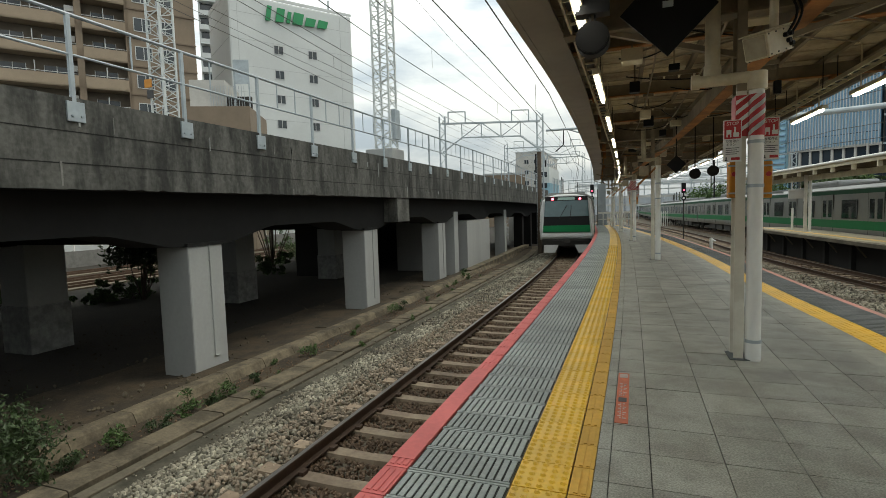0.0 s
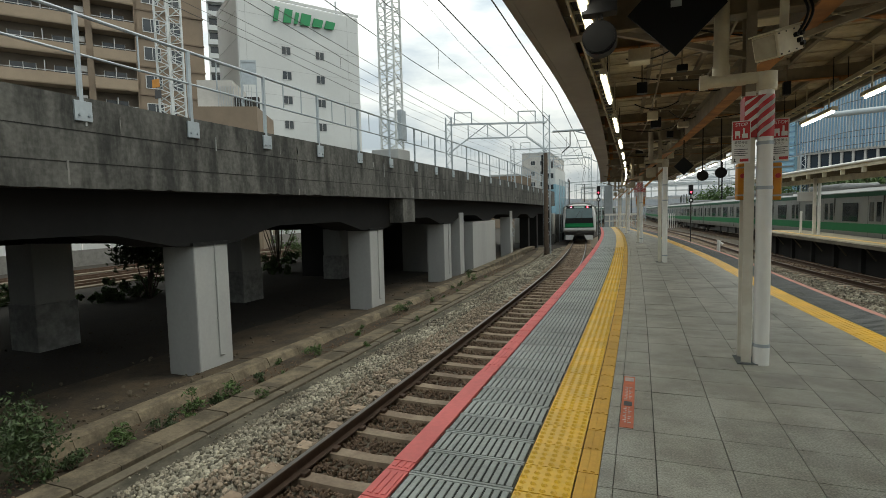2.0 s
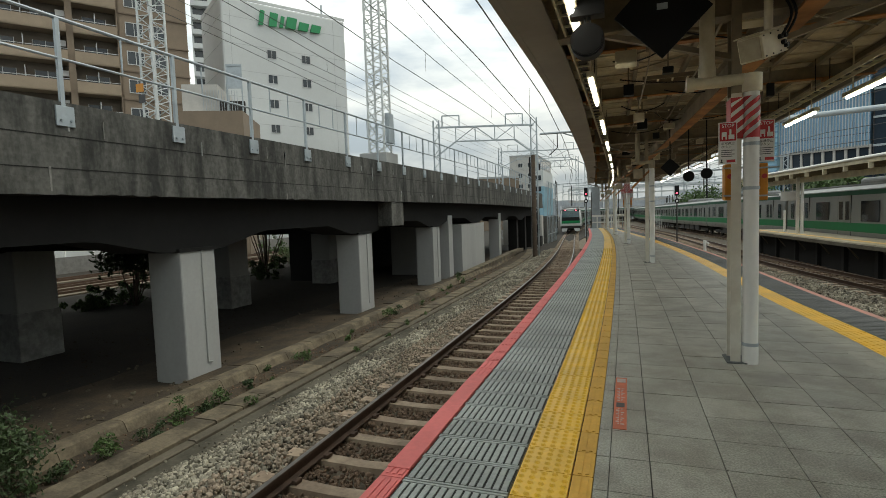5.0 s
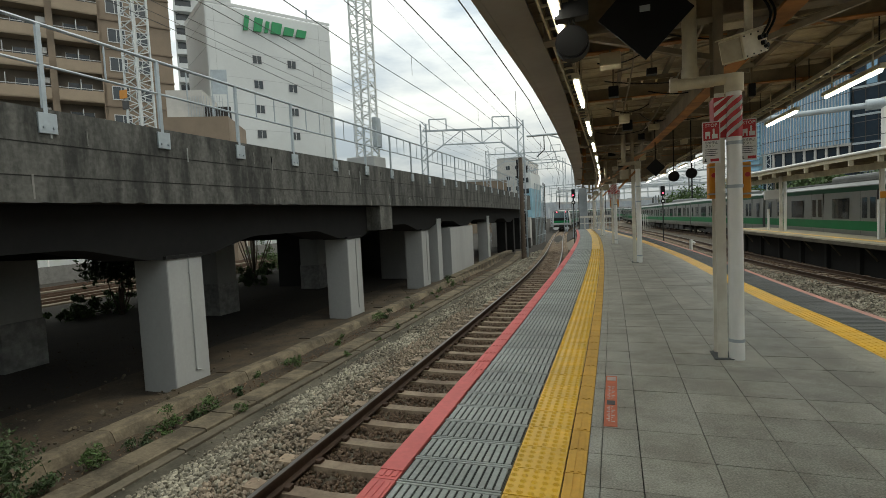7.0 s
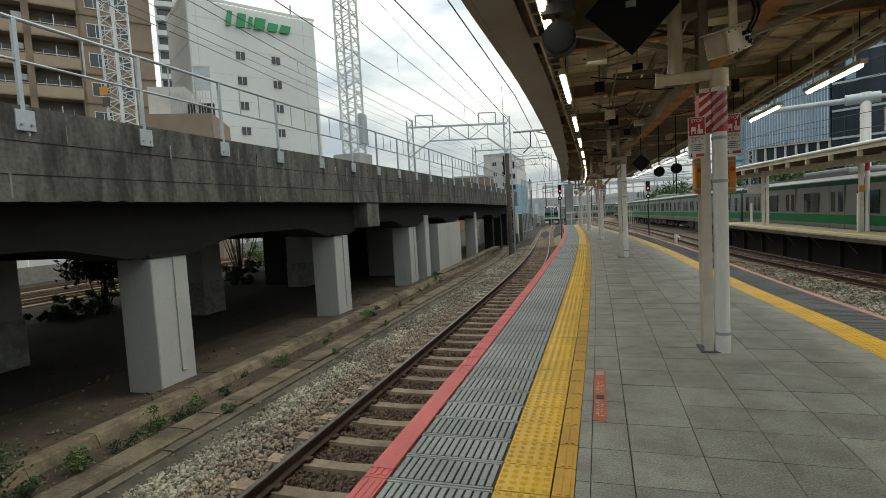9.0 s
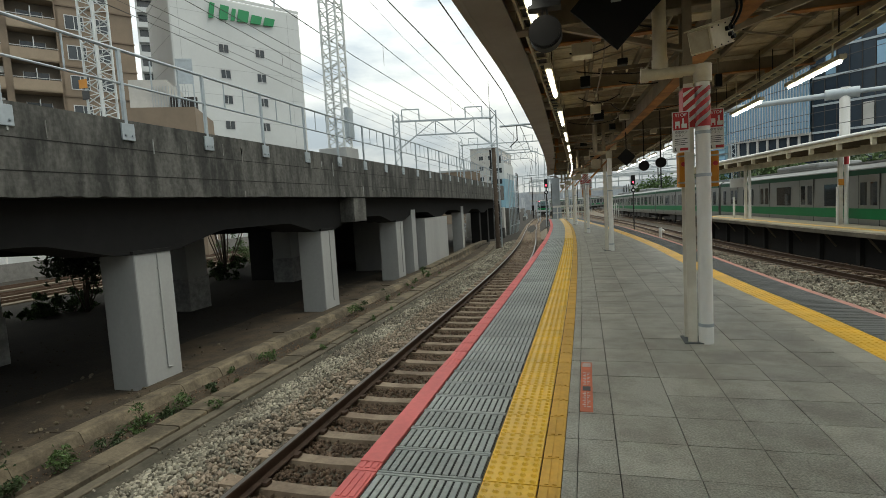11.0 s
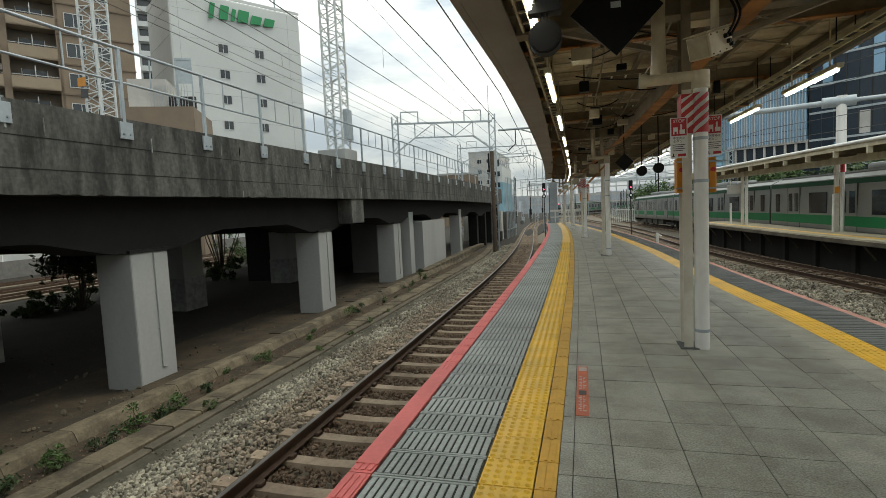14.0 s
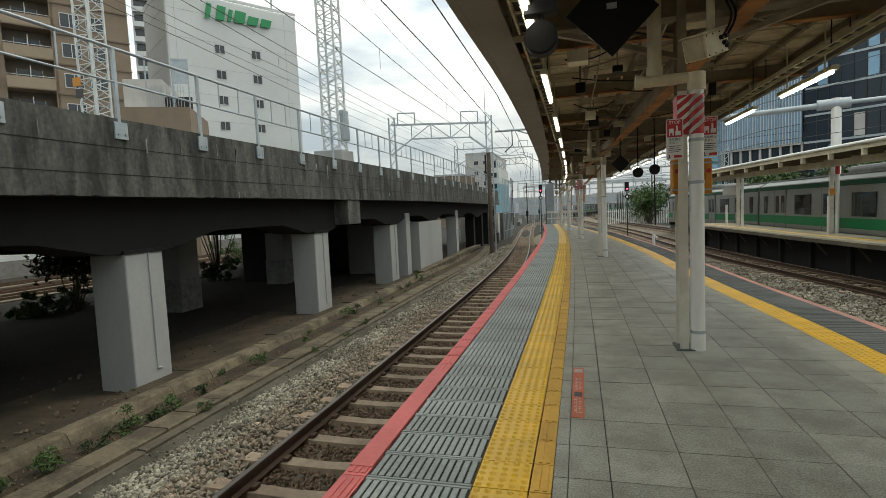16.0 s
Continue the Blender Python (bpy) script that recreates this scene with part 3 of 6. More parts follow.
def build_viaduct():
    # deck width past the back pillars is unseen, widened to shade the ground
    v = solid("viaduct", strip(-21.0, -7.25, -40, 47, lambda y: 1.96 + VZ(y), lambda y: 2.5 + VZ(y), 3.0), M_SHADECONC,
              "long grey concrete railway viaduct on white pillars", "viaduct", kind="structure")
    # the near parapet in lengths with joints between them
    rngc = random.Random(31)
    ys = [-40, -26, -12, 2.0 - 6.0, 14.62, 21.0, 30.0, 38, 47]
    for a, b in zip(ys[:-1], ys[1:]):
        part("parapet", strip(-7.25, -7.0, a + 0.008, b - 0.008, lambda y: 1.965 + VZ(y), lambda y: 3.28 + VZ(y), 1.5), M_PARAPET, v, "streaked grey concrete parapet")
        chip = {k: rngc.choice((0, 0, 0, 0.004, 0.01)) + (0.03 if rngc.random() < 0.05 else 0) for k in range(-400, 480)}
        part("parapet_lip", strip(-7.0, -6.985, a + 0.008, b - 0.008, lambda y: 1.95 + VZ(y) + chip[int(math.floor(y * 10))], lambda y: 2.2 + VZ(y), 0.11), M_PARAPET, v, "chipped lower lip")
    part("parapet", strip(-21.2, -21.0, -40, 47, lambda y: 1.95 + VZ(y), lambda y: 3.28 + VZ(y), 3.0), M_CONC, v)
    # girders and cross beams carry the deck's shade in their near-black colour
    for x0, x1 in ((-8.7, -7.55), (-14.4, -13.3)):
        part("girder", strip(x0, x1, -40, 47, lambda y: haunch(y) + VZ(y), lambda y: 1.98 + VZ(y), 0.3), M_SHADECONC, v, "girder coloured near-black for shade, with haunched ends")
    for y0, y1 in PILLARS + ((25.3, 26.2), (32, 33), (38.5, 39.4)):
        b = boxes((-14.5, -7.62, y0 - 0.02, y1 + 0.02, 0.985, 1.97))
        part("cross_beam", b, M_SHADECONC, v)
    for y0, y1 in PILLARS:
        b = bmesh.new()
        box(b, -8.33, -7.5, y0, y1, -2.2, 0.93, None, 0.03)
        pl = part("pillar", b, M_PILLAR, v, "white-painted square concrete pillar")
        g = bmesh.new()
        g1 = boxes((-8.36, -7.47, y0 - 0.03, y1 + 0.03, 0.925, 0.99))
        part("capital", g1, M_SHADECONC, v)
        rod(g, (-7.485, y0 + 0.52, -1.35), (-7.485, y0 + 0.52, 0.95), 0.016)
        rod(g, (-7.485, y0 + 0.52, -1.35), (-7.485, y0 + 0.62, -1.37), 0.016)
        for z in (-0.6, 0.1, 0.6):
            box(g, -7.50, -7.465, y0 + 0.49, y0 + 0.55, z, z + 0.03)
        part("conduit", g, M_PILLAR, v)
        b = bmesh.new()
        box(b, -14.1, -13.1, y0 + .42, y1 + .5, -2.2, 0.98, None, 0.03)
        part("pillar", b, M_PILLAR, v, "grey pillar with rubble-clad base")
        b = bmesh.new()
        box(b, -14.13, -13.07, y0 + .39, y1 + .53, -2.2, -0.55, None, 0.03)
        part("cladding", b, M_STONE, v, "rubble stone cladding")
    # the beam seat that hangs under the joint
    b = bmesh.new()
    box(b, -8.6, -7.02, 13.6, 14.58, 1.13, 1.96, None, 0.02)
    part("beam_seat", b, M_CONC, v, "pale concrete beam end")
    # solid wall bay and the thinner posts beyond
    b = bmesh.new()
    box(b, -11.5, -7.45, 22.8, 27.2, -2.6, 0.9, None, 0.02)
    part("pier_wall", b, M_PILLAR, v, "pale solid pier wall")
    for y in (20.9, 31.2):
        b = bmesh.new()
        box(b, -8.2, -7.5, y, y + 0.6, -2.6, 1.4, None, 0.02)
        part("pillar", b, M_PILLAR, v)
    # far pillars take the near-black colour in place of shade
    for y in (38.0, 41.5, 44.5):
        part("pillar", bbox(-8.4, -7.7, y, y + 0.6, -2.6, 1.4, 0.02), M_SHADECONC, v, "square pillar coloured near-black for shade")
    for z in (2.32, 2.78):
        part("form_line", strip(-7.0, -6.996, -12, 46, lambda y: z + VZ(y), lambda y: z + 0.014 + VZ(y), 2.0), M_SHADECONC, v)
    rngv = random.Random(8)
    for k in range(34):
        y = rngv.choice((7.75, 13.75, 14.6, 16.2, 21.0)) if k < 8 else rngv.uniform(-1, 34)
        z1 = 1.97 + rngv.uniform(0.1, 0.5) if k % 2 else 3.2 - rngv.uniform(0, 0.2)
        h = rngv.uniform(0.1, 0.45)
        w = rngv.uniform(0.008, 0.03)
        part("lime_streak", strip(-7.0, -6.982, y, y + w, max(1.96, z1 - h), z1, 1.0), M_PILLAR if k % 3 == 0 else M_CONCL, v)
    # second box is unseen, added to keep light out of the bays
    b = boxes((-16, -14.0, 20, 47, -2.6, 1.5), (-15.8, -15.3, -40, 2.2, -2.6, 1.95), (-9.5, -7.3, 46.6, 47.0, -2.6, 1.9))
    part("back_wall", b, M_SHADECONC, v, "dark wall closing the bays, with an unseen length added to block light")
    return v


def build_railing():
    r = thing("railing", "galvanised steel handrail along the viaduct parapet", "railing")
    y = -3.3
    k = 0
    post = boxes((-7.045, -6.995, -0.03, 0.03, 3.05, 4.52))
    plate = bmesh.new()
    box(plate, -7.0, -6.965, -0.13, 0.13, 2.98, 3.27, None, 0.006)
    for yy in (-0.07, 0.07):
        for zz in (3.06, 3.06):
            rod(plate, (-6.97, yy, zz), (-6.945, yy, zz), 0.018, 6)
    pm, qm = bpy.data.meshes.new("post"), bpy.data.meshes.new("base_plate")
    post.to_mesh(pm), plate.to_mesh(qm)
    post.free(), plate.free()
    pm.materials.append(M_STEEL), qm.materials.append(M_STEEL)
    bal = bpy.data.meshes.new("baluster")
    b = boxes((-7.03, -7.01, -0.01, 0.01, 3.93, 4.5))
    b.to_mesh(bal)
    b.free()
    bal.materials.append(M_STEEL)
    while y < 46:
        for nm, me in (("post", pm), ("base_plate", qm)):
            o = new(nm, me)
            o.parent = r
            o.matrix_basis = pose(0, y, VZ(y) - 0.05)
        m = 2.0
        for j in ((1,) if y < 4 else (1, 2) if y < 8 else (1, 2)):
            o = new("baluster", bal)
            o.parent = r
            o.matrix_basis = pose(0, y + m * j / (2 if y < 4 else 3), VZ(y) - 0.05)
        y += m
    ys = np.arange(-12, 46.5, 1.5)
    for z, rr in ((4.50, 0.027), (3.93, 0.02)):
        b = sweep([(math.cos(k * math.pi / 3) * rr, math.sin(k * math.pi / 3) * rr) for k in range(6)], [(-7.02, a, z - 0.03 + VZ(a)) for a in ys])
        part("top_rail" if z > 4 else "mid_rail", b, M_STEEL, r)


def build_closing_wall():
    """Unseen plain walls added behind to close the place and block light."""
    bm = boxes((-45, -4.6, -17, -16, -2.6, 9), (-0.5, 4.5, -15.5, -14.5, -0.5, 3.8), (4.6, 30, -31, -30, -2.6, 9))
    solid("wall_south", bm, M_SHADECONC, "plain dark unseen wall added to block light from behind", "wall", kind="structure")


def build_kerbs():
    rng = random.Random(44)
    away = lambda y: max(0.0, y - 25) ** 2 * 0.006
    fall = lambda y: max(0.0, y - 25) * 0.006

    def row(name, label, piece, profile, length, material, wobble, tilt):
        """A row of cast pieces: profile [(x, z)] run along the line in lengths."""
        k = thing(name, label, "kerb", "kerbs")
        y = -6.0
        while y < 40:
            q = bmesh.new()
            dx, dz, e = rng.uniform(-wobble, wobble), rng.uniform(-wobble, wobble) * 0.7, rng.uniform(-tilt, tilt)
            gap = rng.uniform(0.002, 0.008)
            rings = []
            for yy, sg in ((y + gap, -1), (y + length - gap, 1)):
                rings.append([q.verts.new((x + dx + sg * e - away(yy), yy, z + dz + sg * e * 0.4 - fall(yy))) for x, z in profile])
            for a in range(len(profile)):
                b = (a + 1) % len(profile)
                q.faces.new((rings[0][a], rings[0][b], rings[1][b], rings[1][a]))
            q.faces.new(list(reversed(rings[0]))), q.faces.new(rings[1])
            bmesh.ops.recalc_face_normals(q, faces=q.faces)
            part(piece, q, material, k)
            y += length
        return k
    row("kerb", "tall worn concrete kerb at the viaduct's foot", "kerb_stone",
        ((-6.98, -2.2), (-6.98, -1.505), (-6.72, -1.5), (-6.68, -1.53), (-6.60, -1.70), (-6.60, -2.2)), 1.0, M_SLAB, 0.006, 0.004)
    row("ledge", "earth-covered concrete ledge behind the kerb", "ledge_slab",
        ((-7.44, -2.2), (-7.44, -1.55), (-7.0, -1.54), (-7.0, -2.2)), 1.5, M_EARTH, 0.015, 0.01)
    row("cable_trough", "row of chipped beige cable trough lids", "trough_lid",
        ((-5.95, -1.9), (-5.95, -1.615), (-5.92, -1.60), (-5.50, -1.60), (-5.47, -1.615), (-5.47, -1.9)), 0.6, M_SLAB, 0.012, 0.007)
    row("trough_edge", "low concrete trough edge below the lids", "edge_block",
        ((-5.44, -2.0), (-5.44, -1.65), (-5.31, -1.65), (-5.28, -1.665), (-5.28, -2.0)), 1.8, M_KERB, 0.012, 0.01)
    bm = strip(-9.6, -7.42, -10, 40, -2.4, lambda y: -1.66 - fall(y) + 0.018 * math.sin(y * 2.3), 0.5)
    solid("earth_terrace", bm, M_EARTH, "packed brown earth round the pillar feet", "ground", kind="structure")
    bm = strip(lambda y: -6.66 - away(y), lambda y: -5.9 - away(y), -10, 38, -2.4, lambda y: -1.675 - fall(y) + 0.012 * math.sin(y * 3.1), 0.5)
    solid("earth_strip", bm, M_EARTH, "weedy earth gutter between kerb and trough", "ground", kind="structure")
    bm = strip(lambda y: -5.46 - away(y), lambda y: TRK(y) - 2.25, -10, 38, -2.4, lambda y: -1.70 - max(0, y - 25) * .012, 1.0)
    solid("trough_path", bm, M_PATH, "dusty grey path beside the ballast", "path", kind="structure")


# ---- canopy and columns ----
EAVE = smooth((-14, -0.45), (2.2, -0.54), (5.3, -0.53), (8.6, -0.60), (13.9, -0.79), (21.8, -1.15), (30, -1.65), (40, -2.32))
REAVE = smooth((-14, 4.8), (2, 4.45), (6, 4.32), (10, 4.2), (16, 4.0), (24, 3.65), (32, 3.2), (40, 2.7))
CANZ = 3.55


def build_canopy():
    c = solid("canopy", strip(lambda y: EAVE(y), REAVE, -14, P_END + 1, 3.74, 3.86, 1.0), M_DECK,
              "old cream-painted steel platform canopy", "canopy", kind="structure")
    part("fascia", strip(lambda y: EAVE(y) - 0.03, lambda y: EAVE(y) + 0.05, -14, P_END + 1, 3.42, 3.95, 1.0), M_FASCIA, c, "beige curved eaves fascia")
    part("eaves_soffit", strip(lambda y: EAVE(y) + 0.05, lambda y: EAVE(y) + 0.42, -14, P_END + 1, 3.425, 3.46, 1.0), M_FASCIA, c, "broad beige eaves soffit")
    part("fascia", strip(lambda y: REAVE(y) - 0.03, lambda y: REAVE(y) + 0.05, -14, P_END + 1, 3.5, 3.9, 1.0), M_FASCIA, c)
    # deck ribs
    q = bmesh.new()
    y = -6.0
    while y < 30:
        box(q, EAVE(y) + 0.1, REAVE(y) - 0.05, y, y + 0.035, 3.725, 3.745)
        y += 0.61
    tagged(part("deck_rib", q, M_DECK, c, "narrow deck panel joints"), kind="stuff")
    return c


COLS = (-6.5, 2.85, 12.2, 20.0, 27.7, 35.4)


def column(y, stripes):
    x = COLX(y)
    lab = "cream steel column with a white drainpipe" + (" and red-striped band" if stripes else "")
    t = thing("canopy_column", lab, "column", "canopy columns", at=(x, y, 0))
    section = lambda z0, z1: boxes((-0.165, -0.082, -0.02, -0.008, z0, z1), (-0.165, -0.082, 0.178, 0.19, z0, z1), (-0.13, -0.118, -0.008, 0.178, z0, z1))
    part("steel_post", section(0, 2.5), M_POST, t, "pale H-section steel post")
    part("post_head", section(2.5, 3.6), M_BEAM, t, "brown old paint on the post's head")
    part("base_plate", bbox(-0.2, -0.03, -0.06, 0.23, 0.0, 0.012, 0.003), M_DARKSTRIP, t, "dark steel base plate")
    b = rod(bmesh.new(), (0, 0, 0), (0, 0, 2.62), 0.065, 20)
    rod(b, (0, 0, 0.0), (0, 0, 0.16), 0.0685, 20)
    part("drainpipe", b, M_WHITEPIPE, t, "white round drainpipe")
    b = bmesh.new()
    for z in (0.17, 1.62, 2.02):
        rod(b, (0, 0, z), (0, 0, z + 0.03), 0.071, 20)
    part("pipe_clamp", b, M_STEEL, t)
    return t


# ---- trains ----
HALF, FLOOR, ROOF = 1.475, 1.0, 3.62


def side_profile():
    return [(-1.40, 0.88), (-HALF, 1.15), (-HALF, 2.0), (-1.44, 3.0), (-1.36, 3.25), (-1.05, 3.42), (-0.5, 3.5), (0.5, 3.5), (1.05, 3.42),
            (1.36, 3.25), (1.44, 3.0), (HALF, 2.0), (HALF, 1.15), (1.40, 0.88)]


def extrude_profile(prof, ys, scale=None):
    bm = bmesh.new()
    prev = None
    for i, y in enumerate(ys):
        k = scale[i] if scale else (1, 0)
        ring = [bm.verts.new((x * k[0], y, z + k[1] * (z - 0.9))) for x, z in prof]
        if prev:
            for j in range(len(ring)):
                bm.faces.new((prev[j], prev[(j + 1) % len(ring)], ring[(j + 1) % len(ring)], ring[j]))
        else:
            bm.faces.new(list(reversed(ring)))
        prev = ring
    bm.faces.new(prev)
    bmesh.ops.recalc_face_normals(bm, faces=bm.faces)
    return bm


def train_car(label, cab=False, group=""):
    """A 20 m commuter car, its rail level at z 0, its length along y; the cab is at y = -10."""
    t = thing("train_car", label, "train car", group)
    L = 9.86
    body = extrude_profile(side_profile(), [-L + (0.55 if cab else 0), L])
    part("body", body, M_SILVER, t, "brushed stainless steel body")
    b = bmesh.new()
    for s in (-1, 1):
        box(b, s * HALF - 0.012, s * HALF + 0.012, -L + (0.6 if cab else 0.05), L - 0.05, 1.32, 1.72)
    part("green_band", b, M_GREEN, t, "green waist band")
    b = bmesh.new()
    for s in (-1, 1):
        box(b, s * 1.43 - 0.03, s * 1.43 + 0.012, -L + (0.6 if cab else 0.05), L - 0.05, 3.0, 3.2)
    part("green_band", b, M_DGREEN, t, "dark green cantrail band")
    # doors, windows on both sides
    doors = (-7.2, -2.4, 2.4, 7.2)
    for s in (-1, 1):
        for y in doors:
            b = bmesh.new()
            for k in (-1, 1):
                box(b, s * HALF - 0.006, s * HALF + 0.018, y + (0 if k > 0 else -0.64), y + (0.64 if k > 0 else 0) , 1.02, 3.0)
            d = part("door", b, M_SILVER, t, "sliding double door")
            b = bmesh.new()
            for k in (-1, 1):
                box(b, s * HALF - 0.01, s * HALF + 0.024, y + k * 0.32 - 0.2, y + k * 0.32 + 0.2, 1.85, 2.72, None, 0.0)
            part("door_glass", b, M_TGLASS, d)
            b = boxes((s * HALF - 0.004, s * HALF + 0.021, y - 0.012, y + 0.012, 1.02, 3.0), (s * HALF - 0.004, s * HALF + 0.021, y - 0.67, y - 0.645, 1.02, 3.02), (s * HALF - 0.004, s * HALF + 0.021, y + 0.645, y + 0.67, 1.02, 3.02))
            part("door_seal", b, M_UNDER, d)
        for y, w in ((-9.0, 0.45), (-4.8, 1.55), (0.0, 1.55), (4.8, 1.55), (9.0, 0.45)):
            if cab and y < -8.5:
                w = 0.3
            b = bmesh.new()
            box(b, s * HALF - 0.02, s * HALF + 0.008, y - w / 2, y + w / 2, 1.80, 2.72, None, 0.01)
            part("window", b, M_TGLASS, t, "dark tinted side window")
    # roof gear
    b = bmesh.new()
    box(b, -0.95, 0.95, -2.2, 2.2, 3.46, 3.78, None, 0.12)
    part("air_conditioner", b, M_TRAINROOF, t, "rounded roof air conditioner")
    b = bmesh.new()
    box(b, -1.0, 1.0, -L + 0.8, L - 0.1, 3.45, 3.53)
    part("roof", b, M_TRAINROOF, t, "grey ribbed roof")
    b = bmesh.new()
    for y0, y1 in ((-5.2, -3.2), (-2.6, -0.4), (0.2, 2.4), (3.0, 5.0)):
        box(b, -1.25, 1.25, y0, y1, 0.35, 0.9, None, 0.03)
    part("underfloor_box", b, M_UNDER, t, "dark underfloor equipment boxes")
    for y in (-6.9, 6.9):
        b = boxes((-1.05, -0.9, y - 1.5, y + 1.5, 0.35, 0.6), (0.9, 1.05, y - 1.5, y + 1.5, 0.35, 0.6), (-1.0, 1.0, y - 0.25, y + 0.25, 0.4, 0.65))
        bg = part("bogie", b, M_UNDER, t)
        for yy in (-1.05, 1.05):
            b = bmesh.new()
            for s in (-1, 1):
                rod(b, (s * 0.5, y + yy, 0.43), (s * 0.63, y + yy, 0.43), 0.43, 20)
            rod(b, (-0.5, y + yy, 0.43), (0.5, y + yy, 0.43), 0.08, 10)
            part("wheelset", b, M_UNDER, bg)
    # gangway between cars
    b = boxes((-0.5, 0.5, L, L + 0.27, 1.0, 3.0))
    part("gangway", b, M_UNDER, t)
    if not cab:
        b = boxes((-0.5, 0.5, -L - 0.27, -L, 1.0, 3.0))
        part("gangway", b, M_UNDER, t)
    else:
        prof = [(-1.42, 0.95), (-1.46, 1.5), (-1.42, 2.5), (-1.30, 3.1), (-1.0, 3.31), (-0.5, 3.42), (0.5, 3.42), (1.0, 3.31), (1.30, 3.1), (1.42, 2.5), (1.46, 1.5), (1.42, 0.95)]
        bm = bmesh.new()
        rings = []
        for y, k, lean in ((-L + 0.58, 1.0, 0), (-L + 0.1, 1.0, 0), (-L - 0.12, 0.965, 0.0), (-L - 0.2, 0.9, 0.0)):
            rings.append([bm.verts.new((x * k, y + max(0, z - 1.6) * 0.13 * (1 if y < -L + .5 else 0), 2.2 + (z - 2.2) * (1 - (1 - k) * 0.6))) for x, z in prof])
        for a, c in zip(rings[:-1], rings[1:]):
            for j in range(len(a)):
                bm.faces.new((a[j], a[(j + 1) % len(a)], c[(j + 1) % len(a)], c[j]))
        bm.faces.new(list(reversed(rings[0]))), bm.faces.new(rings[-1])
        bmesh.ops.recalc_face_normals(bm, faces=bm.faces)
        part("cab_mask", bm, M_WHITEMASK, t, "white cab front surround")

        def panel(z0, z1, w0, w1, off, material, nm, lab):
            q = bmesh.new()
            f = lambda z: -L - 0.2 + max(0, 2.2 + (z - 2.2) / 0.94 - 1.6) * 0.13
            vs = [(-w0, f(z0), z0), (w0, f(z0), z0), (w1, f(z1), z1), (-w1, f(z1), z1)]
            a = [q.verts.new((x, y - off, z)) for x, y, z in vs]
            c = [q.verts.new((x, y + 0.05, z)) for x, y, z in vs]
            q.faces.new(a), q.faces.new(list(reversed(c)))
            for j in range(4):
                q.faces.new((a[j], a[(j + 1) % 4], c[(j + 1) % 4], c[j]))
            bmesh.ops.recalc_face_normals(q, faces=q.faces)
            return part(nm, q, material, t, lab)
        panel(1.34, 3.29, 1.25, 1.12, 0.07, M_BLACK, "front_panel", "black front panel")
        panel(1.36, 1.72, 1.245, 1.23, 0.085, M_GREEN, "front_band", "green front band")
        panel(2.2, 3.06, 1.19, 1.12, 0.085, M_CABGLASS, "windscreen", "wide cab windscreen")
        panel(3.1, 3.24, 0.46, 0.44, 0.085, M_DEST, "destination_display", "lit destination display")
        for s in (-1, 1):
            q = bmesh.new()
            rod(q, (s * 0.72, -L + 0.02, 3.16), (s * 0.72, -L - 0.14, 3.16), 0.065, 12)
            part("tail_lamp", q, M_TAIL, t, "glowing red tail lamp")
            q = bmesh.new()
            rod(q, (s * 0.3 - 0.1, -L - 0.25, 2.05), (s * 0.12 + 0.15, -L - 0.16, 2.8), 0.014, 6)
            part("wiper", q, M_BLACK, t)
        q = bmesh.new()
        box(q, -1.36, 1.36, -L - 0.27, -L + 0.3, 1.06, 1.30, None, 0.06)
        part("bumper_panel", q, M_WHITEMASK, t, "pale grey lower front panel")
        for s in (-1, 1):
            q = bmesh.new()
            vs = [(0.42, 0.66), (1.2, 0.66), (1.2, 0.24), (0.62, 0.24)]
            a = [q.verts.new((s * x, -L - 0.2, z)) for x, z in vs]
            c = [q.verts.new((s * x, -L + 0.05, z)) for x, z in vs]
            q.faces.new(a), q.faces.new(c)
            for j in range(4):
                q.faces.new((a[j], a[(j + 1) % 4], c[(j + 1) % 4], c[j]))
            bmesh.ops.recalc_face_normals(q, faces=q.faces)
            part("skirt", q, M_WHITEMASK, t, "grey snow skirt plate")
        q = boxes((-0.18, 0.18, -L - 0.45, -L, 0.75, 1.0), (-1.3, 1.3, -L - 0.12, -L + 0.4, 0.6, 1.08), (-1.25, 1.25, -L - 0.24, -L - 0.12, 0.86, 0.9))
        part("coupler", q, M_UNDER, t)
    return t


def run_along(fx, fz, s_y):
    """The pose of a car whose middle is at y = s_y on a track, with its cab towards -y."""
    a, b = s_y - 6.9, s_y + 6.9
    pa, pb = Vector((fx(a), a, fz(a))), Vector((fx(b), b, fz(b)))
    d = pb - pa
    mid = (pa + pb) / 2
    return pose(mid.x, mid.y, mid.z, math.degrees(math.atan2(d.z, d.xy.length)), 0, -math.degrees(math.atan2(d.x, d.y)))


LEFT_Y = smooth((0, 26.0), (1, 36.0), (2, 45.2), (3, 54.5), (4, 63.5), (6.5, 82), (9, 96.5), (11.5, 111), (14, 126), (16, 138))


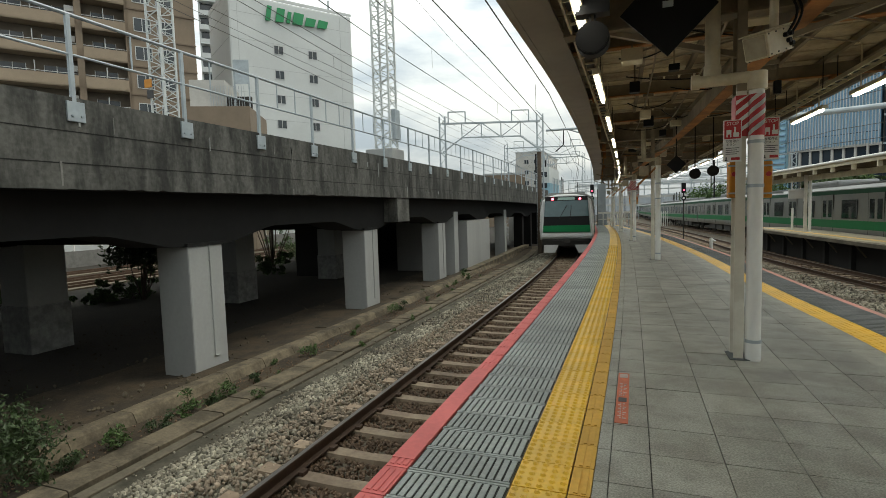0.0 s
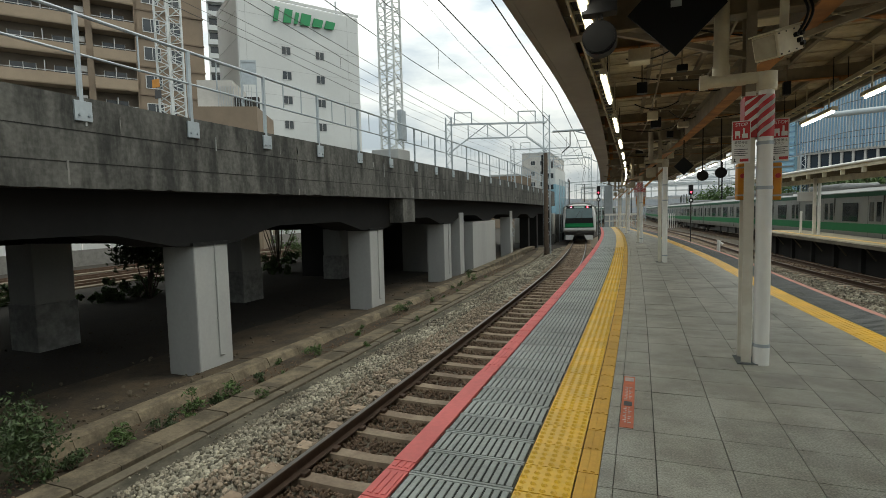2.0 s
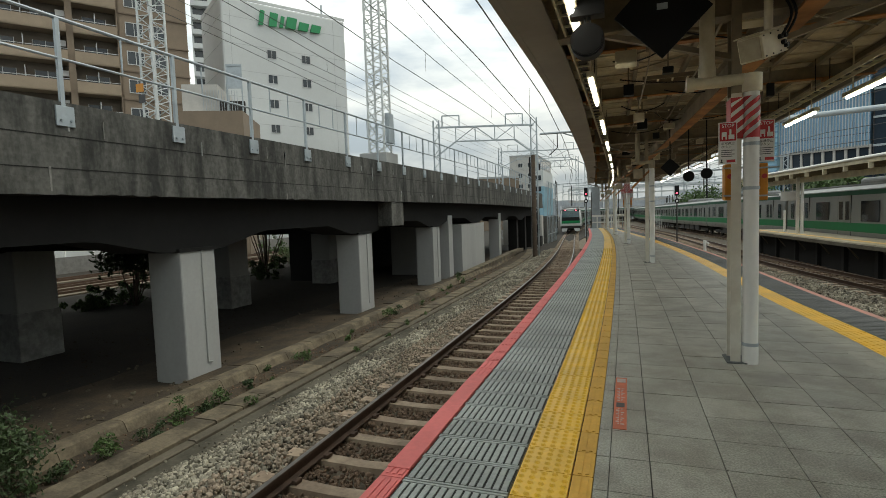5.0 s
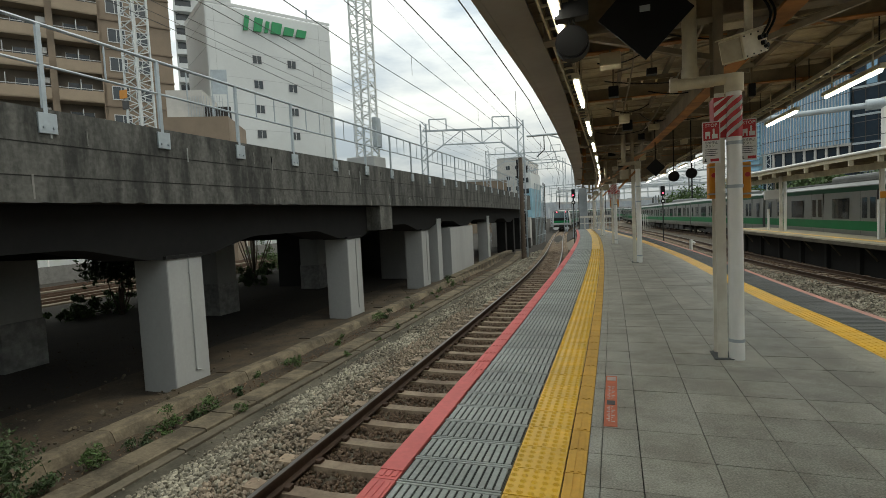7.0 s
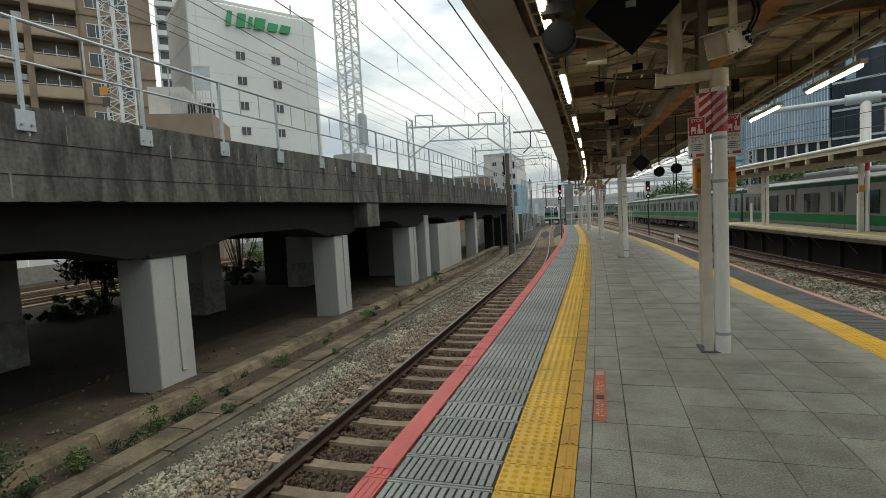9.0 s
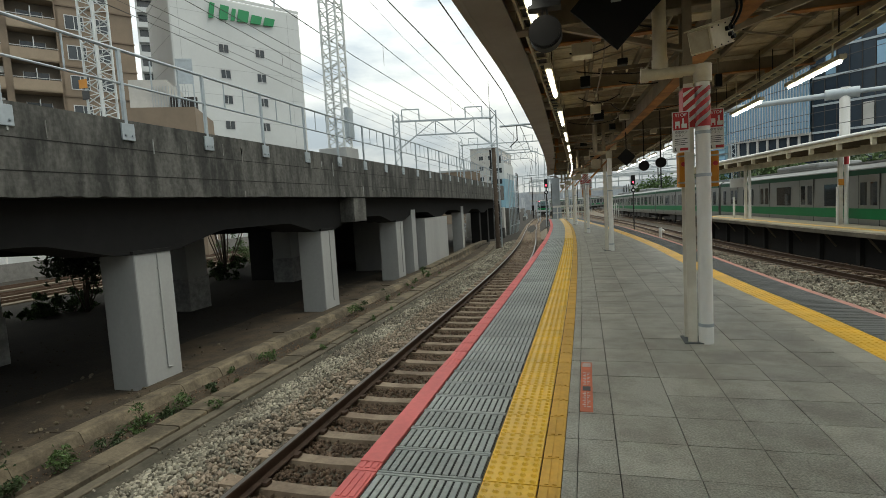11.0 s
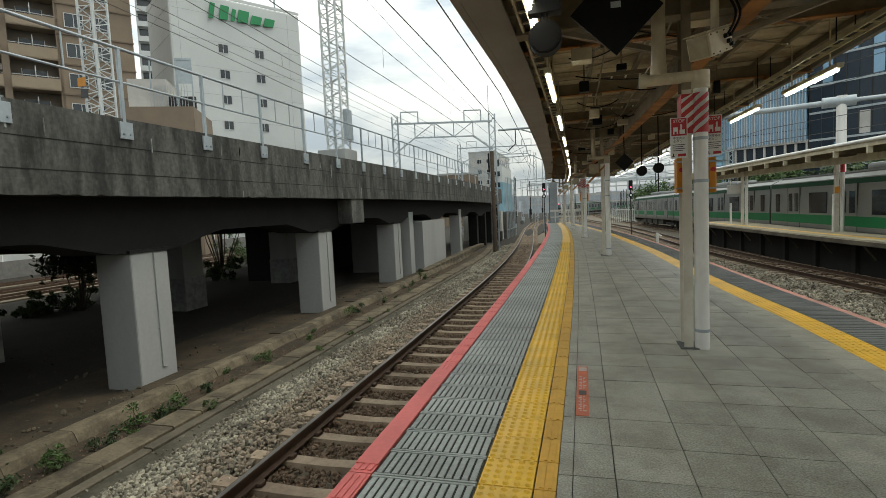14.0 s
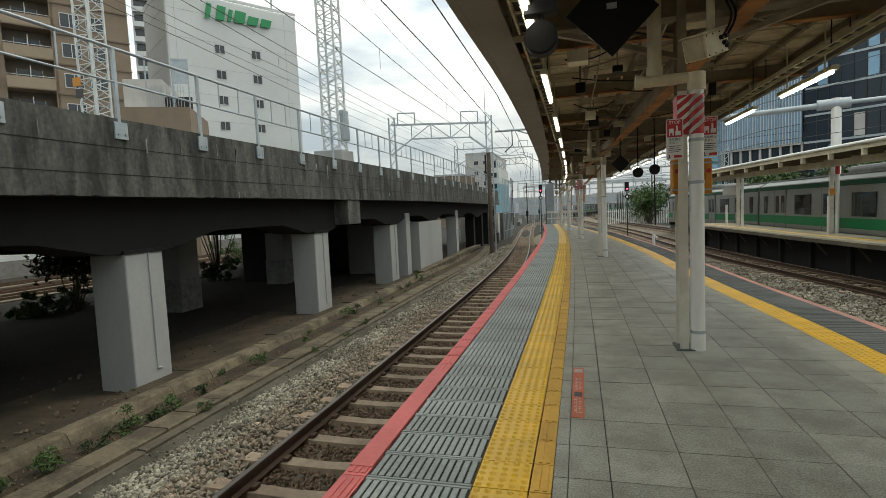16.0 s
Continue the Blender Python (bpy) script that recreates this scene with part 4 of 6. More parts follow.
# ---- ballast stones ----
def scatter(name, label, pts, size, material, seed):
    """Loose angular stones, joined into one mesh."""
    rng = np.random.default_rng(seed)
    bm = bmesh.new()
    bmesh.ops.create_icosphere(bm, subdivisions=1, radius=1.0)
    v0 = np.array([v.co[:] for v in bm.verts])
    f0 = np.array([[v.index for v in f.verts] for f in bm.faces])
    bm.free()
    n = len(pts)
    r = size * rng.uniform(0.55, 1.25, (n, 1, 1))
    sc = rng.uniform(0.6, 1.2, (n, 1, 3))
    jit = rng.uniform(0.72, 1.25, (n, len(v0), 1))
    q = rng.normal(size=(n, 4))
    q /= np.linalg.norm(q, axis=1, keepdims=True)
    w, x, y, z = q.T
    R = np.stack([1 - 2 * (y * y + z * z), 2 * (x * y - z * w), 2 * (x * z + y * w), 2 * (x * y + z * w), 1 - 2 * (x * x + z * z), 2 * (y * z - x * w),
                  2 * (x * z - y * w), 2 * (y * z + x * w), 1 - 2 * (x * x + y * y)], 1).reshape(n, 3, 3)
    v = np.einsum('nij,nkj->nki', R, v0[None] * sc * jit) * r + np.asarray(pts)[:, None, :]
    f = (f0[None] + (np.arange(n) * len(v0))[:, None, None]).reshape(-1, 3)
    me = bpy.data.meshes.new(name)
    me.from_pydata(v.reshape(-1, 3).tolist(), [], f.tolist())
    me.materials.append(material)
    return tagged(new(name, me), label, "ballast", kind="stuff")


def build_stones():
    rng = np.random.default_rng(5)

    def field(x0, x1, y0, y1, dens, fz, fx, skip=None):
        n = int((x1 - x0) * (y1 - y0) * dens)
        o, y = rng.uniform(x0, x1, n), rng.uniform(y0, y1, n)
        out = []
        for a, b in zip(o, y):
            if skip and skip(a, b):
                continue
            out.append((fx(b) + a, b, fz(b, a) + rng.uniform(-.012, .02)))
        return out
    shoulder = lambda y, o: TRKZ(y) - 0.235 - max(0.0, abs(o) - 1.45) * 0.23 + 0.02 * math.sin(y * 2.1 + o * 3)
    scatter("ballast_shoulder", "pale grey crushed stone shoulder beside the rail", field(-2.62, -0.72, -0.6, 9, 680, shoulder, TRK), 0.033, M_STONES, 1)
    scatter("ballast_shoulder", "pale grey crushed stone shoulder farther along", field(-2.5, -0.72, 9, 40, 210, shoulder, TRK), 0.042, M_STONES, 2)
    crib = lambda a, b: abs(((b + 12) / 0.6 + 0.5) % 1.0 - 0.5) * 0.6 < 0.12 and True
    zc = lambda y, o: TRKZ(y) - 0.215
    scatter("ballast_crib", "rust-brown stones between the sleepers", field(-0.72, 1.25, -0.6, 10, 560, zc, TRK, crib), 0.027, M_RSTONES, 3)
    scatter("ballast_crib", "rust-brown stones between far sleepers", field(-0.72, 1.25, 10, 40, 150, zc, TRK, crib), 0.042, M_RSTONES, 4)
    scatter("ballast_mix", "brown dusty stones close to the rail", field(-1.5, -0.7, -0.6, 12, 330, lambda y, o: TRKZ(y) - 0.185, TRK), 0.03, M_MIXSTONES, 8)
    flat = lambda x: (lambda y: x)
    scatter("loose_stones", "stray stones on the dusty path", field(-0.28, 0.35, -0.5, 26, 40, lambda y, o: -1.695 - max(0, y - 25) * .012, flat(-5.05)), 0.02, M_STONES, 9)
    scatter("loose_dirt", "crumbs of soil and litter in the gutter", field(-0.6, 0.05, -0.5, 26, 150, lambda y, o: -1.675, flat(-6.0)), 0.016, M_RSTONES, 10)
    scatter("rubble", "pale broken concrete chips on the earth terrace", field(-0.25, 0.3, 1.0, 5.0, 22, lambda y, o: -1.545, flat(-7.35)), 0.034, M_SLAB, 13)
    scatter("rubble", "dark broken chips under the viaduct", field(-2.2, 0.0, 0.5, 24, 6, lambda y, o: -1.66, flat(-7.6)), 0.035, M_KERB, 14)
    scatter("loose_dirt", "clods of soil beneath the viaduct", field(-5.5, 0.0, -1, 24, 14, lambda y, o: -1.725, flat(-9.0)), 0.022, M_EARTH, 15)
    zy = lambda y, o: TRKAZ(y) - 0.20 - max(0, abs(o) - 1.2) * 0.03
    scatter("ballast_yard_stones", "brown-grey stones beside the far track", field(-3.9, -0.7, 6, 36, 190, zy, TRKA), 0.042, M_STONES, 6)
    scatter("ballast_yard_stones", "brown-grey stones below the far platform", field(-0.45, 1.5, 6, 34, 90, zy, TRKA, crib), 0.045, M_RSTONES, 7)


# ---- canopy ironwork ----
def build_ironwork():
    g = thing("longitudinal_girder", "brown riveted girder with a rusted bottom flange under the canopy", "girder")
    ys = np.arange(-13, P_END, 1.0)
    GX = lambda y: COLX(y) + 0.38
    for s, z0, z1, m, lab in ((0.01, 3.12, 3.45, M_BEAM, "old painted web"), (0.09, 3.10, 3.125, M_RUST, "rusted orange bottom flange"), (0.09, 3.44, 3.46, M_BEAM, "top flange")):
        part("web" if s < .05 else "flange", strip(lambda y: GX(y) - s, lambda y: GX(y) + s, -13, P_END, z0, z1, 1.0), m, g, lab)
    y = 1.35 - 3.05 * 5
    while y < P_END:
        b = thing("cross_beam", "dark steel cross beam carrying the canopy deck", "beam", "canopy cross beams")
        x0, x1 = EAVE(y) + 0.1, REAVE(y)
        part("web", boxes((x0, x1, y - 0.008, y + 0.008, 3.46, 3.66)), M_BEAM, b)
        part("flange", boxes((x0, x1, y - 0.06, y + 0.06, 3.45, 3.465)), M_RUST if int(y) % 3 == 1 else M_BEAM, b, "bottom flange")
        part("end_block", bbox(x0 + 0.38, x0 + 0.50, y - 0.07, y + 0.07, 3.40, 3.64, 0.01), M_RUST, b, "rusty end bracket")
        y += 3.05
    for y in COLS:
        x = COLX(y)
        b = thing("main_beam", "deep cream girder riveted over a column", "beam", "main canopy beams")
        x0, x1 = EAVE(y) + 0.5, REAVE(y) - 0.15
        part("web", boxes((x0, x1, y + 0.09, y + 0.11, 3.22, 3.64)), M_BEAM, b)
        part("flange", boxes((x0, x1, y, y + 0.2, 3.205, 3.225)), M_BEAM, b)
        q = bmesh.new()
        for xx in (x + 0.55, x + 0.65, x - 0.5, x - 0.6):
            for z in (3.3, 3.38, 3.46, 3.54):
                rod(q, (xx, y + 0.09, z), (xx, y + 0.07, z), 0.017, 6)
        tagged(part("rivet", q, M_BEAM, b), kind="stuff")
    # purlins
    for i, k in enumerate((0.12, 0.27, 0.42, 0.56, 0.70, 0.84, 0.95)):
        f = lambda y, k=k: EAVE(y) + (REAVE(y) - 0.05 - EAVE(y)) * k
        b = strip(lambda y: f(y) - 0.03, lambda y: f(y) + 0.03, -13, P_END, 3.64, 3.72, 1.5)
        solid("purlin", b, M_BEAM, "slim painted steel purlin under the deck", "purlin", "canopy purlins")
    # cross ties and conduits
    for i, (a, y0, d) in enumerate(((0.35, 2.4, 3.0), (0.6, 5.4, -2.6), (0.25, 8.5, 2.8), (0.5, 11.5, 2.9), (0.45, 15, 3.0), (0.6, 18, -3))):
        q = bmesh.new()
        x = EAVE(y0) + 1.2
        rod(q, (x, y0, 3.43), (x + 2.6, y0 + d * 0.75, 3.43), 0.011, 6)
        rod(q, (x + 2.6, y0, 3.44), (x, y0 + d * 0.75, 3.44), 0.011, 6)
        solid("tie_rod", q, M_BEAM, "thin crossed steel tie rods", "tie rod", "canopy tie rods")
    for off, z, r in ((1.42, 3.40, 0.012), (2.1, 3.42, 0.014)):
        q = sweep([(math.cos(k * math.pi / 3) * r, math.sin(k * math.pi / 3) * r) for k in range(6)],
                  [(EAVE(a) + off - max(0, a - 10) * .03, a, z + 0.015 * math.sin(a)) for a in np.arange(-10, P_END, 1.5)])
        solid("conduit", q, M_BEAM, "brown electrical conduit under the canopy", "conduit", "canopy conduits")


def build_clutter():
    """Small fittings, cable loops and racks that crowd the canopy's underside."""
    rng = random.Random(21)
    for k in range(26):
        y = 2.2 + k * 0.95 + rng.uniform(-.3, .3)
        x = EAVE(y) + rng.uniform(1.1, max(1.4, REDGE(y) - EAVE(y) - 0.6))
        t = thing("ceiling_fitting", "small box fitting hung under the canopy beams", "fitting", "canopy fittings", at=(x, y, 3.44))
        w, h = rng.uniform(0.05, 0.13), rng.uniform(0.08, 0.25)
        part("case", bbox(-w, w, -w, w, -h - 0.06, -0.06, 0.012), rng.choice((M_BLACK, M_CREAM, M_BEAM, M_BLACK)), t)
        part("hanger", boxes((-0.012, 0.012, -0.012, 0.012, -0.08, 0.31)), M_BEAM, t)
    for k in range(20):
        y = 1.6 + k * 1.1
        x = EAVE(y) + rng.uniform(0.8, 2.6)
        q = bmesh.new()
        a = Vector((x, y, 3.46))
        b = Vector((x + rng.uniform(0.6, 1.6), y + rng.uniform(-.6, 1.2), 3.46))
        d = rng.uniform(0.04, 0.16)
        line = [a.lerp(b, i / 8) - Vector((0, 0, d * 4 * i / 8 * (1 - i / 8))) for i in range(9)]
        sweep([(0.010 * math.cos(k), 0.010 * math.sin(k)) for k in (0, 1.257, 2.513, 3.77, 5.027)], line, q)
        solid("hanging_cable", q, M_BLACK, "black cable drooping between canopy beams", "cable", "canopy cables")
    # raking struts from the columns to the deck
    for y in COLS[1:]:
        x = COLX(y)
        for dx in (-1.35, 1.2):
            q = bar(bmesh.new(), (x - 0.12, y + 0.12, 2.85), (x + dx, y + 0.12, 3.24), 0.07, 0.05)
            solid("raking_strut", q, M_BEAM, "brown raking strut between column and beam", "strut", "canopy struts")
    # cross racks
    for y in (6.4, 9.3, 12.9, 16.0):
        t = thing("cross_rack", "small cable rack crossing under the deck", "cable rack", "cross racks")
        x0, x1 = EAVE(y) + 1.4, REDGE(y) - 0.9
        for o in (0, 0.3):
            part("side_rail", boxes((x0, x1, y + o, y + o + 0.025, 3.5, 3.56)), M_BEAM, t)
        n = int((x1 - x0) / 0.22)
        for i in range(n):
            part("rung", boxes((x0 + i * 0.22, x0 + i * 0.22 + 0.025, y + 0.025, y + 0.3, 3.51, 3.535)), M_CREAM, t)
    # riveted lower gussets on cross beams
    y = 1.35
    while y < 30:
        for u in (0.3, 0.62, 0.88):
            x = EAVE(y) + (REAVE(y) - 0.05 - EAVE(y)) * u
            g = part("gusset", bbox(x - 0.09, x + 0.09, y - 0.045, y + 0.045, 3.40, 3.452, 0.01), M_RUST if rng.random() < .4 else M_BEAM, None)
            tagged(g, "riveted gusset plate under a cross beam", "gusset", "gusset plates")
        y += 3.05


def cable_ladder(fx, z, label):
    t = thing("cable_ladder", label, "cable ladder", "cable ladders")
    for o in (-0.08, 0.08):
        part("side_rail", strip(lambda y: fx(y) + o - 0.011, lambda y: fx(y) + o + 0.011, -8, P_END, z, z + 0.06, 1.0), M_CREAM, t)
    me = bpy.data.meshes.new("rung")
    b = boxes((-0.08, 0.08, -0.012, 0.012, 0.01, 0.03))
    b.to_mesh(me)
    b.free()
    me.materials.append(M_CREAM)
    y = 0.5
    while y < 26:
        o = new("rung", me)
        o.parent = t
        o.matrix_basis = pose(fx(y), y, z)
        y += 0.3
    q = strip(lambda y: fx(y) - 0.05, lambda y: fx(y) + 0.04, -8, P_END, z + 0.032, z + 0.05, 1.0)
    part("cable", q, M_BLACK, t, "black cables lying in the ladder")
    hang = bpy.data.meshes.new("hanger")
    b = boxes((-0.1, -0.09, -0.008, 0.008, 0.0, 0.5), (0.09, 0.1, -0.008, 0.008, 0.0, 0.5))
    b.to_mesh(hang)
    b.free()
    hang.materials.append(M_BLACK)
    for k in range(14):
        o = new("hanger", hang)
        o.parent = t
        o.matrix_basis = pose(fx(-0.5 + k * 2.6), -0.5 + k * 2.6, z)


LAMPX = smooth((-14, 0.2), (4, 0.21), (11.7, 0.15), (20, 0.04), (27, -0.12), (38, -0.6))


def build_lights():
    t = thing("tube_light", "lit white tube light hung under the canopy", "light", "canopy tube lights")
    part("housing", bbox(-0.045, 0.045, -0.88, 0.88, 0.02, 0.08, 0.008), M_CREAM, t, "cream lamp housing")
    b = rod(bmesh.new(), (0, -0.80, 0), (0, 0.80, 0), 0.024, 12)
    part("tube", b, M_TUBE, t, "glowing white tube")
    for yy in (-0.6, 0.6):
        part("hanger", boxes((-0.008, 0.008, yy - 0.01, yy + 0.01, 0.08, 0.72)), M_CREAM, t)
    y = 4.7 - 3.15 * 4
    spots = []
    while y < P_END - 1:
        spots.append((LAMPX(y), y, 3.02, LAMPX))
        y += 3.15
    y = 6.14 - 2.87 * 4
    while y < 33:
        if 10.5 < y < 16.5:
            y += 2.87
            continue
        spots.append((REAVE(y) - 0.55, y, 3.03, REAVE))
        y += 2.87
    for i, (x, y, z, f) in enumerate(spots):
        m = pose(x, y, z, 0, 0, -math.degrees(math.atan2(f(y + .5) - f(y - .5), 1)))
        if i == 0:
            t.matrix_basis = m
        else:
            copy_thing(t, m)


def text_on(parent, body, size, m, material, name="lettering"):
    cu = bpy.data.curves.new(name, 'FONT')
    cu.body, cu.size, cu.extrude = body, size, 0.0008
    cu.align_x, cu.align_y = 'CENTER', 'CENTER'
    cu.materials.append(material)
    o = new(name, cu)
    o.parent = parent
    o.matrix_basis = m
    return o


def emergency_sign(x, y, z, w=0.15, h=0.38):
    """A white board with a red head, facing -y."""
    t = thing("emergency_sign", "white emergency stop notice with a red head", "sign", "emergency notices", at=(x, y, z))
    part("board", boxes((-w / 2, w / 2, 0, 0.012, -h / 2, h / 2)), M_SIGNWHITE, t)
    r = part("red_panel", boxes((-w / 2 + .008, w / 2 - .008, -0.003, 0, h / 2 - 0.17, h / 2 - 0.008)), M_SIGNRED, t, "red pictogram panel")
    text_on(t, "STOP", 0.042, pose(0, -0.0045, h / 2 - 0.035, 90), M_SIGNWHITE)
    q = boxes((-0.05, -0.01, -0.005, -0.003, h / 2 - 0.13, h / 2 - 0.09), (-0.05, -0.04, -0.005, -0.003, h / 2 - 0.155, h / 2 - 0.13), (-0.02, -0.01, -0.005, -0.003, h / 2 - 0.155, h / 2 - 0.13),
              (0.012, 0.028, -0.005, -0.003, h / 2 - 0.125, h / 2 - 0.065), (0.005, 0.052, -0.005, -0.003, h / 2 - 0.155, h / 2 - 0.115))
    part("pictogram", q, M_SIGNWHITE, t)
    text_on(t, "非常停止", 0.028, pose(0, -0.002, h / 2 - 0.195, 90), M_INK)
    text_on(t, "ボタン", 0.028, pose(-0.012, -0.002, h / 2 - 0.225, 90), M_INK)
    q = boxes(*[(-0.055, 0.055 - 0.02 * (i % 2), -0.002, 0, h / 2 - 0.258 - i * 0.018, h / 2 - 0.252 - i * 0.018) for i in range(4)])
    part("small_print", q, M_INK, t)
    q = boxes((-0.01, 0.06, -0.002, 0, -h / 2 + 0.015, -h / 2 + 0.04))
    part("red_print", q, M_SIGNRED, t)
    q = boxes((-0.055, -0.045, -0.002, 0, -h / 2 + 0.015, -h / 2 + 0.045), (-0.062, -0.038, -0.002, 0, -h / 2 + 0.012, -h / 2 + 0.02))
    part("arrow", q, M_INK, t)
    return t


def striped_band(x, y, z0, z1):
    t = thing("striped_band", "red and white diagonal warning band round the column", "warning band", "warning bands", at=(x, y, 0))
    part("band", rod(bmesh.new(), (0, 0, z0), (0, 0, z1), 0.069, 24), M_SIGNRED, t, "red band")
    n = 4
    for i in range(n):
        q = bmesh.new()
        prev = None
        for k in range(25):
            a = -math.pi * 1.02 + k / 24 * math.pi * 1.02
            zc = z0 + (z1 - z0) * (i - 0.35) / n + 0.085 * (k / 24) * 2
            c = [Vector((math.cos(a) * 0.0705, math.sin(a) * 0.0705, min(z1, max(z0, zz)))) for zz in (zc, zc + 0.045)]
            vs = [q.verts.new(p) for p in c]
            if prev:
                q.faces.new((prev[0], vs[0], vs[1], prev[1]))
            prev = vs
        bmesh.ops.solidify(q, geom=q.faces[:], thickness=0.001)
        part("stripe", q, M_SIGNWHITE, t, "white diagonal stripe")
    q = boxes((-0.172, -0.166, -0.026, 0.195, z0, z1), (-0.166, -0.07, -0.026, -0.021, z0, z1))
    part("post_wrap", q, M_SIGNRED, t, "red wrap on the steel post")
    for i in range(4):
        q = bmesh.new()
        zc = z0 + (z1 - z0) * (i + 0.05) / 4
        lo = ((-0.17, zc), (-0.07, min(z1, zc + 0.08)), (-0.07, min(z1, zc + 0.12)), (-0.17, min(z1, zc + 0.04)))
        fa = [q.verts.new((a, -0.0275, b)) for a, b in lo]
        fb = [q.verts.new((a, -0.0235, b)) for a, b in lo]
        q.faces.new(fa), q.faces.new(fb)
        for k in range(4):
            q.faces.new((fa[k], fa[(k + 1) % 4], fb[(k + 1) % 4], fb[k]))
        bmesh.ops.recalc_face_normals(q, faces=q.faces)
        part("stripe", q, M_SIGNWHITE, t)
    return t


def call_box(x, y, z):
    t = thing("call_box", "orange emergency button box strapped to the column", "button box", "emergency buttons", at=(x, y, z))
    part("case", bbox(-0.036, 0.036, -0.08, 0.08, -0.17, 0.17, 0.012), M_BOXORANGE, t)
    part("button", rod(bmesh.new(), (0, -0.09, 0.05), (0, -0.105, 0.05), 0.022, 14), M_SIGNRED, t, "red push button")
    part("strap", boxes((-0.05, 0.12, -0.095, -0.088, 0.12, 0.135), (-0.05, 0.12, -0.095, -0.088, -0.135, -0.12)), M_STEEL, t)


def build_column_gear():
    x, y = COLX(2.85), 2.85
    # drain elbow
    t = thing("drain_pipe", "cream horizontal drain pipe meeting the column head", "pipe", at=(x, y, 0))
    q = rod(bmesh.new(), (0, 0, 2.5), (0, 0, 2.66), 0.085, 18)
    rod(q, (-0.50, 0, 2.62), (0.03, 0, 2.62), 0.055, 16)
    rod(q, (-0.54, 0, 2.62), (-0.47, 0, 2.62), 0.068, 16)
    part("elbow", q, M_CREAM, t)
    q = rod(bmesh.new(), (-0.36, 0.02, 2.63), (-0.36, 0.02, 3.6), 0.065, 16)
    rod(q, (-0.36, 0.02, 2.66), (-0.36, 0.02, 2.76), 0.075, 16)
    part("riser", q, M_CREAM, t)
    # camera housing
    t = thing("camera_housing", "cream box-shaped camera housing tilted above the column", "camera housing", at=(1.69, 2.5, 2.81))
    tilt = pose(0, 0, 0, 0, 18, -129.5)

    def tilted(q):
        for v in q.verts:
            v.co = tilt @ v.co
        return q
    part("case", tilted(box(bmesh.new(), -0.20, 0.20, -0.10, 0.10, -0.10, 0.10, None, 0.012)), M_CREAM, t)
    part("hood", tilted(box(bmesh.new(), -0.21, 0.23, -0.108, 0.108, 0.102, 0.114, None, 0.004)), M_CREAM, t, "overhanging hood plate")
    part("end_plate", tilted(box(bmesh.new(), 0.20, 0.212, -0.085, 0.085, -0.085, 0.085, None, 0.004)), M_OLDCREAM, t, "screwed end plate")
    for px, pz in ((-0.14, 0.03), (-0.10, -0.02), (-0.06, 0.03), (-0.14, -0.05)):
        part("cable_gland", tilted(rod(bmesh.new(), (px, 0.10, pz), (px, 0.13, pz), 0.02, 12)), M_BLACK, t, "black cable gland")
    for px, pz in ((-0.14, 0.03), (-0.06, 0.03)):
        pts = [Vector((px - 0.02 * k, 0.12 + 0.06 * math.sin(k * 0.4), pz + k * 0.035)) for k in range(9)]
        part("cable", tilted(sweep([(0.011 * math.cos(a), 0.011 * math.sin(a)) for a in (0, 1.047, 2.094, 3.142, 4.189, 5.236)], pts)), M_BLACK, t, "looping black cable")
    q = bmesh.new()
    for px in (-0.17, -0.06, 0.06, 0.17):
        for pz in (-0.08, 0.08):
            rod(q, (px, 0.10, pz), (px, 0.106, pz), 0.007, 6)
        for py in (-0.08, 0.08):
            rod(q, (px, py, -0.10), (px, py, -0.106), 0.007, 6)
    tagged(part("screw", tilted(q), M_BLACK, t), kind="stuff")
    part("bracket", rod(bmesh.new(), (0.05, 0.05, 0.10), (0.05, 0.05, 0.95), 0.035, 14), M_CREAM, t, "round hanging tube")
    # the black boards
    t = thing("diamond_board", "black diamond-shaped board hung under the canopy", "sign board", "hanging boards", at=(0.92, 2.6, 3.24))
    q = box(bmesh.new(), -0.29, 0.29, -0.012, 0.012, -0.29, 0.29, pose(0, 0, 0, 0, 45, 0), 0.0)
    part("board", q, M_BLACK, t)
    q = boxes((-0.045, 0.045, -0.016, -0.012, 0.02, 0.075))
    part("label_plate", q, M_STEEL, t, "small grey label plate")
    part("hanger", boxes((-0.13, -0.115, 0.012, 0.03, -0.2, 0.42), (0.115, 0.13, 0.012, 0.03, -0.2, 0.42)), M_BLACK, t)
    t = thing("round_board", "black round lamp hood hung under the canopy", "signal lamp", "hanging boards", at=(0.33, 1.66, 2.79))
    q = rod(bmesh.new(), (0, -0.03, 0), (0, 0.09, 0), 0.128, 32)
    part("hood", q, M_BLACK, t)
    q = rod(bmesh.new(), (0, -0.04, 0), (0, -0.03, 0), 0.113, 32)
    part("back_plate", q, M_BLACK, t)
    q = boxes((-0.127, 0.127, -0.05, 0.07, 0.18, 0.30), (-0.025, -0.01, 0, 0.02, 0.11, 0.18), (0.01, 0.025, 0, 0.02, 0.11, 0.18), (-0.02, 0.02, 0, 0.02, 0.30, 0.95))
    part("bracket", q, M_BLACK, t)
    # notices and boxes on the striped columns
    for i in (1, 3):
        y = COLS[i]
        x = COLX(y)
        striped_band(x, y, 2.09, 2.46)
        emergency_sign(x - 0.2, y - 0.06, 2.05)
        emergency_sign(x + 0.125, y + 0.03, 2.06, 0.13)
        call_box(x - 0.17, y + 0.12, 1.70)
        call_box(x + 0.11, y + 0.12, 1.69)
